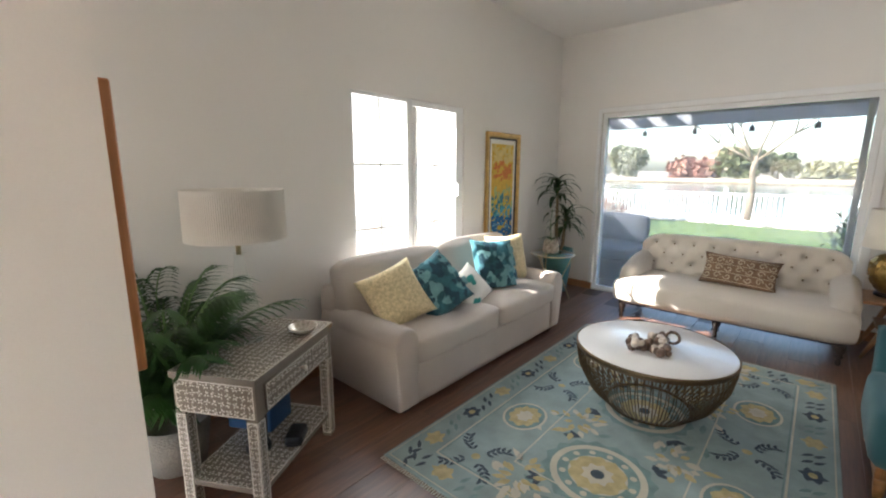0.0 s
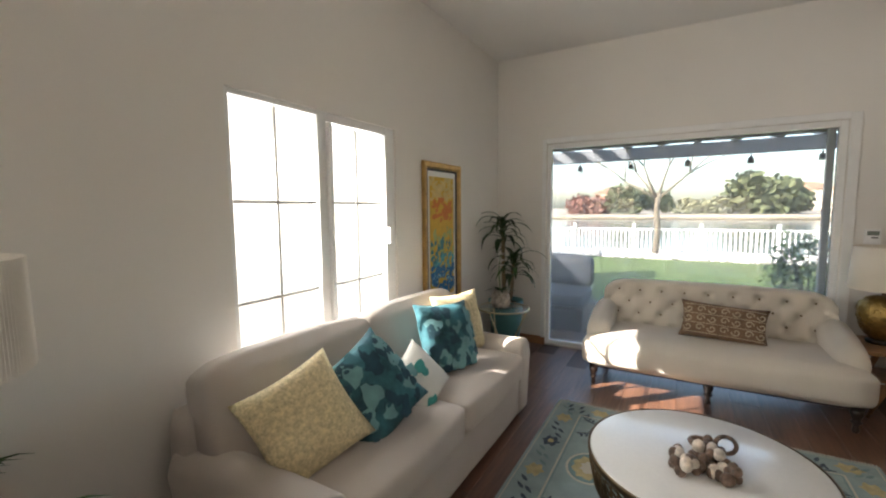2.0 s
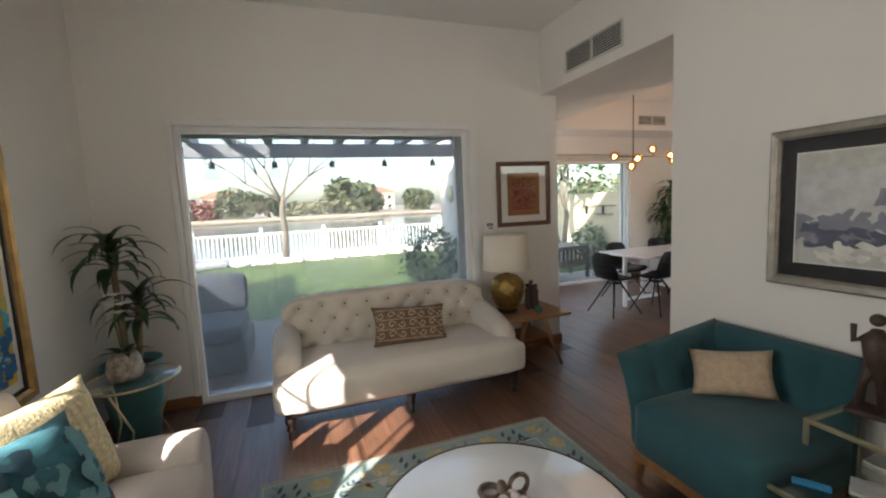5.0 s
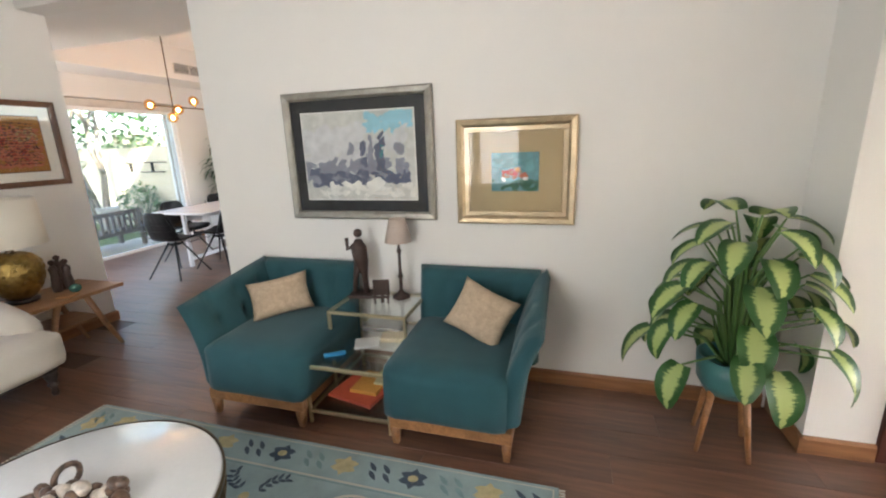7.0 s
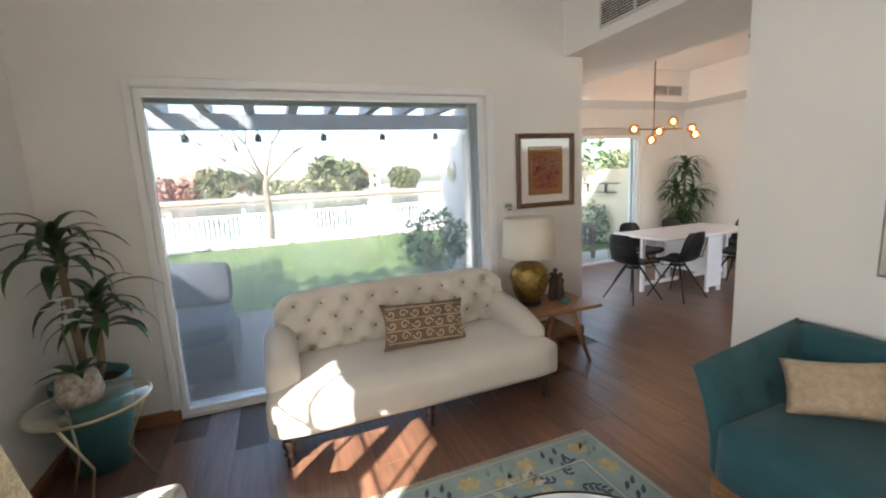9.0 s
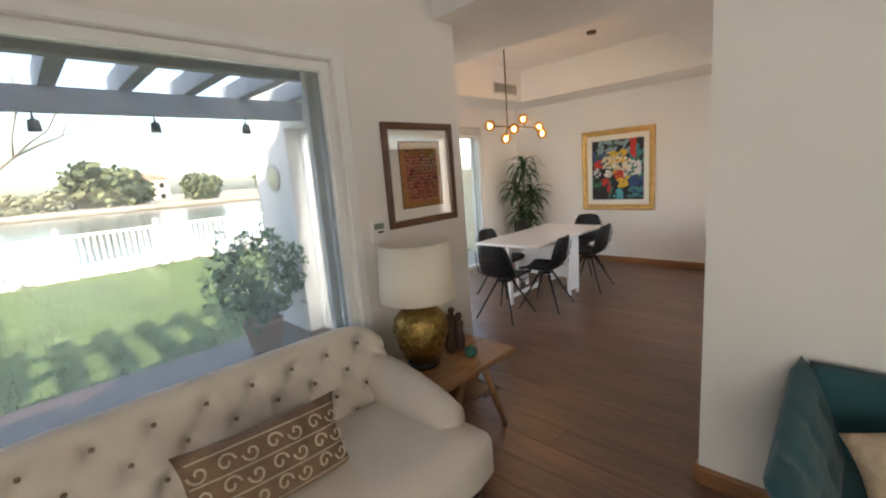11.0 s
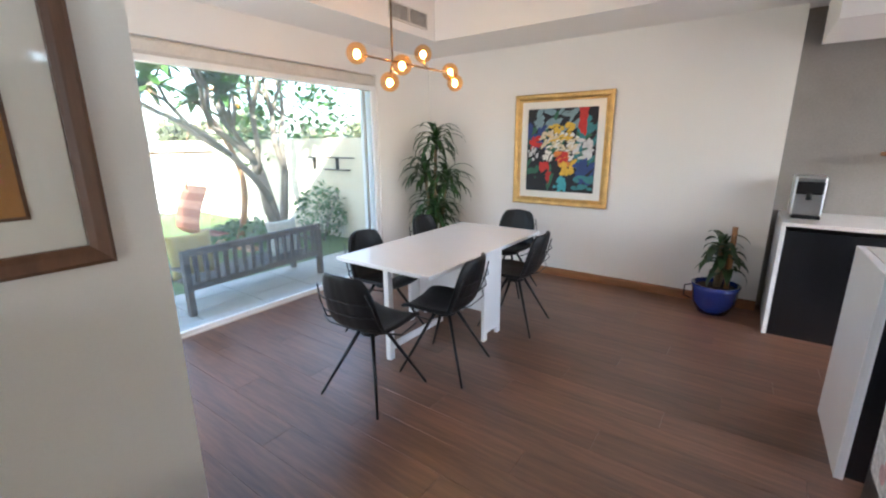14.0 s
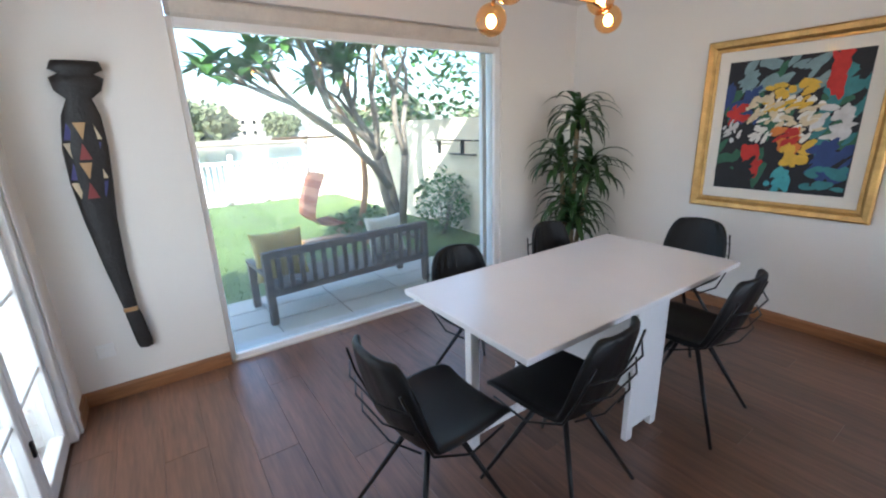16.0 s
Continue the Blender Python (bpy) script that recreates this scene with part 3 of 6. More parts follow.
def branch(bm, p, d, L, r, depth):
    q = p + d * L * .5 + Vector((rt.uniform(-.05, .05), 0, .03)) * L
    e = p + d * L
    add_tube(bm, [p, q, e], [r, r * .85, r * .65], 6)
    if depth:
        for k in range(2 if depth < 3 else 3):
            nd = (d + Vector((rt.uniform(-.8, .8), rt.uniform(-.5, .5), rt.uniform(-.15, .45)))).normalized()
            branch(bm, e, nd, L * rt.uniform(.6, .85), r * .6, depth - 1)


add_tube(bm, [(0, 0, 0), (.05, 0, .9), (0, 0, 1.65), (.05, 0, 2.1)], [.11, .09, .08, .075], 9)
for d in ((-.9, .1, .55), (-.35, -.3, .9), (.25, .2, .95), (.75, -.1, .7), (-.6, .3, .8)):
    branch(bm, Vector((.02, 0, 1.9)), Vector(d).normalized(), 1.15, .042, 3)
part(bt, "trunk", mesh_of(bm, "trunk", BARK))

# unseen block, added so its shadow swallows the pergola's stripes on the lawn
slab("roof", XW - .25, XF, 3.6, YN + .25, HL + .152, 4.0, WALL, "plain unseen block over the living room, added to shade terrace and lawn", "roof")
# pergola over the terrace
PERG = mat("grey_pergola_paint", (.30, .32, .36), .6, var=.08, scale=3)
pg = thing("pergola", "grey painted timber pergola over the terrace", "pergola", 0, 0, 0)
part(pg, "beam", bars("beam", [(-6.4, .88, 7.06, 7.15, 2.17, 2.33)], PERG))
part(pg, "beam", bars("beam", [(-6.4, .88, 5.635, 5.70, 2.17, 2.33)], PERG))
rme = bars("rafter", [(-.045, .045, 5.64, 7.42, 2.332, 2.48)], PERG)
for i in range(18):
    part(pg, "rafter", rme, pose(.78 - i * .41, 0, 0))
for px in (-6.3, -3.05):
    part(pg, "post", bars("post", [(px - .06, px + .06, 7.05, 7.16, -.045, 2.17)], PERG))
BULBG = glass_mat("bulb_glass", (.9, .9, .88))
for i, px in enumerate((-.30, -.96, -1.63, -2.3, .36)):
    b = thing("pendant_lamp", "small hanging glass terrace lamp with dark cap", "lamp", group="terrace lamps", m=pose(px, 7.1, 2.17) @ Matrix.Scale(1.4, 4))
    part(b, "cap", lathe_me("cap", [(.004, 0), (.006, -.03), (.022, -.035), (.026, -.085), (.0, -.086)], BLACKM, 12))
    s = part(b, "shade", lathe_me("shade", [(.024, -.08), (.05, -.12), (.085, -.15), (.05, -.175), (.01, -.18)], BULBG, 14, False))
# wall clock outside
ck = thing("wall_clock", "round white wall clock on the outside wall", "clock", XF - .252, 7.86, 1.68)
part(ck, "rim", lathe_me("rim", [(.0, 0), (.14, 0), (.145, .015), (.14, .03), (.12, .03), (.118, .022), (0, .022)], mat("clock_rim", (.6, .57, .5), .5), 28), pose(0, 0, 0, 0, -90, 0))
part(ck, "face", lathe_me("face", [(0, .023), (.117, .023), (.117, .026), (0, .026)], mat("clock_face", (.75, .70, .45), .6), 28), pose(0, 0, 0, 0, -90, 0))
# outdoor lounge sofa
GREYO = mat("slate_outdoor_fabric", (.08, .09, .115), .85, var=.12, scale=5, bump=.2, bscale=300)
WICK = mat("dark_wicker", (.03, .028, .028), .6, var=.3, scale=30, bump=.4, bscale=160)
ls = thing("outdoor_sofa", "slate grey outdoor sofa with a dark wicker base on the terrace", "sofa", -2.85, 6.45, -.017)
part(ls, "base", box_me("base", 1.7, .85, .30, WICK, .03), pose(0, 0, .15))
part(ls, "seat", soft_me("seat", 1.62, .80, .18, GREYO, .05, .015), pose(0, 0, .39))
part(ls, "backrest", soft_me("backrest", 1.62, .18, .42, GREYO, .05, .02), pose(0, .33, .68))

# bush in a terracotta pot outside the window
def bushy(name, label, x, y, z, R, H, n, lm, leaf=.07, seed=1, pot=None):
    r = random.Random(seed)
    t = thing(name, label, "plant", x, y, z)
    if pot:
        part(t, "pot", lathe_me("pot", pot[0], pot[1], 24))
    bm = bmesh.new()
    base = pot[2] if pot else 0
    for k in range(7):
        a = r.uniform(0, 6.28)
        add_tube(bm, [(0, 0, base - .05), (R * .3 * math.cos(a), R * .3 * math.sin(a), base + H * .4), (R * .7 * math.cos(a), R * .7 * math.sin(a), base + H * .8)], [.012, .009, .004], 5)
    part(t, "stems", mesh_of(bm, "stems", BARK))
    bm = bmesh.new()
    for i in range(n):
        d = Vector((r.gauss(0, 1), r.gauss(0, 1), r.gauss(0, .9))).normalized() * r.uniform(.45, 1) ** .6
        lump = 1 + .25 * noise.noise(d * 2.3 + Vector((seed, 0, 0)))
        p = Vector((d.x * R * lump, d.y * R * lump, base + H * .52 + d.z * H * .5 * lump))
        add_leaf(bm, p, r.uniform(0, 6.28), r.uniform(-.4, 1.0), leaf * r.uniform(.7, 1.3), leaf * .5, .7, 3)
    lv = part(t, "leaves", mesh_of(bm, "leaves", lm))
    lv["kind"] = "stuff"
    return t


POTT = mat("terracotta_pot", (.36, .20, .13), .75, var=.2, scale=6, bump=.2)
bushy("bush", "bushy green shrub in a terracotta pot on the terrace", .42, 7.55, -.027, .48, .95, 1500, LEAFM, .085, 3, ([(.14, 0), (.19, .28), (.2, .3), (.17, .3), (.16, .26), (.0, .26)], POTT, .26))
bushy("bush", "low flowering shrub beside the lawn", -5.6, 14.2, -.1, .9, .7, 900, mat("rust_flowers", (.30, .13, .06), .8, var=.4), .12, 4)
bushy("bush", "dense green garden tree corner shrub", -7.0, 13.0, -.1, 1.2, 3.4, 1500, LEAFM, .18, 7)

# garden on the dining side
slab("garden_wall", 5.6, 5.8, 8.03, 17.2, -.12, 1.62, mat("cream_garden_wall", (.66, .58, .43), .85, var=.06, scale=1.5, bump=.1), "cream rendered garden wall", "wall")
slab("boundary_wall", -4.9, -4.7, -6, 9.5, -.12, 2.85, mat("cream_boundary_wall", (.76, .71, .63), .85, var=.08, scale=1.2, bump=.1), "pale cream boundary wall outside the west window", "wall")
tr = thing("tree", "frangipani tree with several smooth limbs and broad leaves", "tree", m=pose(4.75, 10.4, -.1) @ Matrix.Scale(1.3, 4))
bm, bl = bmesh.new(), bmesh.new()
rt = random.Random(21)
tips = []


def limb(p, d, L, r, depth):
    q = p + d * L * .5 + Vector((rt.uniform(-.06, .06), rt.uniform(-.06, .06), 0)) * L
    e = p + d * L
    add_tube(bm, [p, q, e], [r, r * .88, r * .75], 7)
    if depth == 0:
        tips.append(e)
        return
    for k in range(2 if depth > 1 else 3):
        nd = (d + Vector((rt.uniform(-.9, .8), rt.uniform(-.8, .6), rt.uniform(-.15, .35)))).normalized()
        limb(e, nd, L * rt.uniform(.55, .8), r * .68, depth - 1)


for d in ((-.30, -.05, 1), (.05, -.1, 1), (-.1, .2, 1)):
    limb(Vector((0, 0, 0)), Vector(d).normalized(), .95, .055, 4)
limb(Vector((-.25, -.05, 1.0)), Vector((-.9, -.1, .75)).normalized(), .7, .04, 3)
limb(Vector((-.15, -.05, .6)), Vector((-.95, -.35, .95)).normalized(), .8, .045, 3)
part(tr, "trunk", mesh_of(bm, "trunk", BARK))
for e in tips:
    for k in range(11):
        add_leaf(bl, e, rt.uniform(0, 6.28), rt.uniform(-.3, .9), rt.uniform(.2, .32), .085, rt.uniform(.3, .9), 4)
part(tr, "leaves", mesh_of(bl, "leaves", LEAFM))["kind"] = "stuff"
bushy("bush", "climbing green shrub against the garden wall", 5.25, 10.0, -.1, .42, 1.0, 700, LEAFM, .1, 5)
bushy("bush", "low green ground cover beneath the tree", 4.3, 10.9, -.1, .5, .42, 500, LEAFM, .12, 6)
bushy("bush", "tall green foliage over the garden wall", 6.6, 12.5, -.1, 1.3, 3.6, 1400, LEAFM, .22, 8)
# hanging chair on a curved stand
TEAK = wood_mat("teak", (.36, .19, .09), .5, axis=2)
hc = thing("hanging_chair", "striped orange hanging chair on a curved wooden stand", "chair", 3.85, 10.75, -.1, 2)
arc = [(.35 + .38 * math.sin(math.pi * i / 20) - .02 * i, .05, .06 + 2.25 * i / 20) for i in range(21)]
part(hc, "stand", tube_me("stand", arc, [.055 - .001 * i for i in range(21)], TEAK, 8))
part(hc, "foot", bars("foot", [(-.5, .55, -.04, .14, 0, .09), (.2, .4, -.5, .6, 0, .07)], TEAK))
part(hc, "rope", tube_me("rope", [(-.04, .05, 2.28), (-.28, .05, 1.5), (-.32, .05, 1.0)], .008, TEAK, 5))
part(hc, "spreader", tube_me("spreader", [(-.75, .05, 1.52), (.12, .05, 1.52)], .018, TEAK, 6))
SLING = mat("orange_sling", (.52, .27, .17), .85, var=.15, scale=4)
SLING2 = mat("rust_sling", (.36, .15, .09), .85, var=.15, scale=4)
bm = bmesh.new()
prof = [(-.22, 1.05), (-.32, .85), (-.40, .62), (-.42, .45), (-.34, .36), (-.18, .33), (.02, .34)]
for k in range(len(prof) * 2 - 2):
    i, h = divmod(k, 2)
    a, b = Vector((prof[i][0], 0, prof[i][1])), Vector((prof[i + 1][0], 0, prof[i + 1][1]))
    a, b = (a, (a + b) / 2) if h == 0 else ((a + b) / 2, b)
    q = [bm.verts.new((p.x, s * .34, p.z)) for p, s in ((a, -1), (b, -1), (b, 1), (a, 1))]
    f = bm.faces.new(q)
    f.material_index = k % 2
r = bmesh.ops.solidify(bm, geom=bm.faces[:], thickness=.02)
part(hc, "seat", mesh_of(bm, "seat", [SLING, SLING2]))
for s in (-.27, .27):
    part(hc, "rope", tube_me("rope", [(-.32, .05 + 0, 1.5), (-.22, s, 1.05)], .006, TEAK, 5))
# slatted bench
GREYW = wood_mat("weathered_teak", (.13, .10, .08), .7, axis=0)
bn = thing("garden_bench", "weathered grey slatted wooden bench seen from behind", "bench", 3.10, 8.55, -.027, 4)
L = 1.62
for s in (-1, 1):
    part(bn, "leg", bars("leg", [(s * (L / 2 - .03) - .03, s * (L / 2 - .03) + .03, -.25, -.19, 0, .62)], GREYW))
    part(bn, "leg", bars("leg", [(s * (L / 2 - .03) - .03, s * (L / 2 - .03) + .03, .25, .31, 0, .42)], GREYW))
    part(bn, "armrest", bars("armrest", [(s * (L / 2 - .03) - .035, s * (L / 2 - .03) + .035, -.19, .33, .42, .45)], GREYW))
part(bn, "rail", bars("rail", [(-L / 2 + .06, L / 2 - .06, -.245, -.195, .56, .625), (-L / 2 + .06, L / 2 - .06, -.245, -.195, .24, .30), (-L / 2 + .06, L / 2 - .06, .25, .30, .22, .27)], GREYW))
sl = bars("slat", [(-.02, .02, -.235, -.205, .30, .56)], GREYW)
for i in range(15):
    part(bn, "slat", sl, pose(-L / 2 + .12 + i * (L - .24) / 14, 0, 0))
sl = bars("seat_slat", [(-L / 2 + .06, L / 2 - .06, -.03, .03, .27, .295)], GREYW)
for i in range(6):
    part(bn, "seat_slat", sl, pose(0, -.15 + i * .08, 0))
YEL = mat("mustard_cushion", (.52, .38, .13), .85, var=.15, scale=5, bump=.2)
part_c = solid("cushion", pillow_me("cushion", .45, .42, .14, YEL), pose(2.50, 8.50, .50, 78, 0, 4), "mustard yellow cushion on the garden bench", "cushion")
part_d = solid("cushion", pillow_me("cushion", .42, .40, .13, mat("pale_cushion", (.62, .58, .48), .85)), pose(3.55, 8.56, .48, 78, 0, 4), "pale cushion on the garden bench", "cushion")
# wall bracket lamp on the garden wall
wb = thing("clothes_rail", "thin dark wall mounted rail on the garden wall", "rail", 5.598, 10.2, 1.25)
part(wb, "bar", tube_me("bar", [(-.06, -.75, .05), (-.06, .55, .05)], .012, BLACKM, 6))
part(wb, "bracket", bars("bracket", [(-.06, 0, -.31, -.29, -.15, .06), (-.06, 0, .29, .31, -.15, .06), (-.07, 0, -.6, -.0, -.16, -.14)], BLACKM, .002))

# ---- living room ----
# patterned rug
RUGB = mat("rug_pale_teal", (.30, .38, .37), .95, var=.22, scale=7, bump=.5, bscale=500)
RUGC = mat("rug_cream", (.56, .53, .43), .95, var=.12, scale=9, bump=.4, bscale=500)
RUGY = mat("rug_ochre", (.50, .42, .22), .95, var=.25, scale=25, bump=.4, bscale=500)
RUGN = mat("rug_navy", (.06, .085, .11), .95, var=.3, scale=20, bump=.4, bscale=500)
RUGG = mat("rug_sage", (.20, .30, .29), .95, var=.25, scale=15, bump=.4, bscale=500)
RW, RL = 1.86, 2.68
rug = thing("rug", "pale teal rug with cream, ochre and navy floral pattern", "rug", -.85, 2.71, .002)
part(rug, "pile", box_me("pile", RW, RL, .010, RUGB, .004, 1), pose(0, 0, .005))
bm = bmesh.new()
Z = .0108


def flat(pts, mi, z=Z):
    f = bm.faces.new([bm.verts.new((x, y, z)) for x, y in pts])
    f.material_index = mi


def disc(cx, cy, rx, ry, mi, z, n=24, wob=0, k=8):
    flat([(cx + rx * (1 + wob * math.cos(k * 2 * math.pi * i / n)) * math.cos(2 * math.pi * i / n), cy + ry * (1 + wob * math.cos(k * 2 * math.pi * i / n)) * math.sin(2 * math.pi * i / n)) for i in range(n)], mi, z)


def ring(cx, cy, rx, ry, w, mi, z, n=28):
    for i in range(n):
        a, b = 2 * math.pi * i / n, 2 * math.pi * (i + 1) / n
        flat([(cx + r * rx * math.cos(t), cy + r * ry * math.sin(t)) for r, t in ((1, a), (1, b), (1 - w, b), (1 - w, a))], mi, z)


def leaflet(cx, cy, a, L, W, mi, z=Z):
    c, s = math.cos(a), math.sin(a)
    flat([(cx + c * u * L - s * v * W, cy + s * u * L + c * v * W) for u, v in ((0, 0), (.3, -.5), (.65, -.42), (1, 0), (.65, .42), (.3, .5))], mi, z)


def sprig(x0, y0, x1, y1, n, mi, L=.055, z=Z):
    a = math.atan2(y1 - y0, x1 - x0)
    for i in range(n):
        s = (i + .5) / n
        px, py = x0 + (x1 - x0) * s, y0 + (y1 - y0) * s
        bow = .03 * math.sin(math.pi * s)
        px, py = px - math.sin(a) * bow, py + math.cos(a) * bow
        leaflet(px, py, a + .75, L, L * .42, mi, z)
        leaflet(px, py, a - .75, L, L * .42, mi, z)


rr = random.Random(9)
# border lines and inner bands
for ox, oy, w, mi in ((.02, .02, .006, 1), (.20, .20, .01, 1), (.215, .215, .006, 4), (.56, .42, .008, 1)):
    hx, hy = RW / 2 - ox, RL / 2 - oy
    for x0, x1, y0, y1 in ((-hx, hx, -hy, -hy + w), (-hx, hx, hy - w, hy), (-hx, -hx + w, -hy, hy), (hx - w, hx, -hy, hy)):
        flat([(x0, y0), (x1, y0), (x1, y1), (x0, y1)], mi, Z + .0002)
# outer border: flowers and leaves in turn
for s in (-1, 1):
    for i in range(15):
        y = -RL / 2 + .12 + i * (RL - .24) / 14
        x = s * (RW / 2 - .11)
        if i % 2:
            disc(x, y, .05, .06, 2 if i % 4 == 1 else 3, Z, 16, .25, 6)
            disc(x, y, .02, .025, 2, Z + .0005, 10)
        else:
            for k in range(4):
                leaflet(x, y - .06 + k * .035, s * .8 + (math.pi if k % 2 else 0), .075, .024, 4 if i % 4 else 3)
    for i in range(10):
        x = -RW / 2 + .16 + i * (RW - .32) / 9
        y = s * (RL / 2 - .11)
        if i % 2:
            disc(x, y, .06, .05, 2, Z, 16, .25, 6)
        else:
            for k in range(4):
                leaflet(x - .06 + k * .04, y, 1.2 + 3.1 * (k % 2), .07, .024, 4 if i % 4 else 3)
# side bands: crossed navy sprigs and oval medallions
for s in (-1, 1):
    x = s * .545
    for i in range(5):
        y = -1.02 + i * .51
        if i % 2 == 0:
            for a, b in ((-.13, -.14), (-.13, .14), (.13, -.14), (.13, .14)):
                sprig(x + a * .25, y + b * .25, x + a, y + b, 5, 3, .045)
            disc(x, y, .025, .025, 2, Z + .0004, 10)
        else:
            disc(x, y, .13, .16, 1, Z)
            disc(x, y, .115, .145, 4, Z + .0003)
            disc(x, y, .09, .115, 2, Z + .0006, 24, .12, 9)
            disc(x, y, .045, .06, 1, Z + .0009, 16, .2, 7)
# field: medallions, flower heads
for cx, cy in ((0, -.72), (0, .05), (0, .80)):
    disc(cx, cy, .27, .27, 4, Z, 32, .05, 16)
    disc(cx, cy, .235, .235, 1, Z + .0003, 32)
    ring(cx, cy, .2, .2, .28, 4, Z + .0006)
    for k in range(12):
        a = k * math.pi / 6
        disc(cx + .172 * math.cos(a), cy + .172 * math.sin(a), .018, .018, 1, Z + .0009, 8)
    disc(cx, cy, .14, .14, 2, Z + .0006, 24, .1, 10)
    disc(cx, cy, .075, .075, 1, Z + .0009, 16, .15, 8)
    disc(cx, cy, .035, .035, 3, Z + .0012, 10)
    for k in range(4):
        a = math.pi / 4 + k * math.pi / 2
        for j in range(3):
            leaflet(cx + .30 * math.cos(a), cy + .30 * math.sin(a), a + (j - 1) * .9, .075, .035, 3)
for cx, cy in ((-.27, -.35), (.27, -.35), (-.27, .42), (.27, .42), (-.30, -1.0), (.30, -1.0), (-.3, 1.05), (.3, 1.05)):
    for k in range(26):
        a, q = rr.uniform(0, 6.28), rr.uniform(.02, .13)
        leaflet(cx + q * math.cos(a), cy + q * 1.2 * math.sin(a), a + rr.uniform(-.5, .5), rr.uniform(.05, .09), .035, rr.choice((2, 2, 1, 2, 1)), Z + .0002 * (k % 5))
for k in range(70):
    x, y = rr.uniform(-.42, .42), rr.uniform(-1.1, 1.1)
    leaflet(x, y, rr.uniform(0, 6.28), rr.uniform(.06, .13), .035, rr.choice((1, 4, 4, 1)), Z - .0004)
part(rug, "woven_pattern", mesh_of(bm, "woven_pattern", [RUGB, RUGC, RUGY, RUGN, RUGG]))
bm = bmesh.new()
for s in (-1, 1):
    for i in range(120):
        x = -RW / 2 + .01 + i * (RW - .02) / 119
        add_box(bm, .006, .03, .003, pose(x, s * (RL / 2 + .012), .003, 0, 0, rr.uniform(-14, 14)))
part(rug, "fringe", mesh_of(bm, "fringe", RUGC))["kind"] = "stuff"

# round coffee table with a wire basket base
ct = thing("coffee_table", "round marble coffee table on a brass wire basket base", "table", -.86, 2.85, .0135)
R, H = .46, .42
part(ct, "top", lathe_me("top", [(0, H - .02), (R - .015, H - .02), (R, H - .012), (R, H - .004), (R - .008, H), (0, H)], MARBLE, 64))
part(ct, "rim", lathe_me("rim", [(R + .002, H - .026), (R + .008, H - .024), (R + .008, H - .002), (R + .002, H)], BRASS, 64, False))
bm = bmesh.new()
basket = [(R - .005, H - .02), (R + .0, H - .07), (R - .02, .25), (R - .09, .12), (R - .17, .045), (R - .21, .012)]
for i in range(72):
    a = 2 * math.pi * i / 72
    for tw in (.0, .09):
        add_tube(bm, [(r * math.cos(a + tw * j / 5), r * math.sin(a + tw * j / 5), z) for j, (r, z) in enumerate(basket)], .0032, 5)
part(ct, "wires", mesh_of(bm, "wires", BRASS))["kind"] = "stuff"
bm = bmesh.new()
for r, z in ((R - .21, .012), (R - .004, H - .03)):
    add_tube(bm, [(r * math.cos(2 * math.pi * i / 40), r * math.sin(2 * math.pi * i / 40), z) for i in range(40)], .009, 6, closed=True)
part(ct, "hoop", mesh_of(bm, "hoop", BRASS))
bm = bmesh.new()
# bead-like shells ornament
SHELL = mat("speckled_shell", (.13, .08, .055), .35, var=.8, scale=30, bump=.4, bscale=60)
SHELLP = mat("pale_shell", (.62, .54, .46), .4, var=.4, scale=30)
def ornament(x, y, seed, n):
    r = random.Random(seed)
    t = thing("shell_ornament", "bunch of brown and cream wooden beads on the table", "ornament", m=pose(x, y, .434) @ Matrix.Scale(1.2, 4))
    for nm, mm, k in (("beads", SHELL, n), ("pale_beads", SHELLP, n // 2)):
        bm = bmesh.new()
        for i in range(k):
            a, q = r.uniform(0, 6.28), r.uniform(0, .055)
            s = r.uniform(.014, .022)
            bmesh.ops.create_icosphere(bm, subdivisions=2, radius=s, matrix=pose(q * math.cos(a), q * math.sin(a), s + r.choice((0, 0, .025)), r.uniform(0, 90), 0, 0) @ Matrix.Diagonal((1, 1.3, .85, 1)))
        part(t, nm, mesh_of(bm, nm, mm, True))
    return t
ornament(-.93, 2.72, 1, 16)
ornament(-.80, 2.74, 2, 16)
ow = ornament(-.84, 2.86, 3, 9)
bm = bmesh.new()
add_tube(bm, [(-.02 + .032 * math.cos(2 * math.pi * i / 16), .09 + .032 * math.sin(2 * math.pi * i / 16), .012) for i in range(16)], .01, 6, closed=True)
add_tube(bm, [(.06 + .032 * math.cos(2 * math.pi * i / 18), .05, .042 + .032 * math.sin(2 * math.pi * i / 18)) for i in range(18)], .008, 7, closed=True)
part(ow, "ring", mesh_of(bm, "ring", SHELL))

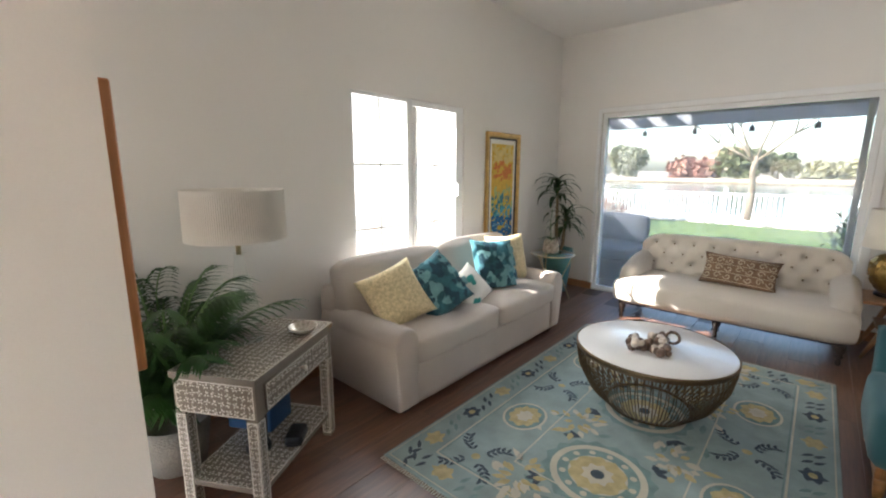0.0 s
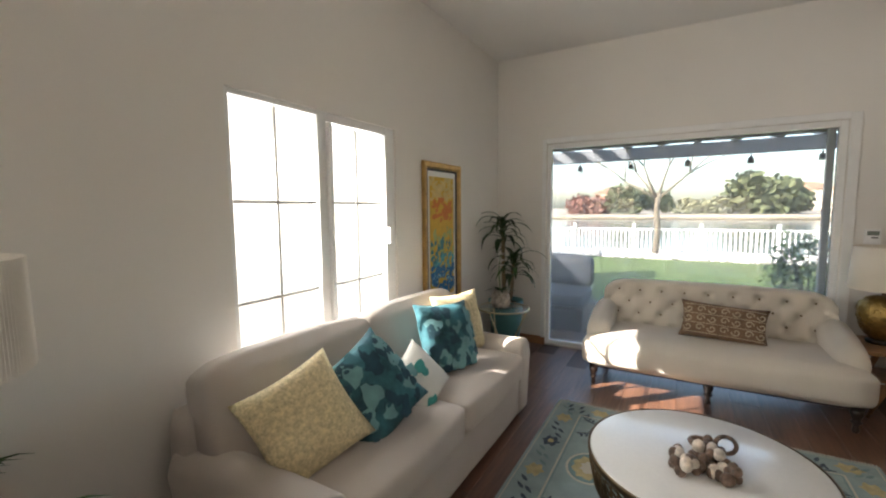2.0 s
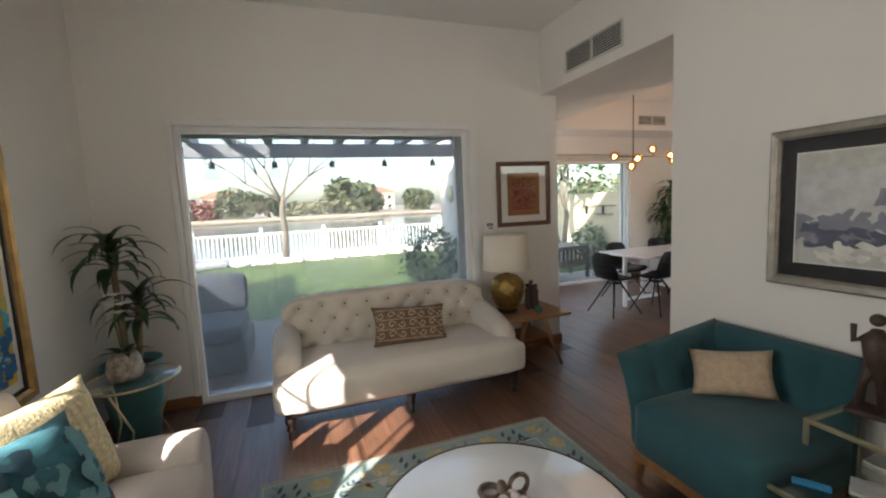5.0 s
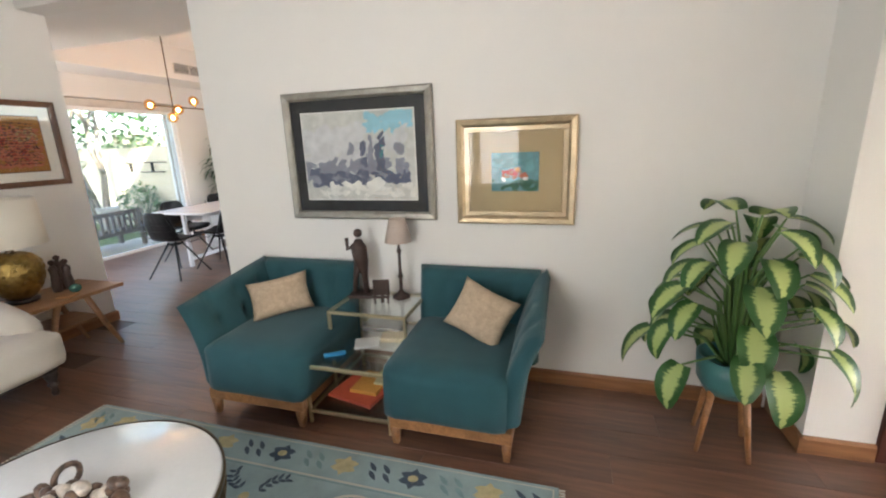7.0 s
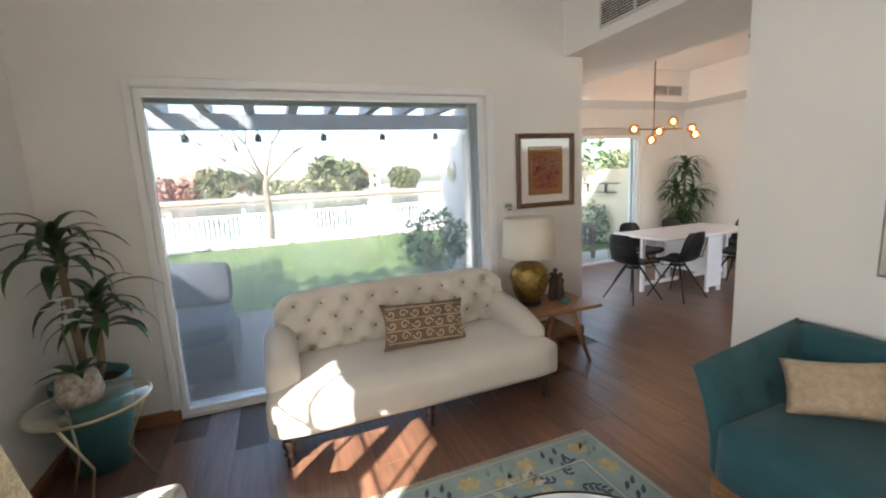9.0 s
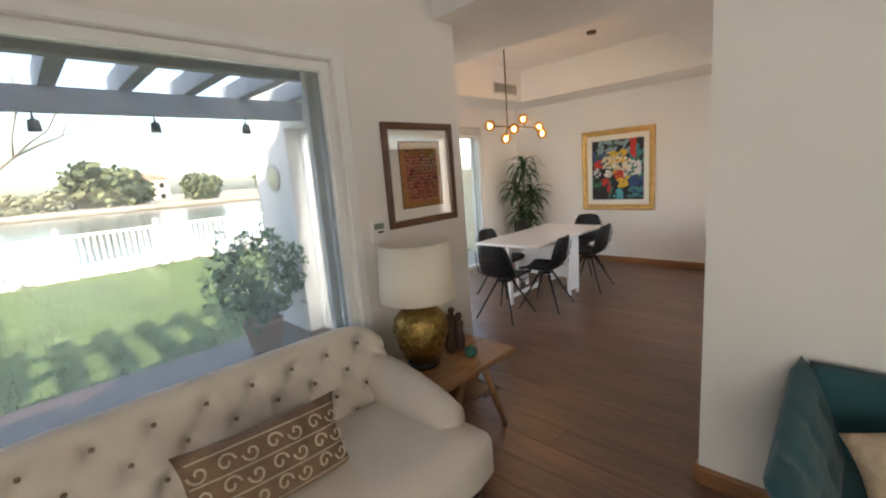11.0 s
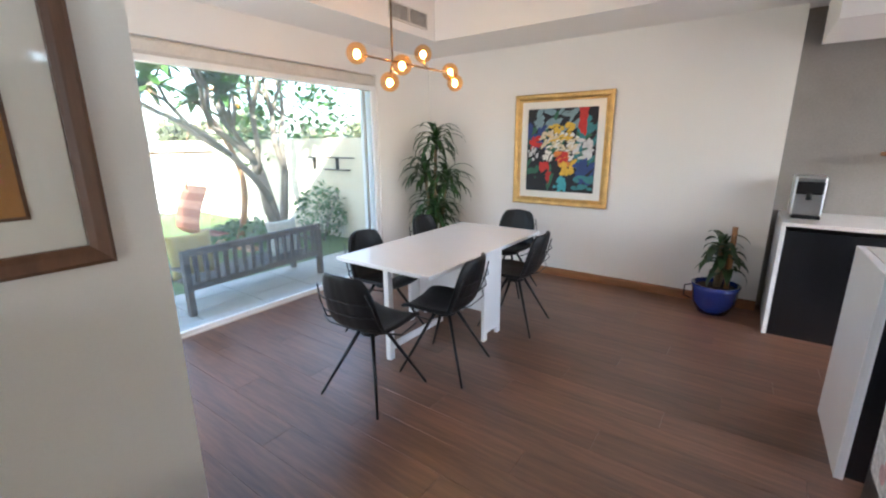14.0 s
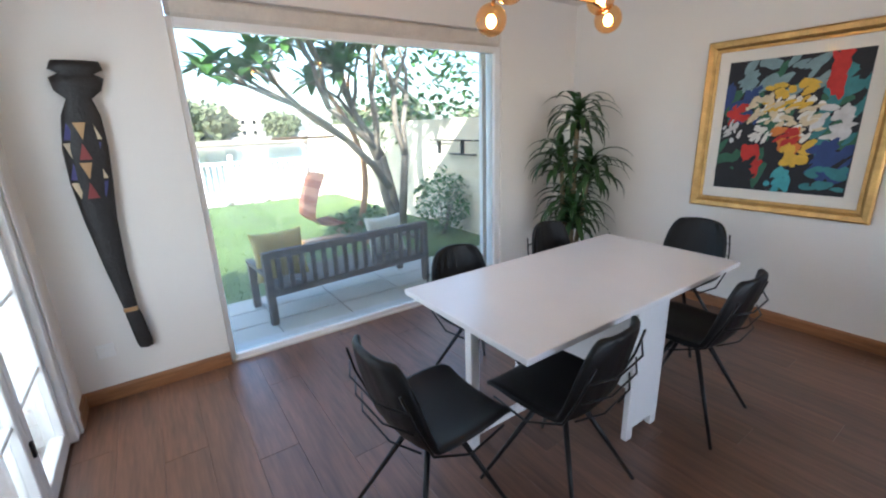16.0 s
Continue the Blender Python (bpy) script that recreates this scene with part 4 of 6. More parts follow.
# main sofa, facing east
sf = thing("sofa", "oatmeal linen two seat sofa with rolled arms", "sofa", -2.36, 2.70, 0)
D, W = .84, 2.16     # x depth, y width
part(sf, "base", soft_me("base", D - .03, W - .10, .29, LINEN, .02, .004), pose(0, 0, .185))
part(sf, "backrest", soft_me("backrest", .18, W - .06, .66, LINEN, .05, .01), pose(-D / 2 + .075, 0, .40))
for s in (-1, 1):
    bm = bmesh.new()
    prof = [(-.09, .05), (.07, .05), (.08, .30), (.10, .42)]
    prof += [(.005 + .105 * math.cos(a), .485 + .095 * math.sin(a)) for a in [i * math.pi / 9 - .3 for i in range(11)]]
    prof += [(-.095, .40)]
    add_prism(bm, [(u * s, v) for u, v in prof], -D / 2 + .02, D / 2 - .02)
    ends = [f for f in bm.faces if len(f.verts) > 4]
    bmesh.ops.bevel(bm, geom=[e for f in ends for e in f.edges], offset=.03, segments=4, affect="EDGES", profile=.6)
    m = Matrix(((0, 0, 1, 0), (1, 0, 0, 0), (0, 1, 0, 0), (0, 0, 0, 1)))
    for v in bm.verts:
        v.co = m @ v.co
    bmesh.ops.recalc_face_normals(bm, faces=bm.faces[:])
    part(sf, "armrest", mesh_of(bm, "armrest", LINEN, True), pose(.02, s * (W / 2 - .10), 0))
for k, s in enumerate((-1, 1)):
    part(sf, "seat", soft_me("seat", .70, .90, .19, LINEN, .045, .022, 12, k), pose(.09, s * .452, .405))
    part(sf, "back_cushion", soft_me("back_cushion", .19, .985, .47, LINEN, .045, .035, 12, k + 4), pose(-.245, s * .50, .655, 0, -14, 0))
ft = bars("foot", [(-.03, .03, -.03, .03, 0, .05)], DARKW)
for x in (-.34, .34):
    for y in (-.95, .95):
        part(sf, "foot", ft, pose(x, y, 0))
BTEAL = mat("teal_floral_print", (.035, .13, .16), .85, var=.9, scale=7, bump=.2, bscale=300)
BTEALP = mat("pale_floral_print", (.15, .32, .34), .85, var=.25, scale=14, bump=.2, bscale=300)
BTEALN = mat("navy_floral_print", (.02, .07, .10), .85, var=.4, scale=14, bump=.2, bscale=300)
CREAMY = mat("cream_lattice_weave", (.66, .56, .34), .9, var=.3, scale=45, bump=.5, bscale=90)
OFFW = mat("offwhite_cotton", (.72, .70, .64), .9, var=.05, bump=.2, bscale=300)
GREEN = mat("green_applique", (.05, .30, .26), .8, var=.2)


def decorated(name, label, w, h, t, base, m, spots, seed):
    """A cushion with printed shapes laid on its front."""
    th = thing(name, label, "cushion", m=m, group="cushions on the sofa")
    part(th, "cover", pillow_me("cover", w, h, t, base, 14, seed))
    r = random.Random(seed)
    by = {}
    for mm, n, r0, r1 in spots:
        bm = bmesh.new()
        for i in range(n):
            cx, cy, q = r.uniform(-.40, .40) * w, r.uniform(-.40, .40) * h, r.uniform(r0, r1)
            k = 14
            pts = []
            for j in range(k):
                a = 2 * math.pi * j / k
                e = q * (1 + .22 * math.sin(3 * a + i) + .12 * math.sin(5 * a))
                x, y = cx + e * math.cos(a), cy + e * math.sin(a)
                u, v = max(-.93, min(.93, 2 * x / w)), max(-.93, min(.93, 2 * y / h))
                x, y = u * w / 2, v * h / 2
                z = t / 2 * ((1 - abs(u) ** 2.6) * (1 - abs(v) ** 2.6)) ** .55
                pts.append((x, y, z + .006 + .0004 * i))
            u, v = max(-.9, min(.9, 2 * cx / w)), max(-.9, min(.9, 2 * cy / h))
            c = bm.verts.new((cx, cy, t / 2 * ((1 - abs(u) ** 2.6) * (1 - abs(v) ** 2.6)) ** .55 + .007 + .0004 * i))
            vs = [bm.verts.new(p) for p in pts]
            for j in range(k):
                f = bm.faces.new((c, vs[j], vs[(j + 1) % k]))
                f.smooth = True
        part(th, "print", mesh_of(bm, "print", mm))["kind"] = "stuff"
    return th


# cushions lean on the back or the arms: local z faces out, y is up
decorated("cushion", "cream woven lattice cushion on the sofa", .43, .43, .15, CREAMY, pose(-2.28, 1.93, .675, 60, 0, 62) @ Matrix.Rotation(radians(22), 4, "Z"), [], 3)
decorated("cushion", "teal and navy floral cushion leaning on the sofa", .45, .45, .16, BTEAL, pose(-2.22, 2.28, .68, 56, 0, 72) @ Matrix.Rotation(radians(26), 4, "Z"), [(BTEALN, 9, .03, .06), (BTEALP, 11, .03, .065), (BTEALN, 10, .012, .03), (BTEAL, 14, .015, .035)], 5)
decorated("cushion", "small off-white cushion with a green leaf", .38, .32, .12, OFFW, pose(-2.20, 2.66, .605, 50, 0, 88) @ Matrix.Rotation(radians(20), 4, "Z"), [(GREEN, 2, .035, .055), (BTEALP, 1, .03, .04)], 12)
decorated("cushion", "teal and navy floral cushion against the back", .46, .46, .16, BTEAL, pose(-2.26, 3.08, .71, 68, 0, 74) @ Matrix.Rotation(radians(-5), 4, "Z"), [(BTEALN, 9, .03, .06), (BTEALP, 11, .03, .065), (BTEALN, 10, .012, .03), (BTEAL, 14, .015, .035)], 8)
decorated("cushion", "cream woven lattice cushion in the sofa corner", .46, .46, .15, CREAMY, pose(-2.36, 3.44, .70, 74, 0, 72), [], 9)

# tufted settee, facing south
ts = thing("tufted_settee", "cream tufted settee with rolled arms and turned legs", "sofa", -.755, 4.88, 0)
W, D = 1.84, .86
bm = bmesh.new()
NX, NZ = 84, 34
zb, zt = .36, .845


def tuft(x, v):
    """Depth of the button pattern at x metres along and v metres up."""
    best = 0
    px, pz = .185, .105
    r0 = int(v / pz)
    for r in range(r0 - 1, r0 + 3):
        if not 0 <= r <= 3:
            continue
        o = 0 if r % 2 else px / 2
        c = round((x - o) / px)
        d2 = ((x - o - c * px)) ** 2 + (v - .065 - r * pz) ** 2
        best = max(best, math.exp(-d2 / .0009))
    # folds between buttons
    a = abs(((x / px + (v - .065) / (2 * pz) + .25 + .25) % 1) - .5)
    b = abs(((x / px - (v - .065) / (2 * pz) + .25 + .25) % 1) - .5)
    fold = max(math.exp(-((.5 - a) / .07) ** 2), math.exp(-((.5 - b) / .07) ** 2)) * (0 < v < .42)
    return .040 * best + .013 * fold


grid = []
for j in range(NZ + 1):
    row = []
    s = j / NZ
    for i in range(NX + 1):
        x = -W / 2 + .05 + (W - .10) * i / NX
        e = abs(2 * i / NX - 1)
        top = zt - .09 * e ** 14 - .012 * e ** 2
        wrap = -.06 * max(0, (e - .84) / .16) ** 2
        if s <= .72:                      # front face
            z = zb + (top - .05 - zb) * s / .72
            y = .22 + .10 * (s / .72) + wrap * (1 - .35 * s) + tuft(x, z - zb) - .03
        else:                             # rolled top to the rear
            a = (s - .72) / .28 * math.pi
            z = top - .05 + .05 * math.sin(a)
            y = .29 + wrap * .70 + .055 * (1 - math.cos(a))
        row.append(bm.verts.new((x, y, z)))
    grid.append(row)
for j in range(NZ):
    for i in range(NX):
        bm.faces.new((grid[j][i], grid[j][i + 1], grid[j + 1][i + 1], grid[j + 1][i]))
back = [bm.verts.new((v.co.x, .40 + (v.co.y - .40) * .6, .30)) for v in grid[NZ]]
for i in range(NX):
    bm.faces.new((grid[NZ][i], grid[NZ][i + 1], back[i + 1], back[i]))
bmesh.ops.recalc_face_normals(bm, faces=bm.faces[:])
part(ts, "backrest", mesh_of(bm, "backrest", CREAM, True))
bm = bmesh.new()
for r in range(4):
    o = 0 if r % 2 else .0925
    for c in range(-5, 6):
        x = o + c * .185
        if abs(x) > .80:
            continue
        s = (.065 + r * .105) / (zt - .05 - zb) * .72
        bmesh.ops.create_icosphere(bm, subdivisions=1, radius=.011, matrix=pose(x, .22 + .10 * s / .72 - .004, zb + .065 + r * .105))
part(ts, "buttons", mesh_of(bm, "buttons", mat("button_linen", (.22, .17, .12), .9), True))["kind"] = "stuff"
part(ts, "seat", soft_me("seat", W + .02, .72, .25, CREAM, .07, .02, 12), pose(0, -.10, .31))
for s in (-1, 1):
    bm = bmesh.new()
    n = 9
    rings = []
    for i in range(n):
        u = i / (n - 1)
        y = .30 - .56 * u
        h = .64 - .11 * u ** 1.8
        r = .105 - .008 * u
        rings.append([bm.verts.new((s * (W / 2 - .075) + r * math.cos(t) * (1.0 if u < .99 else .9), y, (h - r) + r * math.sin(t) if math.sin(t) > -.2 else .30)) for t in [2 * math.pi * k / 16 for k in range(16)]])
    for a, b in zip(rings, rings[1:]):
        for k in range(16):
            bm.faces.new((a[k], a[(k + 1) % 16], b[(k + 1) % 16], b[k]))
    c = bm.verts.new(sum((v.co for v in rings[-1]), Vector()) / 16 + Vector((0, -.035, 0)))
    for k in range(16):
        bm.faces.new((rings[-1][k], rings[-1][(k + 1) % 16], c))
    bm.faces.new(rings[0])
    bmesh.ops.recalc_face_normals(bm, faces=bm.faces[:])
    part(ts, "armrest", mesh_of(bm, "armrest", CREAM, True))
part(ts, "underframe", box_me("underframe", W - .08, .62, .04, DARKW, .008), pose(0, -.09, .185))
lg = lathe_me("leg", [(.0, .0), (.018, .0), (.022, .02), (.016, .045), (.02, .06), (.034, .075), (.02, .085), (.028, .105), (.038, .135), (.03, .165), (.0, .166)], DARKW, 16)
for x, y in ((-W / 2 + .07, -.36), (W / 2 - .07, -.36), (-W / 2 + .09, .22), (W / 2 - .09, .22), (0, -.34)):
    part(ts, "leg", lg, pose(x, y, 0))
KILIM = mat("brown_ikat", (.20, .125, .075), .9, var=.35, scale=12, bump=.4, bscale=200)
KPALE = mat("pale_ikat", (.52, .44, .33), .9, var=.2, scale=12)
kc = thing("cushion", "brown lumbar cushion with pale scroll pattern", "cushion", m=pose(-.66, 4.83, .585, 66, 4, 2))
part(kc, "cover", pillow_me("cover", .62, .31, .15, KILIM, 14, 2))
bm = bmesh.new()


def pz(x, y, w=.62, h=.31, t=.15):
    u, v = max(-.95, min(.95, 2 * x / w)), max(-.95, min(.95, 2 * y / h))
    return t / 2 * ((1 - abs(u) ** 2.6) * (1 - abs(v) ** 2.6)) ** .55 + .004


for row in (-.075, 0, .075):
    for c in range(7):
        cx = -.25 + c * .083
        pts = []
        for i in range(13):
            a = i * .55 + (0 if (c % 2) else math.pi)
            q = .032 * (1 - i / 15)
            pts.append((cx + q * math.cos(a), row + q * math.sin(a)))
        add_tube(bm, [(x, y, pz(x, y)) for x, y in pts], .0045, 5)
for y in (-.115, -.038, .038, .115):
    add_tube(bm, [(-.28 + .04 * i, y, pz(-.28 + .04 * i, y)) for i in range(15)], .003, 5)
part(kc, "scrolls", mesh_of(bm, "scrolls", KPALE))

# lamp table, lamp, figures
et = thing("side_table", "honey wood side table with crossed tapering legs", "table", .50, 5.03, 0)
part(et, "top", box_me("top", .66, .50, .028, WALNUT, .006), pose(.02, 0, .486))
for x, y in ((-.26, -.19), (.28, -.19), (-.26, .19), (.28, .19)):
    part(et, "leg", tube_me("leg", [(x * .35, y, .47), (x * .7, y, .2), (x, y, 0)], [.024, .02, .013], WALNUT, 8))
part(et, "shelf", box_me("shelf", .40, .34, .02, WALNUT, .004), pose(.0, 0, .27))
tl = thing("table_lamp", "hammered gold table lamp with a cream drum shade", "lamp", m=pose(.36, 5.09, .50) @ Matrix.Scale(1.1, 4))
HAMM = mat("hammered_gold", (.34, .23, .075), .38, 1.0, var=.35, scale=30, bump=1.0, bscale=38)
part(tl, "foot", lathe_me("foot", [(0, 0), (.085, 0), (.088, .018), (.07, .03), (0, .03)], DARKW, 28))
bm = bmesh.new()
prof = [(.068, .03), (.095, .06), (.125, .12), (.14, .18), (.142, .22), (.13, .27), (.10, .305), (.07, .32), (.03, .325)]
add_lathe(bm, prof, 40)
rg2 = random.Random(4)
for k in range(130):
    a, z = rg2.uniform(0, 6.28), rg2.uniform(.07, .27)
    r = np.interp(z, [p[1] for p in prof], [p[0] for p in prof])
    t2 = a + rg2.uniform(-.16, .16)
    z2 = z + rg2.uniform(-.03, .03)
    r2 = np.interp(z2, [p[1] for p in prof], [p[0] for p in prof])
    am = (a + t2) / 2 + rg2.uniform(-.05, .05)
    zm = (z + z2) / 2 + .012
    rm = np.interp(zm, [p[1] for p in prof], [p[0] for p in prof])
    add_tube(bm, [(r * math.cos(a), r * math.sin(a), z), (rm * math.cos(am), rm * math.sin(am), zm), (r2 * math.cos(t2), r2 * math.sin(t2), z2)], .0055, 5)
part(tl, "body", mesh_of(bm, "body", HAMM))
part(tl, "neck", lathe_me("neck", [(.03, .32), (.022, .335), (.022, .40), (.01, .41), (.01, .60)], BRASS, 16))
SHADE = mat("cream_shade_fabric", (.76, .70, .60), .9, var=.03, bump=.15, bscale=400)
part(tl, "shade", lathe_me("shade", [(.195, .37), (.198, .372), (.182, .66), (.178, .66), (.190, .373)], SHADE, 48, False))
BRONZE = mat("dark_carved_wood", (.055, .03, .022), .5, var=.4, scale=18, bump=.3)
fg = thing("carved_ornament", "dark carved wooden group ornament on the lamp table", "ornament", .60, 5.07, .50)
bm = bmesh.new()
for dx, dy, h in ((-.03, 0, .25), (.02, .02, .28), (.045, -.015, .24)):
    add_lathe(bm, [(.028, 0), (.034, .05), (.024, h * .5), (.030, h * .72), (.012, h * .82)], 10, pose(dx, dy, 0))
    bmesh.ops.create_icosphere(bm, subdivisions=2, radius=.022, matrix=pose(dx, dy, h * .82 + .02))
part(fg, "carving", mesh_of(bm, "carving", BRONZE, True))
gl = solid("paperweight", lathe_me("paperweight", [(0, 0), (.025, 0), (.04, .02), (.036, .045), (.015, .058), (0, .06)], mat("green_glass", (.10, .28, .24), .08, sub=.4), 20), pose(.60, 4.93, .50), "green glass paperweight on the lamp table", "ornament")
cs = solid("coaster", box_me("coaster", .10, .10, .012, OAK, .003), pose(.50, 4.86, .506, 0, 0, 20), "square wooden coaster on the lamp table", "coaster")
th = thing("thermostat", "white wall thermostat with a grey display", "thermostat", .335, YN - .002, 1.28)
part(th, "case", box_me("case", .10, .022, .125, WHITE, .006), pose(0, -.011, 0))
part(th, "display", box_me("display", .07, .006, .035, mat("lcd_grey", (.22, .25, .22), .3), .002), pose(0, -.024, .03))
part(th, "button", box_me("button", .04, .008, .01, BLACKL, .002), pose(.01, -.025, -.005))

# ---- pictures ----
SEEDP = random.Random(31)


def colour(name, c, rough=.7, coat=0.0):
    return mat("paint_" + name, c, rough, var=.18, scale=18, bump=.15, bscale=120, coat=coat)


def framed(label, m, w, h, fw, fmat, depth=.03, layers=(), glazed=False, step=None):
    """A framed picture, facing its -y. layers: (width, height, material) boards set one on the other."""
    t = thing("framed_picture", label, "picture", m=m)
    prof = [(0, 0), (0, -depth * .8), (fw * .2, -depth), (fw * .7, -depth * .85), (fw, -depth * .5), (fw, 0)]
    bm = bmesh.new()
    cs = [(-1, -1), (1, -1), (1, 1), (-1, 1)]
    rows = [[bm.verts.new((sx * (w / 2 - u), v - .002, sz * (h / 2 - u))) for u, v in prof] for sx, sz in cs]
    for i in range(4):
        a, b = rows[i], rows[(i + 1) % 4]
        for j in range(len(prof) - 1):
            bm.faces.new((a[j], b[j], b[j + 1], a[j + 1]))
    bmesh.ops.recalc_face_normals(bm, faces=bm.faces[:])
    part(t, "frame", mesh_of(bm, "frame", fmat))
    if step:
        sw, smat = step
        k = fw
        part(t, "inner_frame", bars("inner_frame", [(-w / 2 + k, w / 2 - k, -.018, -.004, h / 2 - k - sw, h / 2 - k), (-w / 2 + k, w / 2 - k, -.018, -.004, -h / 2 + k, -h / 2 + k + sw), (-w / 2 + k, -w / 2 + k + sw, -.018, -.004, -h / 2 + k + sw, h / 2 - k - sw), (w / 2 - k - sw, w / 2 - k, -.018, -.004, -h / 2 + k + sw, h / 2 - k - sw)], smat, .002))
    for n, (lw, lh, lm) in enumerate(layers):
        part(t, ("backing", "mat_board", "canvas", "canvas")[n], box_me("board", lw, .003, lh, lm, 0), pose(0, -.0045 - n * .0035, 0))
    if glazed:
        p = part(t, "glass", box_me("glass", w - 2 * fw, .002, h - 2 * fw, PICGLASS, 0), pose(0, -.021, 0))
        p.visible_shadow = False
    return t


def strokes(t, w, h, y, groups, seed, name="brush_strokes"):
    """Thin dabs of paint in clusters: (u, v, spread u, spread v, material, how many, size, slant)."""
    r = random.Random(seed)
    mats, bm, k = [], bmesh.new(), 0
    for u, v, su, sv, mm, n, size, slant in groups:
        if mm not in mats:
            mats.append(mm)
        mi = mats.index(mm)
        for i in range(n):
            cx, cz = (u + r.uniform(-su, su)) * w / 2, (v + r.uniform(-sv, sv)) * h / 2
            a = slant + r.uniform(-.7, .7)
            L, W = size * r.uniform(.45, 1.25), size * r.uniform(.25, .6)
            pts = []
            for q in range(9):
                b = 2 * math.pi * q / 9
                e = 1 + r.uniform(-.22, .22)
                px, pz2 = L / 2 * math.cos(b) * e, W / 2 * math.sin(b) * e
                x = cx + px * math.cos(a) - pz2 * math.sin(a)
                z = cz + px * math.sin(a) + pz2 * math.cos(a)
                pts.append((max(-w / 2, min(w / 2, x)), y - .000014 * k - .0004, max(-h / 2, min(h / 2, z))))
            f = bm.faces.new([bm.verts.new(p) for p in pts])
            f.material_index = mi
            k += 1
    part(t, name, mesh_of(bm, name, mats))["kind"] = "stuff"


cw, cb, cy_, cr, co, ct_, cg, cn = (colour(n, c) for n, c in (("white", (.72, .71, .66)), ("black", (.014, .016, .022)), ("yellow", (.66, .42, .05)), ("red", (.48, .03, .025)), ("orange", (.62, .20, .04)), ("teal", (.05, .20, .22)), ("green", (.04, .13, .08)), ("navy", (.03, .06, .19))))
cs_, cgrey, cpale, cpink, caqua, cdeep = (colour(n, c) for n, c in (("sky", (.30, .55, .64)), ("grey", (.25, .26, .31)), ("pale", (.58, .58, .58)), ("rose", (.52, .20, .13)), ("aqua", (.08, .36, .42)), ("deep_blue", (.02, .13, .28))))
# tall sunset and sea picture on the west wall
p = framed("tall gilt framed painting of yellow sky over blue water", pose(XW + .002, 4.055, 1.28, 0, 0, 90), .65, 1.30, .055, GOLDP, .035, [(.56, 1.2, PALEMAT), (.42, 1.06, cy_)], step=(.018, DARKW))
strokes(p, .42, 1.06, -.0105, [(0, .8, 1, .2, colour("pale_yellow", (.66, .52, .20)), 40, .10, 0), (0, .3, 1, .3, cy_, 40, .10, .3), (0, .45, .8, .18, co, 34, .09, .2), (0, -.1, 1, .2, colour("lime", (.40, .45, .16)), 40, .08, 1.2), (-.2, -.25, .8, .2, ct_, 30, .08, 1.4), (.1, -.45, .9, .15, caqua, 44, .07, 1.3), (0, -.8, 1, .3, cdeep, 70, .10, .2), (0, -.72, 1, .1, cs_, 16, .04, 0), (.3, -.15, .2, .3, cy_, 14, .06, 1.4)], 3)
# red and ochre script picture on the north wall
p = framed("wood framed square print of red and ochre script", pose(.73, YN - .002, 1.595, 0, 0, 0), .60, .64, .042, wood_mat("frame_walnut", (.13, .06, .03), .4, axis=2), .03, [(.54, .58, PALEMAT), (.36, .42, wood_mat("frame_walnut", (.13, .06, .03))), (.345, .405, colour("ochre", (.36, .17, .04)))], glazed=True)
strokes(p, .345, .405, -.0140, [(0, 0, 1, 1, colour("ochre", (.36, .17, .04)), 60, .05, 0), (0, -.1, .85, .75, colour("brick_rose", (.44, .15, .08)), 240, .05, 0), (-.2, -.3, .6, .5, colour("deep_red", (.34, .05, .03)), 40, .03, 0), (.4, .35, .35, .25, colour("sand", (.40, .28, .13)), 22, .035, 0)], 4)
bm = bmesh.new()
rw = random.Random(8)
for row in range(15):
    x = -.13
    while x < .13:
        L = rw.uniform(.006, .022)
        add_box(bm, L, .0012, rw.uniform(.003, .012), pose(x, -.0190, .15 - row * .021 + rw.uniform(-.005, .005), 0, rw.uniform(-30, 30), 0))
        x += L + rw.uniform(.002, .008)
part(p, "script_bars", mesh_of(bm, "script_bars", colour("script", (.05, .02, .015))))["kind"] = "stuff"
# misty grey picture on the east wall
p = framed("pewter framed watercolour of grey shapes in mist with black mount", pose(XE - .002, 2.655, 1.433, 0, 0, -90), 1.01, .795, .05, SILVERP, .032, [(.92, .70, mat("black_mount", (.012, .012, .014), .6)), (.775, .555, cw), (.755, .535, colour("mist", (.56, .56, .52)))], glazed=True)
strokes(p, .755, .535, -.0140, [(-.5, .1, .5, .5, cpale, 50, .14, .1), (-.3, -.35, .8, .25, cgrey, 60, .11, .15), (.6, .75, .4, .2, cs_, 34, .10, .3), (.1, .4, .9, .3, cpale, 40, .12, .3), (0, -.5, .9, .18, colour("slate", (.11, .12, .18)), 40, .08, .15), (.2, -.75, .9, .15, cw, 30, .09, 0), (-.1, -.1, .03, .3, cgrey, 10, .06, 1.5), (.12, 0, .03, .3, colour("slate", (.11, .12, .18)), 12, .06, 1.5), (.24, .05, .03, .35, cgrey, 12, .06, 1.5), (.42, .1, .06, .4, colour("slate", (.11, .12, .18)), 22, .06, 1.5), (.44, .1, .02, .15, ct_, 5, .04, 1.5), (.75, 0, .12, .35, cgrey, 18, .06, 1.5), (-.4, -.85, .3, .05, cw, 8, .05, 0)], 5)
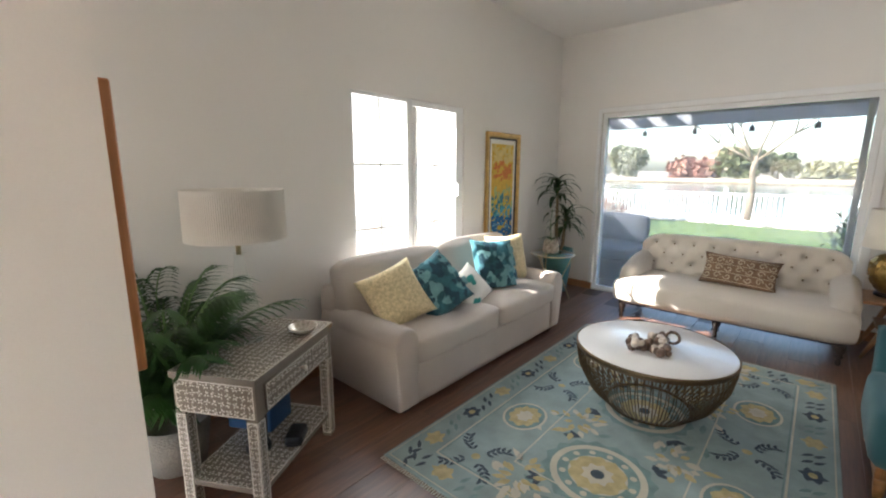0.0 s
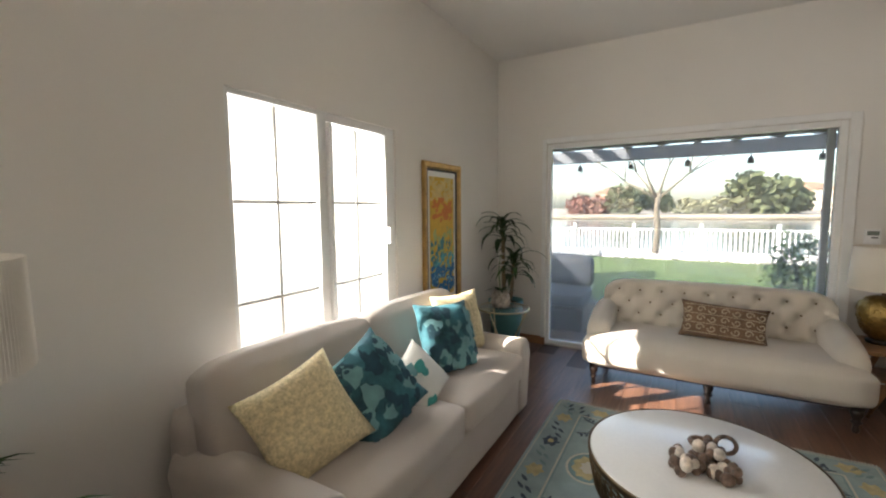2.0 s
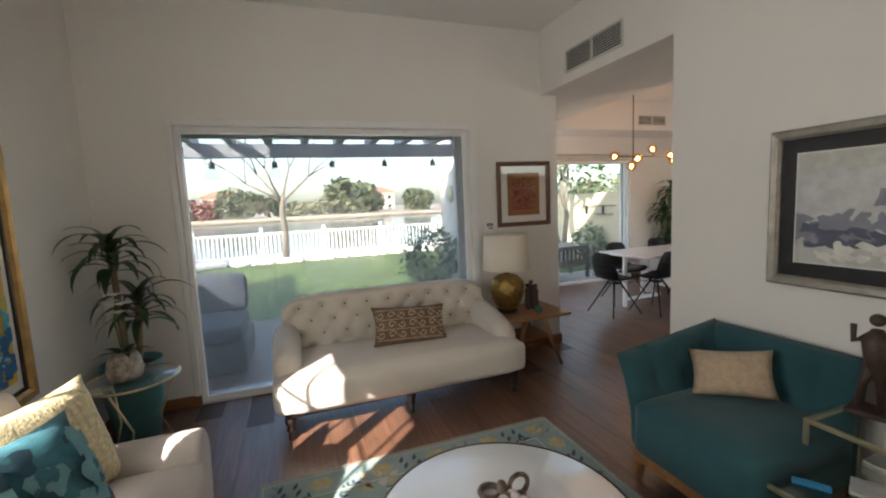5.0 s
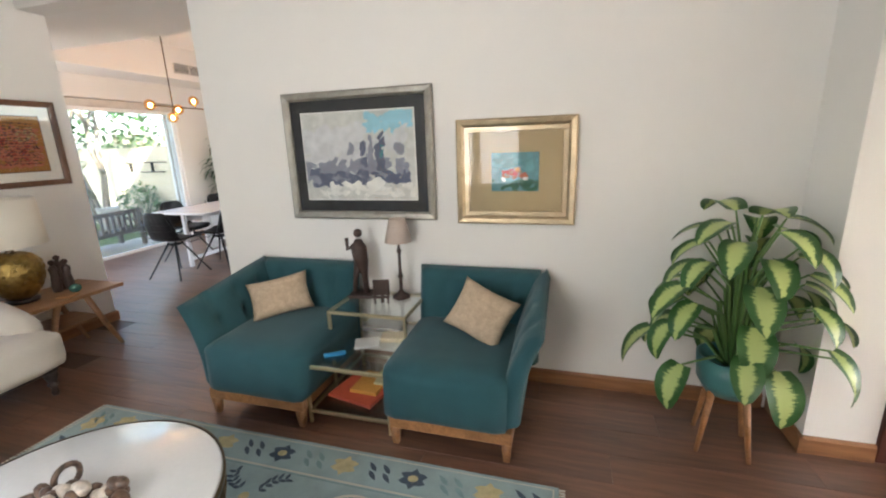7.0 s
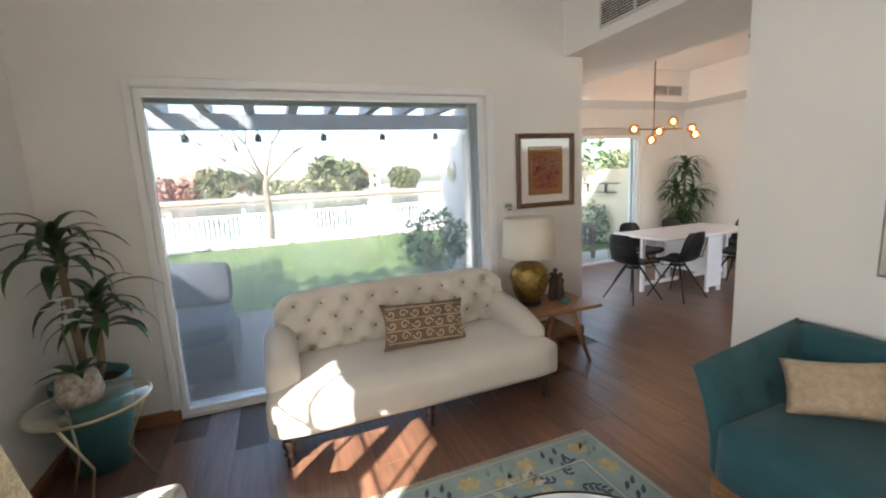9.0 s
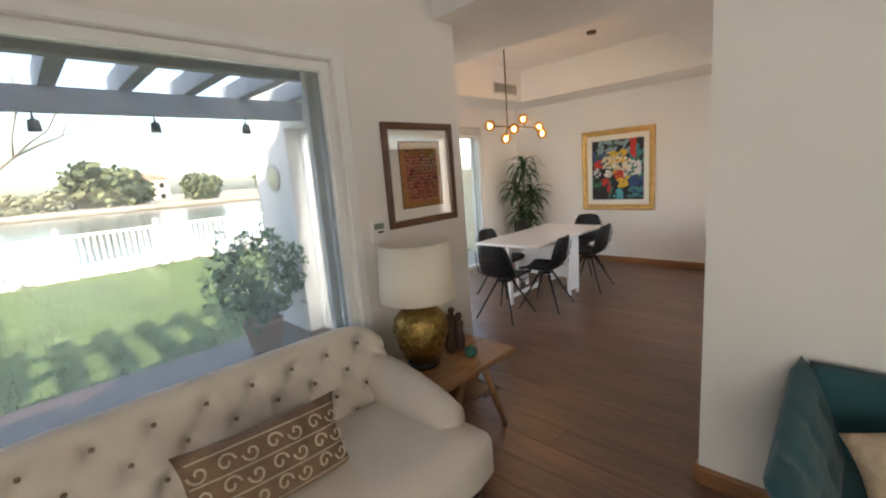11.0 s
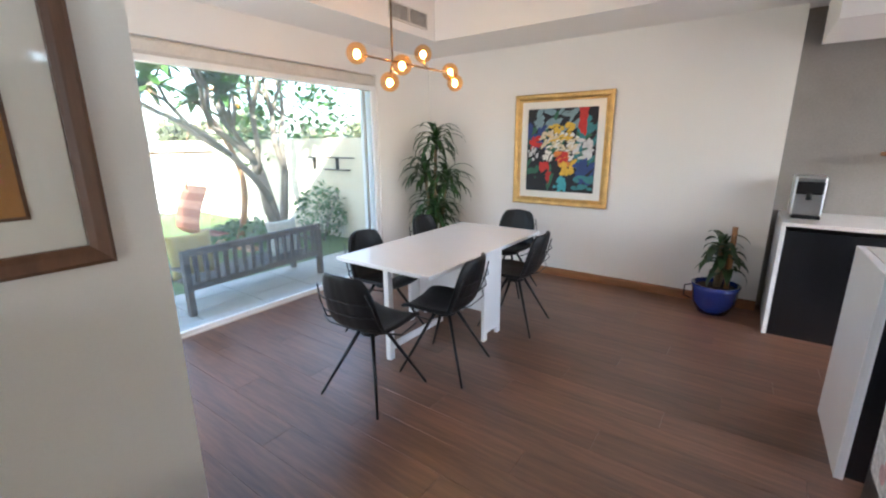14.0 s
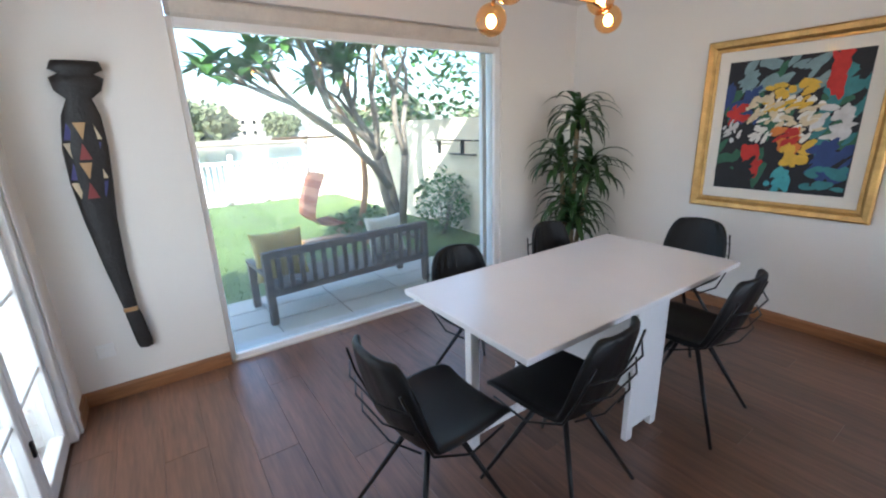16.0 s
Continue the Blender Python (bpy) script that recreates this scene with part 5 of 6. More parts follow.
# small vehicle picture
p = framed("champagne framed small picture of a red toy car", pose(XE - .002, 1.673, 1.322, 0, 0, -90), .675, .60, .045, CHAMP, .04, [(.57, .50, mat("tan_mount", (.44, .34, .19), .8, var=.06)), (.27, .22, colour("dull_teal", (.12, .27, .28)))], glazed=True, step=(.028, CHAMP))
strokes(p, .27, .22, -.0105, [(0, .4, 1, .5, colour("dull_sky", (.15, .34, .38)), 24, .05, .2), (0, -.7, 1, .25, cg, 24, .05, 0), (0, -.15, .5, .14, colour("brick", (.34, .10, .05)), 30, .035, 0), (-.2, .0, .3, .12, cr, 12, .03, 0), (.15, .15, .12, .1, co, 8, .02, 0), (-.45, -.38, .07, .08, cw, 8, .02, 0), (.45, -.38, .07, .08, cw, 8, .02, 0)], 6)
# large floral abstract in the dining room
p = framed("gilt framed abstract painting of bright flowers on dark ground", pose(XD - .002, 5.965, 1.435, 0, 0, -90), 1.09, 1.21, .06, GOLDP, .04, [(.99, 1.11, PALEMAT), (.78, .90, cb)], step=(.02, GOLDP))
strokes(p, .78, .90, -.0105, [(0, 0, 1, 1, cg, 30, .16, .8), (-.1, .75, .6, .25, colour("grey_blue", (.20, .30, .33)), 26, .12, .5), (-.7, .35, .3, .25, cn, 14, .12, 1.2), (.75, .2, .25, .6, ct_, 26, .13, 1.2), (.6, .75, .08, .3, cr, 16, .12, 1.45), (-.75, .2, .15, .12, cr, 12, .09, .5), (0, .1, .5, .3, cw, 40, .075, .6), (0, .45, .35, .2, cy_, 28, .09, .4), (-.35, .25, .25, .2, colour("cream", (.62, .53, .36)), 24, .07, .8), (.25, .1, .35, .2, colour("cream", (.62, .53, .36)), 24, .07, .3), (.65, .05, .2, .2, cpale, 18, .09, .6), (-.4, -.55, .14, .2, cr, 26, .09, 1.4), (.1, -.2, .2, .16, co, 20, .09, .7), (.25, -.4, .2, .16, cy_, 24, .09, .8), (.1, -.15, .15, .1, cr, 10, .07, .5), (.75, -.5, .22, .25, cn, 24, .11, .3), (.7, -.75, .25, .15, ct_, 14, .1, .3), (.05, -.82, .16, .16, caqua, 20, .08, 1.5), (-.8, -.1, .15, .2, cpale, 12, .06, 1.2), (-.7, -.75, .25, .2, cb, 16, .12, .3)], 7)
# wooden framed mirror
mr = thing("wall_mirror", "wood framed wall mirror hung on the end of the partition", "mirror", m=pose(-1.68, .262, 1.37, 0, 0, 180))
part(mr, "frame", bars("frame", [(-.205, -.155, -.052, 0, -.37, .37), (.155, .205, -.052, 0, -.37, .37), (-.155, .155, -.045, 0, .32, .37), (-.155, .155, -.045, 0, -.37, -.32)], wood_mat("mirror_wood", (.40, .16, .055), .4, axis=2)))
part(mr, "glass", box_me("glass", .31, .004, .64, mat("mirror", (.9, .9, .9), .02, 1.0, var=0), 0), pose(0, -.012, 0))
# air grilles
GRIL = mat("grille_paint", (.62, .60, .56), .5)
GRID = mat("grille_dark", (.05, .05, .05), .8)
for nm, m, w, h in (("air_grille", pose(XE - .002, 4.595, 2.75, 0, 0, -90), .70, .20), ("air_grille", pose(4.19, 7.118, 2.725, 0, 0, 0), .58, .155)):
    g = thing(nm, "white slatted air conditioning grille high on the wall", "vent", m=m)
    part(g, "frame", bars("frame", [(-w / 2, w / 2, -.012, 0, h / 2 - .016, h / 2), (-w / 2, w / 2, -.012, 0, -h / 2, -h / 2 + .016), (-w / 2, -w / 2 + .016, -.012, 0, -h / 2 + .016, h / 2 - .016), (w / 2 - .016, w / 2, -.012, 0, -h / 2 + .016, h / 2 - .016), (-.012, .012, -.012, 0, -h / 2 + .016, h / 2 - .016)], GRIL, .002))
    part(g, "back", bars("back", [(-w / 2 + .016, w / 2 - .016, -.002, 0, -h / 2 + .016, h / 2 - .016)], GRID, 0))
    sl = bars("slat", [(-w / 4 + .016, w / 4 - .010, -.010, -.003, -.003, .003)], GRIL, .001)
    n = 9
    for s in (-1, 1):
        for i in range(n):
            part(g, "slat", sl, pose(s * w / 4, 0, -h / 2 + .024 + i * (h - .048) / (n - 1), 25))

# ---- teal corner chairs ----


def corner_chair(y, s):
    """s: the side (+1 north, -1 south) on which the arm panel stands."""
    t = thing("armchair", "teal velvet corner armchair with buttoned back and wooden feet", "armchair", .52, y, 0, group="teal corner chairs")
    part(t, "seat", soft_me("seat", .72, .64, .30, TEAL, .05, .015, 8), pose(-.01, -s * .02, .30))
    # back panel along the wall
    for nm, L, m in (("backrest", .74, pose(.335, 0, 0, 0, 0, 90)), ("arm_panel", .76, pose(-.01, s * .335, 0, 0, 0, 0 if s > 0 else 180))):
        bm = bmesh.new()
        NX_, NZ_ = 30, 16
        for side in (0, 1):
            g = []
            for j in range(NZ_ + 1):
                row = []
                for i in range(NX_ + 1):
                    u, v = i / NX_, j / NZ_
                    x = -L / 2 + L * u
                    front = u if s * (1 if nm == "arm_panel" and s < 0 else 1) else u
                    drop = 0
                    if nm == "arm_panel":
                        f = (1 - u) if s > 0 else u
                        drop = .10 * f
                    z = .20 + (.56 - drop) * v
                    lean = .07 * v * v if nm == "backrest" else .13 * v * v
                    yy = (.055 if side else -.055) * (1 - .25 * v) + lean
                    e = min(u, 1 - u, 1 - v) * 12
                    if e < 1:
                        yy = lean + (yy - lean) * math.sqrt(max(0, 1 - (1 - e) ** 2)) if e > 0 else lean
                    if not side:
                        dd = 0
                        for bx in (-.2, 0, .2):
                            for bz in (.52, .64):
                                dd = max(dd, math.exp(-((x - bx) ** 2 + (z - bz) ** 2) / .0007))
                        yy += .032 * dd
                    row.append(bm.verts.new((x, yy, z)))
                g.append(row)
            for j in range(NZ_):
                for i in range(NX_):
                    q = (g[j][i], g[j][i + 1], g[j + 1][i + 1], g[j + 1][i])
                    bm.faces.new(q if not side else q[::-1])
        bmesh.ops.remove_doubles(bm, verts=bm.verts[:], dist=.0006)
        if nm == "backrest":
            m = pose(.30, s * .02, 0, 0, 0, -90)
        else:
            m = pose(.025, s * .29, 0, 0, 0, 0 if s > 0 else 180)
        part(t, nm, mesh_of(bm, nm, TEAL, True), m)
    part(t, "plinth", bars("plinth", [(-.345, -.32, -.31, .31, .10, .165), (.30, .325, -.31, .31, .10, .165), (-.32, .30, -.31, -.285, .10, .165), (-.32, .30, .285, .31, .10, .165)], OAK))
    for x in (-.32, .31):
        for yy in (-.285, .285):
            bm = bmesh.new()
            add_lathe(bm, [(.02, 0), (.034, .10)], 4, pose(0, 0, 0, 0, 0, 45))
            part(t, "foot", mesh_of(bm, "foot", OAK), pose(x, yy, 0))
    return t


corner_chair(3.03, 1)
corner_chair(1.90, -1)
BEIGE = mat("beige_jacquard", (.47, .36, .25), .85, var=.2, scale=30, bump=.3, bscale=90)
solid("cushion", pillow_me("cushion", .38, .25, .12, BEIGE, 12, 1), pose(.62, 3.12, .585, 62, 0, -62) @ Matrix.Rotation(radians(10), 4, "Z"), "beige patterned cushion on the teal chair", "cushion", group="beige cushions")
solid("cushion", pillow_me("cushion", .35, .29, .12, BEIGE, 12, 2), pose(.58, 1.81, .59, 62, 0, -100) @ Matrix.Rotation(radians(-20), 4, "Z"), "beige patterned cushion on the teal chair", "cushion", group="beige cushions")

# stepped glass table between the chairs
BRASSB = mat("pale_brass", (.66, .56, .36), .35, 0.95, var=.15, scale=10)
gt = thing("glass_table", "stepped glass side table with a slim brass frame", "table", .57, 2.475, 0)
yy0, yy1 = -.24, .24
b = .009
fr = []
for x, h in ((-.33, .355), (-.05, .555), (.32, .555)):
    for y in (yy0, yy1):
        fr.append((x - b, x + b, y - b, y + b, 0, h))
for z, xa in ((.555, -.05), (.355, -.33), (.085, -.33)):
    for y in (yy0, yy1):
        fr.append((xa + b, .32 - b, y - b, y + b, z - 2 * b, z))
    for x in (xa, .32):
        fr.append((x - b, x + b, yy0 + b, yy1 - b, z - 2 * b, z))
part(gt, "frame", bars("frame", fr, BRASSB, .002))
for z, xa in ((.559, -.05), (.359, -.33), (.089, -.33)):
    q = part(gt, "glass_shelf", box_me("glass_shelf", .32 - xa + .016, yy1 - yy0 + .016, .007, GLASSG, .001), pose((xa + .32) / 2, 0, z))
    q.visible_shadow = False
st = thing("figurine", "dark bronze abstract upright figurine on a square base", "ornament", .78, 2.62, .563, 10)
part(st, "base", box_me("base", .13, .15, .02, BRONZE, .003), pose(0, 0, .01))
bm = bmesh.new()
add_tube(bm, [(0, -.03, .02), (.01, -.02, .14), (0, -.01, .22), (0, 0, .32), (0, .0, .37)], [.018, .02, .045, .05, .02], 10)
add_tube(bm, [(0, .05, .02), (0, .035, .13), (0, .01, .22)], [.014, .016, .03], 8)
add_tube(bm, [(0, .02, .34), (-.01, .07, .31), (0, .075, .38)], [.018, .014, .012], 8)
bmesh.ops.create_icosphere(bm, subdivisions=2, radius=.028, matrix=pose(0, .0, .41))
part(st, "body", mesh_of(bm, "body", BRONZE, True))
sl_ = thing("table_lamp", "slim bronze candlestick lamp with a small beige shade", "lamp", .80, 2.36, .563)
part(sl_, "stem", lathe_me("stem", [(0, 0), (.055, 0), (.055, .012), (.025, .03), (.011, .05), (.01, .12), (.018, .14), (.01, .16), (.009, .28), (.016, .30), (.008, .32), (.006, .42)], BRONZE, 18))
part(sl_, "shade", lathe_me("shade", [(.082, .36), (.084, .36), (.05, .50), (.047, .50), (.080, .362)], mat("taupe_shade", (.52, .42, .36), .9), 28, False))
pf = thing("photo_frame", "small dark easel with a tiny picture", "ornament", .68, 2.44, .563, -75)
part(pf, "frame", bars("frame", [(-.05, .05, -.006, .006, .05, .15)], BRONZE))
part(pf, "easel", bars("easel", [(-.045, -.035, -.02, -.008, 0, .11), (.035, .045, -.02, -.008, 0, .11), (-.05, .05, -.03, -.007, .04, .05), (-.01, .01, .007, .03, 0, .10)], BRONZE, .001))
for i, (x, y, z, w, d, h, c, lab) in enumerate(((.45, 2.50, .0935, .25, .30, .02, (.55, .10, .05), "red and orange covered book on the lower shelf"), (.50, 2.46, .1145, .22, .17, .02, (.62, .30, .06), "orange covered book on the lower shelf"), (.55, 2.38, .1350, .15, .12, .015, (.60, .55, .32), "pale covered small book on the stack"), (.62, 2.35, .3635, .10, .15, .025, (.62, .52, .36), "tan box on the middle shelf"), (.52, 2.48, .3635, .12, .14, .015, (.55, .55, .54), "grey papers on the middle shelf"), (.36, 2.60, .3635, .03, .12, .015, (.03, .25, .50), "blue pen case on the glass shelf"))):
    solid("book" if h == .02 else "box", box_me("book", w, d, h, mat("cover_%d" % i, c, .5, var=.15), .003), pose(x, y, z + h / 2 - .0005, 0, 0, -12 + i * 9), lab, "book")
solid("tray", box_me("tray", .16, .26, .03, mat("silver_tray", (.6, .6, .58), .25, .8), .006), pose(.76, 2.47, .378), "silver tray on the middle glass shelf", "tray")

# ---- plants ----


def leaf_mat(name, pale, dark):
    """Broad leaf with a pale ragged heart and dark rim."""
    m = bpy.data.materials.new(name)
    m.use_nodes = True
    n, l = m.node_tree.nodes, m.node_tree.links
    b = n["Principled BSDF"]
    tc, sp = n.new("ShaderNodeTexCoord"), n.new("ShaderNodeSeparateXYZ")
    l.new(tc.outputs["Generated"], sp.inputs[0])

    def op(o, a, c):
        q = n.new("ShaderNodeMath")
        q.operation = o
        for k, v in enumerate((a, c)):
            if isinstance(v, (int, float)):
                q.inputs[k].default_value = v
            else:
                l.new(v, q.inputs[k])
        return q.outputs[0]

    u = op("ABSOLUTE", op("MULTIPLY", op("SUBTRACT", sp.outputs[1], .5), 2.0), 0)
    v = sp.outputs[0]
    wv = op("SINE", op("MULTIPLY", op("ADD", op("MULTIPLY", v, .88), .1), 3.1), 0)
    ratio = op("DIVIDE", u, op("MAXIMUM", wv, .12))
    wav = n.new("ShaderNodeTexNoise")
    mp = n.new("ShaderNodeMapping")
    mp.inputs["Scale"].default_value = (26, 2, 1)
    l.new(tc.outputs["Generated"], mp.inputs[0])
    l.new(mp.outputs[0], wav.inputs["Vector"])
    wav.inputs["Scale"].default_value = 1.4
    tot = op("ADD", ratio, op("MULTIPLY", op("SUBTRACT", wav.outputs["Fac"], .5), 1.1))
    rp = n.new("ShaderNodeValToRGB")
    e = rp.color_ramp.elements
    e[0].position, e[0].color = .40, (*pale, 1)
    e[1].position, e[1].color = .56, (*dark, 1)
    l.new(tot, rp.inputs[0])
    l.new(rp.outputs[0], b.inputs["Base Color"])
    b.inputs["Roughness"].default_value = .4
    return m


VARI = leaf_mat("variegated_leaf", (.42, .50, .17), (.03, .10, .02))
df = thing("potted_plant", "large variegated dumb cane in a teal pot on wooden legs", "plant", .57, .61, 0)
POTL = mat("teal_glaze", (.07, .22, .22), .35, var=.1)
part(df, "pot", lathe_me("pot", [(0, .30), (.10, .30), (.135, .36), (.145, .48), (.13, .48), (.12, .44), (0, .44)], POTL, 28))
for a in range(4):
    x, y = math.cos(a * 1.571 + .6), math.sin(a * 1.571 + .6)
    part(df, "leg", tube_me("leg", [(.09 * x, .09 * y, .34), (.15 * x, .15 * y, 0)], [.018, .011], OAK, 8))
leaf_sets = []
for k in range(3):
    bm = bmesh.new()
    add_leaf(bm, (0, 0, 0), 0, .25, .275, .165, .95 + .3 * k, 10, fold=.22, full=.62)
    leaf_sets.append(mesh_of(bm, "leaf", VARI))
rl = random.Random(17)
bm = bmesh.new()
for i in range(52):
    a = i * 2.399 + rl.uniform(-.25, .25)
    up = (i / 52)
    z = .52 + .66 * up
    R_ = (.34 - .24 * up ** 1.7) * rl.uniform(.75, 1.15)
    x, y = R_ * math.cos(a), R_ * math.sin(a)
    if x > .12:
        x = .12 + (x - .12) * .5
    add_tube(bm, [(x * .08, y * .08, .44), (x * .35, y * .35, .44 + (z - .44) * .75), (x, y, z)], [.010, .007, .004], 5)
    tilt = -.95 + .75 * up if i < 50 else .3
    part(df, "leaf", leaf_sets[i % 3], pose(x, y, z, 0, -math.degrees(tilt), math.degrees(a)) @ Matrix.Scale(rl.uniform(.60, .90), 4))
part(df, "stems", mesh_of(bm, "stems", mat("green_stem", (.12, .22, .06), .5)))


def dracaena(label, x, y, z, heads, pot, stemr=.022, L=.34, W=.045, seed=1, n=26):
    """Cane plant with tufts of strap leaves. heads: (dx, dy, height)."""
    r = random.Random(seed)
    t = thing("potted_plant", label, "plant", x, y, z)
    part(t, "pot", lathe_me("pot", pot[0], pot[1], 26))
    zb_ = pot[0][-1][1]
    part(t, "soil", lathe_me("soil", [(0, zb_ - .001), (pot[0][-2][0] - .004, zb_ - .001), (pot[0][-2][0] - .006, zb_ + .008), (0, zb_ + .012)], mat("soil", (.04, .028, .02), .95, bump=.5), 20))
    bl_ = bmesh.new()
    for dx, dy, h in heads:
        part(t, "cane", tube_me("cane", [(dx * .3, dy * .3, zb_), (dx * .7, dy * .7, h * .6), (dx, dy, h)], [stemr, stemr, stemr * .8], mat("cane_bark", (.24, .18, .11), .85, var=.3, bump=.4), 8))
        for i in range(n):
            q = i / n
            add_leaf(bl_, (dx, dy, h - .20 * (1 - q)), i * 2.399, .35 + .85 * q + r.uniform(-.15, .15), L * r.uniform(.75, 1.2), W * r.uniform(.8, 1.2), 2.1 + r.uniform(-.2, .5), 8, fold=.25)
    part(t, "leaves", mesh_of(bl_, "leaves", LEAFD))["kind"] = "stuff"
    return t


dracaena("dark green cane plant in a teal pot in the room's corner", -2.62, 5.03, 0, ((-.02, -.05, 1.38), (.08, .02, 1.0)), ([(0, 0), (.13, 0), (.17, .30), (.19, .55), (.175, .55), (.165, .50), (0, .50)], POTL), seed=3, L=.36, W=.055)
dracaena("tall dark green cane plant standing behind the dining table", 4.93, 7.38, 0, ((0, -.02, 1.62), (-.08, .08, 1.25), (.08, -.12, 1.15), (.02, .05, .85), (-.1, -.1, .75)), ([(0, 0), (.15, 0), (.19, .30), (.20, .36), (.18, .36), (.17, .31), (0, .31)], mat("dark_pot", (.05, .045, .04), .5)), seed=4, L=.40, W=.06, n=40)
bp = dracaena("small leafy plant in a cobalt blue glazed pot", 5.12, 4.34, 0, ((0, 0, .68), (.05, -.05, .55)), ([(0, 0), (.12, 0), (.17, .10), (.185, .22), (.195, .27), (.175, .27), (.165, .23), (0, .23)], mat("cobalt_glaze", (.012, .03, .20), .15, var=.25, coat=.5)), seed=5, L=.24, W=.085, n=18)
part(bp, "stake", tube_me("stake", [(.0, -.08, .22), (.0, -.08, .80)], .022, OAK, 7))
part(bp, "handle", tube_me("handle", [(-.02, .18, .24), (-.02, .24, .22), (-.02, .24, .12), (-.02, .18, .10)], .007, BLACKM, 6))

# palm behind the inlaid table
pl = thing("potted_plant", "feathery green areca palm standing on the floor", "plant", -2.55, .62, 0)
part(pl, "pot", lathe_me("pot", [(0, 0), (.13, 0), (.17, .26), (.155, .26), (.15, .22), (0, .22)], mat("grey_basket", (.22, .20, .17), .8, var=.3, bump=.5, bscale=80), 24))
bm, bl = bmesh.new(), bmesh.new()
for i in range(58):
    a = i * 2.399
    reach, top = rl.uniform(.22, .66), rl.uniform(.55, 1.10)
    pts = [Vector((reach * math.cos(a) * s ** 1.5, reach * math.sin(a) * s ** 1.5, .2 + (top - .2) * (1.45 * s - .5 * s ** 3))) for s in [k / 8 for k in range(9)]]
    for p_ in pts:
        p_.x = max(p_.x, -.27)
    add_tube(bm, pts, [.008 - .0007 * k for k in range(9)], 5)
    for k in range(3, 9):
        for h in range(3):
            base = pts[k - 1].lerp(pts[k], h / 3)
            for sd in (-1, 1):
                add_leaf(bl, base, a + sd * (.9 - .05 * k), .15, .29 - .018 * k, .021, .9, 3, fold=.1)
for v in bl.verts:
    v.co.x = max(v.co.x, -.29)
part(pl, "stalks", mesh_of(bm, "stalks", mat("green_stem", (.12, .22, .06), .5)))
part(pl, "leaves", mesh_of(bl, "leaves", LEAFP))["kind"] = "stuff"

# bone inlay console
INLG = mat("grey_resin", (.19, .155, .12), .45, var=.1)
INLW = mat("bone_inlay", (.72, .67, .58), .4, var=.06)
it = thing("console_table", "grey bone inlay console table with one drawer and low shelf", "table", -2.17, .93, 0, 30)
LY, LX = .70, .42
part(it, "top", box_me("top", LX, LY, .03, INLG, .003), pose(0, 0, .665))
part(it, "body", box_me("body", LX - .02, LY - .02, .16, INLG, .002), pose(0, 0, .57))
for x in (-1, 1):
    for y in (-1, 1):
        part(it, "leg", box_me("leg", .05, .05, .49, INLG, .003), pose(x * (LX / 2 - .035), y * (LY / 2 - .035), .245))
part(it, "shelf", box_me("shelf", LX - .03, LY - .03, .025, INLG, .003), pose(0, 0, .14))
part(it, "drawer", box_me("drawer", .012, LY - .14, .12, INLG, .002), pose(LX / 2 - .006, 0, .57))
part(it, "knob", lathe_me("knob", [(0, 0), (.008, 0), (.008, .012), (.016, .02), (.012, .03), (0, .032)], INLW, 12), pose(LX / 2, 0, .57, 0, 90, 0))
bm = bmesh.new()
ri = random.Random(6)


def inlay(m, w, h, step=.034):
    """Leaf-shaped chips in rows with a border, on a face whose plane is m's x, y."""
    nx, ny = max(1, int(w / step)), max(1, int(h / step))
    for i in range(nx):
        for j in range(ny):
            cx, cy = -w / 2 + (i + .5) * w / nx, -h / 2 + (j + .5) * h / ny
            for q in range(4):
                a = ri.uniform(0, 1) + q * math.pi / 2 + (i + j) % 2 * .7
                L_, W_ = step * .52, step * .24
                pts = [(cx + math.cos(a) * u * L_ - math.sin(a) * v * W_, cy + math.sin(a) * u * L_ + math.cos(a) * v * W_) for u, v in ((.12, 0), (.5, -.5), (1, 0), (.5, .5))]
                f = bm.faces.new([bm.verts.new(m @ Vector((x, y, .0012))) for x, y in pts])
    for x0, x1, y0, y1 in ((-w / 2, w / 2, -h / 2, -h / 2 + .005), (-w / 2, w / 2, h / 2 - .005, h / 2), (-w / 2, -w / 2 + .005, -h / 2, h / 2), (w / 2 - .005, w / 2, -h / 2, h / 2)):
        bm.faces.new([bm.verts.new(m @ Vector((x, y, .0014))) for x, y in ((x0, y0), (x1, y0), (x1, y1), (x0, y1))])


inlay(pose(0, 0, .68), LX, LY)
inlay(pose(0, 0, .1525), LX - .03, LY - .03)
inlay(pose(LX / 2, 0, .57, 90, 0, 90), LY - .14, .12)
inlay(pose(0, -LY / 2 + .010, .57, 90, 0, 0), LX - .04, .15)
for x in (-1, 1):
    for y in (-1, 1):
        cx, cy = x * (LX / 2 - .035), y * (LY / 2 - .035)
        inlay(pose(cx, cy - .025, .25, 90, 0, 0), .05, .46, .025)
        inlay(pose(cx + .025, cy, .25, 90, 0, 90), .05, .46, .025)
part(it, "inlay_chips", mesh_of(bm, "inlay_chips", INLW))["kind"] = "stuff"
gl_ = thing("table_lamp", "clear glass bottle lamp with a pleated white drum shade", "lamp", -2.27, .90, .681)
CLEAR = glass_mat("bottle_glass", (.95, .97, .96), 1.0, 1.5)
q = part(gl_, "base", lathe_me("base", [(0, .002), (.085, .002), (.09, .01), (.082, .12), (.06, .25), (.03, .36), (.022, .44), (.03, .45)], CLEAR, 32))
part(gl_, "neck", lathe_me("neck", [(.012, .44), (.012, .60)], BRASSB, 12))
bm = bmesh.new()
n = 300
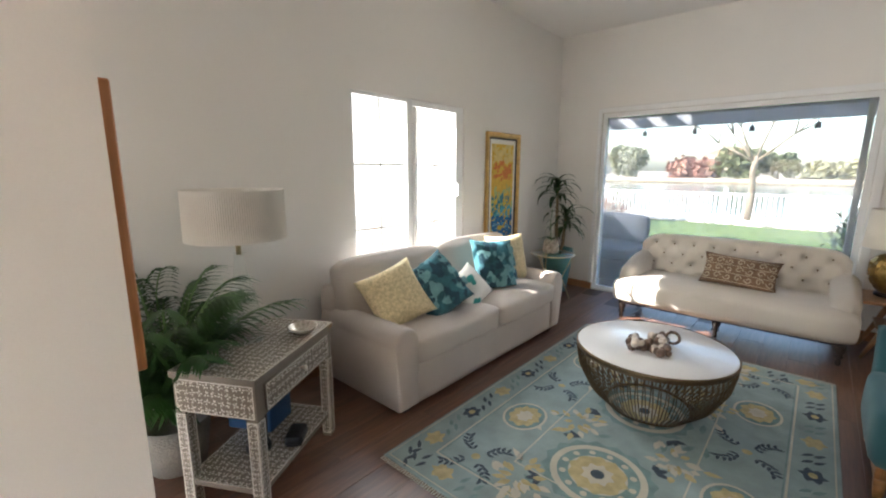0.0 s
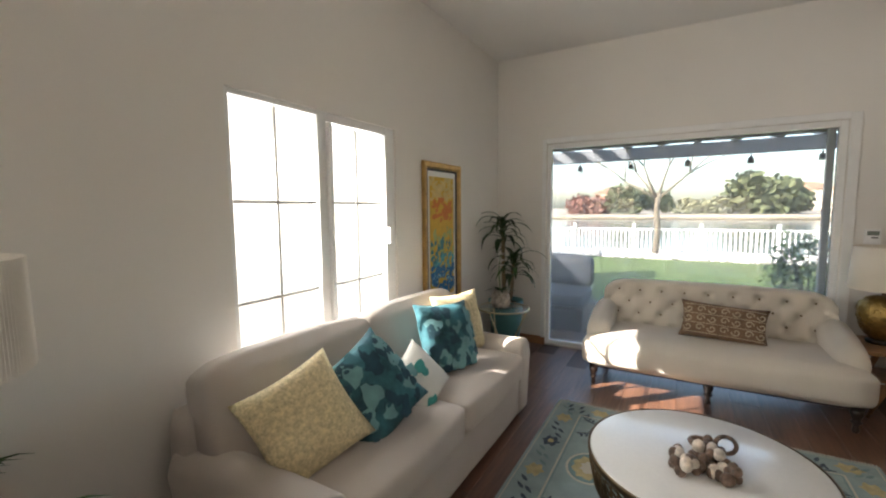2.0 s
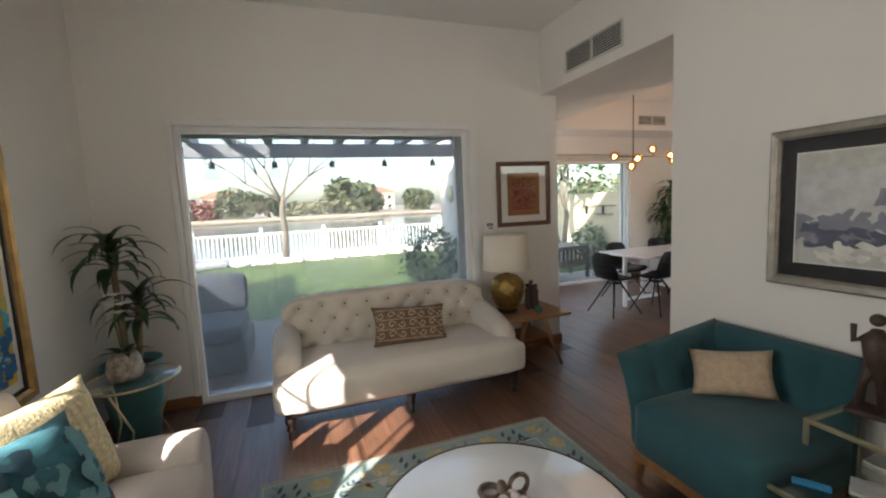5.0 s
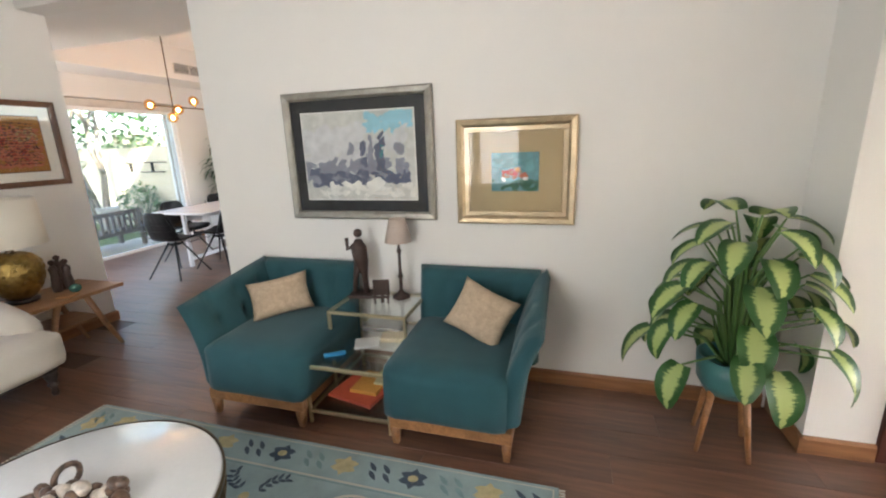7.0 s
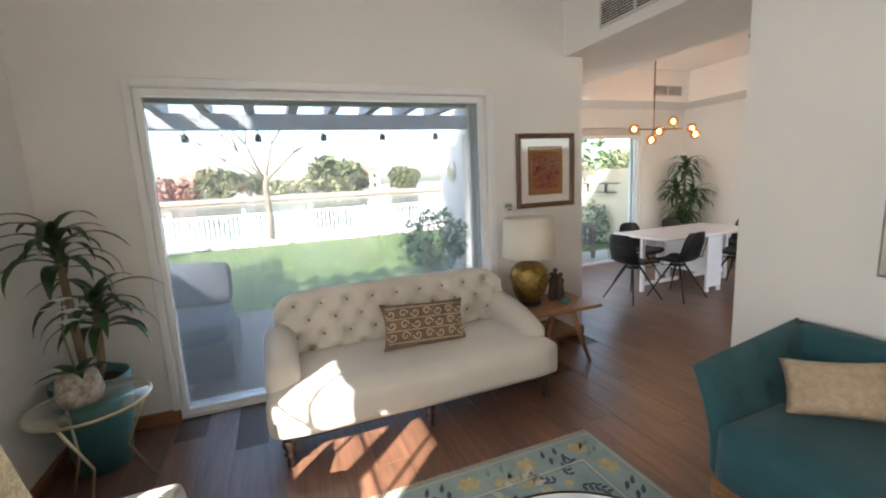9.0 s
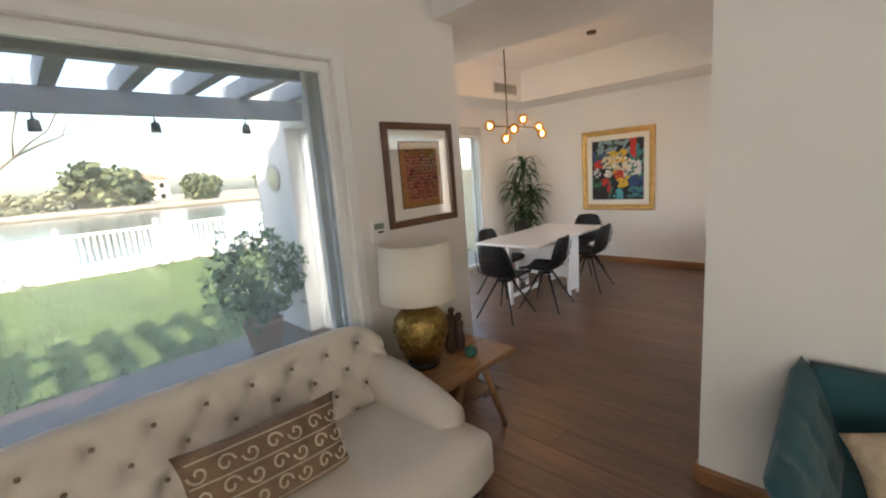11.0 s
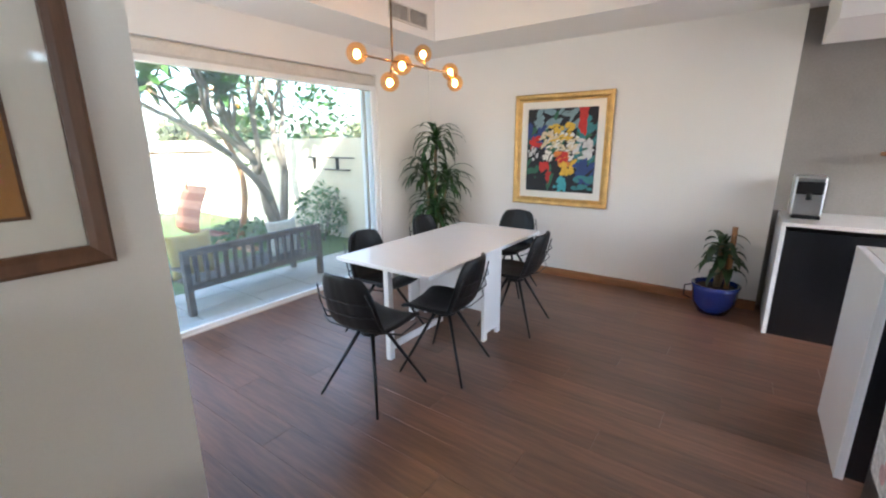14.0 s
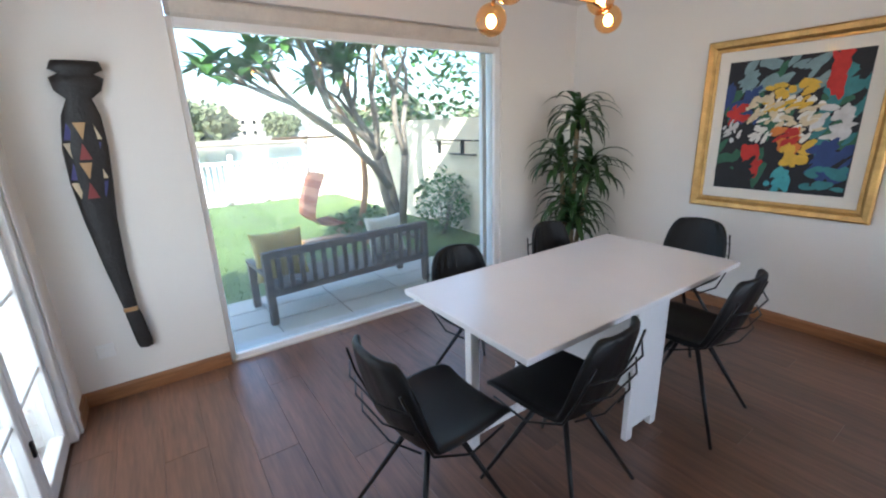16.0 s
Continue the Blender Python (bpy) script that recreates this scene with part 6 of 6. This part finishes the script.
for (r0, z0), (r1, z1) in (((.225, .52), (.222, .755)),):
    a = [bm.verts.new(((r0 + .0022 * (i % 2)) * math.cos(2 * math.pi * i / n), (r0 + .0022 * (i % 2)) * math.sin(2 * math.pi * i / n), z0)) for i in range(n)]
    b_ = [bm.verts.new(((r1 + .0022 * (i % 2)) * math.cos(2 * math.pi * i / n), (r1 + .0022 * (i % 2)) * math.sin(2 * math.pi * i / n), z1)) for i in range(n)]
    for i in range(n):
        bm.faces.new((a[i], a[(i + 1) % n], b_[(i + 1) % n], b_[i]))
bmesh.ops.solidify(bm, geom=bm.faces[:], thickness=.003)
part(gl_, "shade", mesh_of(bm, "shade", mat("white_pleated_fabric", (.88, .84, .78), .9, var=.03)))
asht = solid("glass_dish", lathe_me("glass_dish", [(0, .004), (.045, .004), (.075, .03), (.08, .04), (.07, .038), (.045, .012), (0, .012)], mat("cut_crystal", (.62, .58, .50), .12, .3, var=.5, scale=40), 12), pose(-2.14, 1.14, .681), "cut crystal dish on the console table", "dish")
solid("vase", lathe_me("vase", [(0, 0), (.06, 0), (.06, .02), (.045, .05), (.05, .20), (.07, .25), (.06, .26), (.0, .25)], BLACKL, 20), pose(-2.13, .86, .153), "black vase on the console's lower shelf", "vase")
solid("box", box_me("box", .26, .20, .26, mat("blue_box", (.02, .08, .20), .5), .01), pose(-2.36, .98, .285, 0, 0, 30), "dark blue box on the console's lower shelf", "box")
solid("camera_bag", box_me("camera_bag", .09, .14, .06, BLACKL, .02), pose(-2.05, 1.02, .184, 0, 0, 45), "small black bag on the lower shelf", "bag")

# corner table with orchid
ot = thing("glass_table", "round glass occasional table with thin brass legs", "table", -2.50, 4.66, 0)
q = part(ot, "top", lathe_me("top", [(0, .545), (.25, .545), (.25, .553), (0, .553)], GLASSG, 40))
part(ot, "rim", tube_me("rim", [(.252 * math.cos(2 * math.pi * i / 40), .252 * math.sin(2 * math.pi * i / 40), .545) for i in range(40)], .008, BRASSB, 6, True))
for k in range(3):
    a = k * 2.094 + .3
    part(ot, "leg", tube_me("leg", [(.24 * math.cos(a), .24 * math.sin(a), .545), (.12 * math.cos(a + .3), .12 * math.sin(a + .3), .25), (.22 * math.cos(a + .2), .22 * math.sin(a + .2), 0)], .007, BRASSB, 6))
oc = thing("potted_orchid", "white orchid in a patterned pale pot", "plant", -2.54, 4.68, .554)
part(oc, "pot", lathe_me("pot", [(0, 0), (.085, 0), (.10, .05), (.085, .13), (.06, .17), (.055, .16), (0, .14)], mat("mottled_pot", (.42, .36, .29), .6, var=.7, scale=22), 20))
part(oc, "stem", tube_me("stem", [(0, 0, .14), (-.03, .02, .35), (.0, 0, .52)], .005, MATS["green_stem"], 6))
bm = bmesh.new()
for cx, cz in ((0, .52), (.025, .46), (-.03, .48), (.01, .41)):
    for k in range(5):
        add_leaf(bm, (cx, -.02, cz), k * 1.257, .4, .055, .05, .7, 4, fold=.2)
part(oc, "flower", mesh_of(bm, "flower", mat("white_petal", (.82, .80, .78), .6)))
bm = bmesh.new()
for k in range(5):
    add_leaf(bm, (0, 0, .14), k * 1.3, .6, .18, .05, 1.2, 5)
part(oc, "leaves", mesh_of(bm, "leaves", LEAFD))

# ---- dining room ----
dt = thing("dining_table", "white lacquered gateleg dining table", "table", 3.50, 6.13, 0)
part(dt, "top", box_me("top", 1.65, .84, .028, TABLEW, .004), pose(-.04, 0, .731))
for s in (-1, 1):
    part(dt, "side_panel", bars("side_panel", [(-.13, .13, s * .37 - .016, s * .37 + .016, .06, .70), (-.13, -.08, s * .37 - .016, s * .37 + .016, 0, .06), (.08, .13, s * .37 - .016, s * .37 + .016, 0, .06)], TABLEW))
part(dt, "stretcher", bars("stretcher", [(-.012, .012, -.354, .354, .20, .62)], TABLEW))
for s in (-1, 1):
    part(dt, "gate_leg", bars("gate_leg", [(s * .74 - .025, s * .74 + .025, s * -.02 + .0, s * -.02 + .045, 0, .716), (min(s * .74, s * .14), max(s * .74, s * .14), -.0, .025, .09, .14), (min(s * .74, s * .14), max(s * .74, s * .14), 0, .025, .62, .69)], TABLEW))


def dining_chair(m):
    t = thing("dining_chair", "black leather shell dining chair with splayed steel legs", "chair", m=m, group="chairs round the dining table")
    prof = [(.225, .425, .40), (.215, .452, .43), (.12, .452, .46), (0, .440, .46), (-.12, .445, .45), (-.175, .475, .44), (-.205, .54, .44), (-.23, .64, .43), (-.255, .74, .39), (-.268, .80, .33), (-.272, .825, .26)]
    bm = bmesh.new()
    nx = 12
    g = []
    for k, (y, z, w) in enumerate(prof):
        row = []
        for i in range(nx + 1):
            u = 2 * i / nx - 1
            lift = .03 * abs(u) ** 3 if k < 5 else 0
            fwd = .055 * abs(u) ** 2.5 if k >= 5 else .0
            rib = .0035 * math.cos(i * math.pi * 1.0) * (5 <= k <= 9)
            row.append(bm.verts.new((u * w / 2, y + fwd - rib, z + lift)))
        g.append(row)
    for j in range(len(g) - 1):
        for i in range(nx):
            bm.faces.new((g[j][i], g[j][i + 1], g[j + 1][i + 1], g[j + 1][i]))
    bmesh.ops.recalc_face_normals(bm, faces=bm.faces[:])
    me = mesh_of(bm, "shell", BLACKL, True)
    s = part(t, "shell", me)
    md = s.modifiers.new("thick", "SOLIDIFY")
    md.thickness, md.offset = .028, -1
    md2 = s.modifiers.new("round", "SUBSURF")
    md2.levels = md2.render_levels = 1
    bm = bmesh.new()
    for s_ in (-1, 1):
        add_tube(bm, [(s_ * .20, .19, .43), (s_ * .235, .0, .43), (s_ * .23, -.15, .50), (s_ * .215, -.20, .62), (s_ * .19, -.235, .74)], .005, 6)
    for z, y in ((.52, -.235), (.60, -.255), (.68, -.27)):
        add_tube(bm, [(-.21, y + .05, z), (-.1, y, z), (.1, y, z), (.21, y + .05, z)], .004, 5)
    part(t, "wire_frame", mesh_of(bm, "wire_frame", BLACKM))
    lm = tube_me("leg", [(.045, .045, .425), (.235, .235, 0)], [.013, .008], BLACKM, 8)
    for a in range(4):
        part(t, "leg", lm, pose(0, 0, 0, 0, 0, 90 * a))
    part(t, "hub", lathe_me("hub", [(0, .39), (.07, .39), (.075, .405), (0, .407)], BLACKM, 16), None)
    return t


c0 = dining_chair(pose(2.42, 6.00, 0, 0, 0, -88))
for x, y, a in ((2.93, 5.80, 8), (3.86, 5.73, 4), (4.62, 6.18, 92), (3.12, 6.56, 180), (4.00, 6.62, 182)):
    copy_thing(c0, pose(x, y, 0, 0, 0, a))

# pendant with amber globes
pdn = thing("pendant_light", "brass branched pendant light with six amber glass globes", "lamp", 2.98, 6.26, 0)
AMBER = glass_mat("amber_glass", (1.0, .74, .45), ior=1.6)
DKBR = mat("dark_brass", (.14, .10, .06), .4, .9)
BULB = mat("lit_bulb", (1.0, .48, .14), .5, var=0, emit=11.0)
part(pdn, "stem", tube_me("stem", [(0, 0, 2.05), (0, 0, HT)], .007, DKBR, 8))
part(pdn, "canopy", lathe_me("canopy", [(0, HT - .03), (.05, HT - .028), (.055, HT), (0, HT)], DKBR, 20))
globes = ((-.29, .03, 2.065), (-.02, -.10, 2.02), (.0, .03, 1.93), (.37, .03, 2.16), (.66, -.01, 2.07), (.70, -.03, 1.99))
arms = [[(-.24, .02, 2.06), (0, 0, 2.055), (.62, -.01, 2.06)], [(0, 0, 2.05), (-.01, -.06, 2.04)], [(0, 0, 2.05), (0, .02, 1.98)], [(.36, 0, 2.06), (.37, .02, 2.11)], [(.60, -.01, 2.06), (.68, -.02, 2.03)]]
for p_ in arms:
    part(pdn, "arm", tube_me("arm", p_, .008, DKBR, 8))
for gx, gy, gz in globes:
    bm = bmesh.new()
    bmesh.ops.create_icosphere(bm, subdivisions=3, radius=.065, matrix=pose(gx, gy, gz))
    q = part(pdn, "globe", mesh_of(bm, "globe", AMBER, True))
    q.visible_shadow = False
    bm = bmesh.new()
    bmesh.ops.create_icosphere(bm, subdivisions=2, radius=.021, matrix=pose(gx, gy, gz - .005) @ Matrix.Diagonal((1, 1, 1.3, 1)))
    part(pdn, "bulb", mesh_of(bm, "bulb", BULB, True))
for x, y in ((3.3, 5.95), (3.75, 5.6)):
    solid("ceiling_hook", lathe_me("ceiling_hook", [(0, -.03), (.05, -.028), (.055, 0), (0, 0)], DKBR, 18), pose(x, y, HT), "small round dark ceiling fitting", "fitting", group="ceiling fittings")

# carved wall club
CARV = mat("black_carved_wood", (.012, .010, .010), .45, var=.5, scale=14, bump=.4, bscale=70)
cl = thing("carved_club", "black carved wooden wall ornament with triangle inlay", "ornament", 1.48, YD - .005, .29)
bm = bmesh.new()
prof = [(.0, 0), (.035, .01), (.042, .05), (.04, .22), (.035, .27), (.05, .50), (.075, .80), (.095, 1.0), (.10, 1.18), (.085, 1.34), (.055, 1.42), (.10, 1.46), (.115, 1.52), (.075, 1.54), (.115, 1.56), (.10, 1.60), (.0, 1.605)]
add_lathe(bm, prof, 18, Matrix.Diagonal((.95, .32, 1, 1)))
for v in bm.verts:
    v.co.y -= .034
    v.co.x += .02 - .06 * math.sin(math.pi * v.co.z / 1.6)
part(cl, "shaft", mesh_of(bm, "shaft", CARV, True))
bm = bmesh.new()
mats_ = [mat("inlay_ivory", (.62, .52, .36), .5), mat("inlay_red", (.22, .04, .04), .5), mat("inlay_blue", (.05, .05, .18), .5), mat("inlay_tan", (.42, .27, .13), .5)]
for r_ in range(4):
    for c_ in range(3):
        z = .92 + r_ * .10
        x = -.055 + c_ * .052 + .02 - .06 * math.sin(math.pi * z / 1.6)
        yq = -.034 - .034 + .012 * abs(c_ - 1) - .002
        up_ = (r_ + c_) % 2
        tri = ((x - .026, z), (x + .026, z), (x, z + .085)) if up_ else ((x - .026, z + .085), (x + .026, z + .085), (x, z))
        f = bm.faces.new([bm.verts.new((a, yq, b)) for a, b in tri])
        f.material_index = (r_ * 2 + c_) % 4
part(cl, "triangle_inlay", mesh_of(bm, "triangle_inlay", mats_))["kind"] = "stuff"
part(cl, "band", bars("band", [(-.035, .035, -.055, -.02, .25, .275)], mats_[3], .005), pose(-.012, 0, 0))
for nm, m in (("wall_socket", pose(1.30, YD - .002, .32)),):
    sk = thing(nm, "white wall socket near the floor", "socket", m=m)
    part(sk, "plate", box_me("plate", .085, .01, .085, WHITE, .003), pose(0, -.005, 0))

# ---- kitchen corner ----
GREYC = mat("grey_micro_cement", (.24, .22, .20), .6, var=.15, scale=2.5)
slab("wall_kitchen_east", 5.55, 5.75, 1.0, 4.02, 0, HL, GREYC, "grey cement kitchen wall")
BLACKC = mat("black_gloss_cabinet", (.010, .010, .012), .25, var=.1)
QUARTZ = mat("white_quartz", (.70, .67, .62), .25, var=.04, scale=12)
k1 = thing("kitchen_counter", "black kitchen counter with a pale quartz top and white side panel", "counter", 5.18, 3.25, 0)
part(k1, "body", box_me("body", .70, 1.44, .86, BLACKC, .004), pose(0, -.03, .43))
part(k1, "side_panel", box_me("side_panel", .72, .03, .89, TABLEW, .003), pose(0, .708, .445))
part(k1, "worktop", box_me("worktop", .73, 1.50, .03, QUARTZ, .004), pose(0, -.028, .905))
k2 = thing("kitchen_counter", "white panelled peninsula counter with black front", "counter", 3.42, 3.02, 0)
part(k2, "side_panel", box_me("side_panel", .62, .035, .99, TABLEW, .003), pose(0, .68, .495))
part(k2, "body", box_me("body", .58, 1.32, .95, BLACKC, .004), pose(.01, 0, .475))
part(k2, "worktop", box_me("worktop", .64, 1.34, .03, QUARTZ, .004), pose(0, -.01, .975))
cm = thing("coffee_machine", "silver and black espresso machine on the counter", "appliance", 5.22, 3.82, .921)
part(cm, "body", box_me("body", .26, .20, .32, mat("steel", (.5, .5, .5), .3, .9), .015), pose(.04, 0, .17))
part(cm, "front", box_me("front", .03, .17, .10, BLACKL, .008), pose(-.10, 0, .24))
part(cm, "spout", lathe_me("spout", [(.02, 0), (.02, .05), (.0, .052)], BLACKL, 12), pose(-.12, 0, .15))
part(cm, "drip_tray", box_me("drip_tray", .18, .18, .025, BLACKL, .004), pose(-.06, 0, .014))
solid("wooden_shelf", box_me("wooden_shelf", .20, .60, .03, OAK, .004), pose(5.447, 3.1, 1.42), "honey wood shelf on the grey wall", "shelf")
solid("kitchen_bulkhead", box_me("kitchen_bulkhead", .9, 2.6, .30, CEIL, 0), pose(5.0, 2.60, HS - .151), "white ceiling bulkhead over the kitchen counter", "bulkhead", kind="structure")
fdg = thing("refrigerator", "dark grey refrigerator covered with souvenir magnets and drawings", "refrigerator", 1.84, 3.405, 0)
FRG = mat("graphite_steel", (.03, .03, .033), .35, .6, var=.1)
part(fdg, "body", box_me("body", 1.25, .66, 1.88, FRG, .01), pose(0, 0, .95))
part(fdg, "plinth", box_me("plinth", 1.2, .60, .01, BLACKM, 0), pose(0, 0, .005))
for s in (-1, 1):
    part(fdg, "door", box_me("door", .62, .045, 1.82, FRG, .008), pose(s * .3125, .354, .96))
MAGS = [mat("magnet_%d" % i, c, .4, var=.5, scale=40) for i, c in enumerate(((.50, .06, .05), (.62, .46, .10), (.10, .22, .42), (.66, .60, .52), (.16, .32, .16), (.62, .38, .40), (.34, .50, .54), (.10, .07, .06), (.76, .75, .73), (.60, .24, .07)))]
rm = random.Random(77)
shapes = []
for k in range(20):
    w, h = rm.uniform(.035, .12), rm.uniform(.035, .11)
    bm = bmesh.new()
    add_box(bm, w, .004, h, bevel=.0015, seg=1)
    add_box(bm, w * .6, .003, h * .45, pose(rm.uniform(-.01, .01), .002, rm.uniform(-.01, .01)), mi=1)
    shapes.append(mesh_of(bm, "magnet", [MAGS[k % 10], MAGS[(k * 7 + 3) % 10]]))
zz = .98
row = 0
while zz < 1.86:
    x = -.58
    while x < .58:
        mg = new("magnet", rm.choice(shapes))
        mg.parent = fdg
        mg.matrix_basis = pose(x, .382 + rm.uniform(0, .004), zz + rm.uniform(-.015, .015), 0, rm.uniform(-12, 12), 0)
        x += rm.uniform(.055, .10)
    zz += .066
for i, (x, z, w, h, c) in enumerate(((-.42, .62, .21, .30, 8), (-.20, .70, .21, .30, 8), (.04, .60, .21, .30, 8), (.26, .72, .21, .30, 8), (.46, .66, .19, .28, 8), (-.30, .88, .20, .15, 6), (.12, .88, .14, .20, 1), (.42, .90, .20, .14, 5))):
    pp = part(fdg, "paper_drawing", box_me("paper", w, .002, h, MAGS[c], 0), pose(x, .380 + .0025 * i, z, -2, rm.uniform(-10, 10), 0))
    bm = bmesh.new()
    for k in range(4):
        bmesh.ops.create_circle(bm, cap_ends=True, segments=9, radius=rm.uniform(.012, .035), matrix=pose(rm.uniform(-.06, .06), .0016, rm.uniform(-.1, .1), -90))
    part(pp, "marks", mesh_of(bm, "marks", MAGS[(c + 3 + i) % 10]))

# ---- floor planks, nearest stretch as single boards ----
bm = bmesh.new()
PW, PL = .19, 1.5
add_box(bm, PW - .0012, PL - .0012, .01, bevel=.0012, seg=1)
plank_me = mesh_of(bm, "plank", PLANK)
far_bm = bmesh.new()
count = 0
ix = 0
x = XW - .2
while x < 6.1:
    off = (ix * .62) % PL
    y = -3.4 + off - PL
    while y < YD + .1:
        y0, y1 = max(y, -3.35), min(y + PL, YD + .03)
        cx, cy = x + PW / 2, (y0 + y1) / 2
        if y1 - y0 > .02 and not (cy > YN + .1 and cx < XF):
            near = y1 - y0 > PL - .01 and -2.3 < cx < 4.9 and cy > -.4 and not (cx > 1.4 and cy < 3.4)
            if near and count < 295:
                count += 1
                p = part(floor, "plank", plank_me)
                p.location = Vector((cx, cy, -.005)) - floor.location
            else:
                add_box(far_bm, PW - .0012, y1 - y0 - .0012, .01, pose(cx, cy, -.005))
        y += PL
    x += PW
    ix += 1
rest = part(floor, "far_planks", mesh_of(far_bm, "far_planks", PLANK), Matrix.Translation(-floor.location))
rest["kind"] = "stuff"
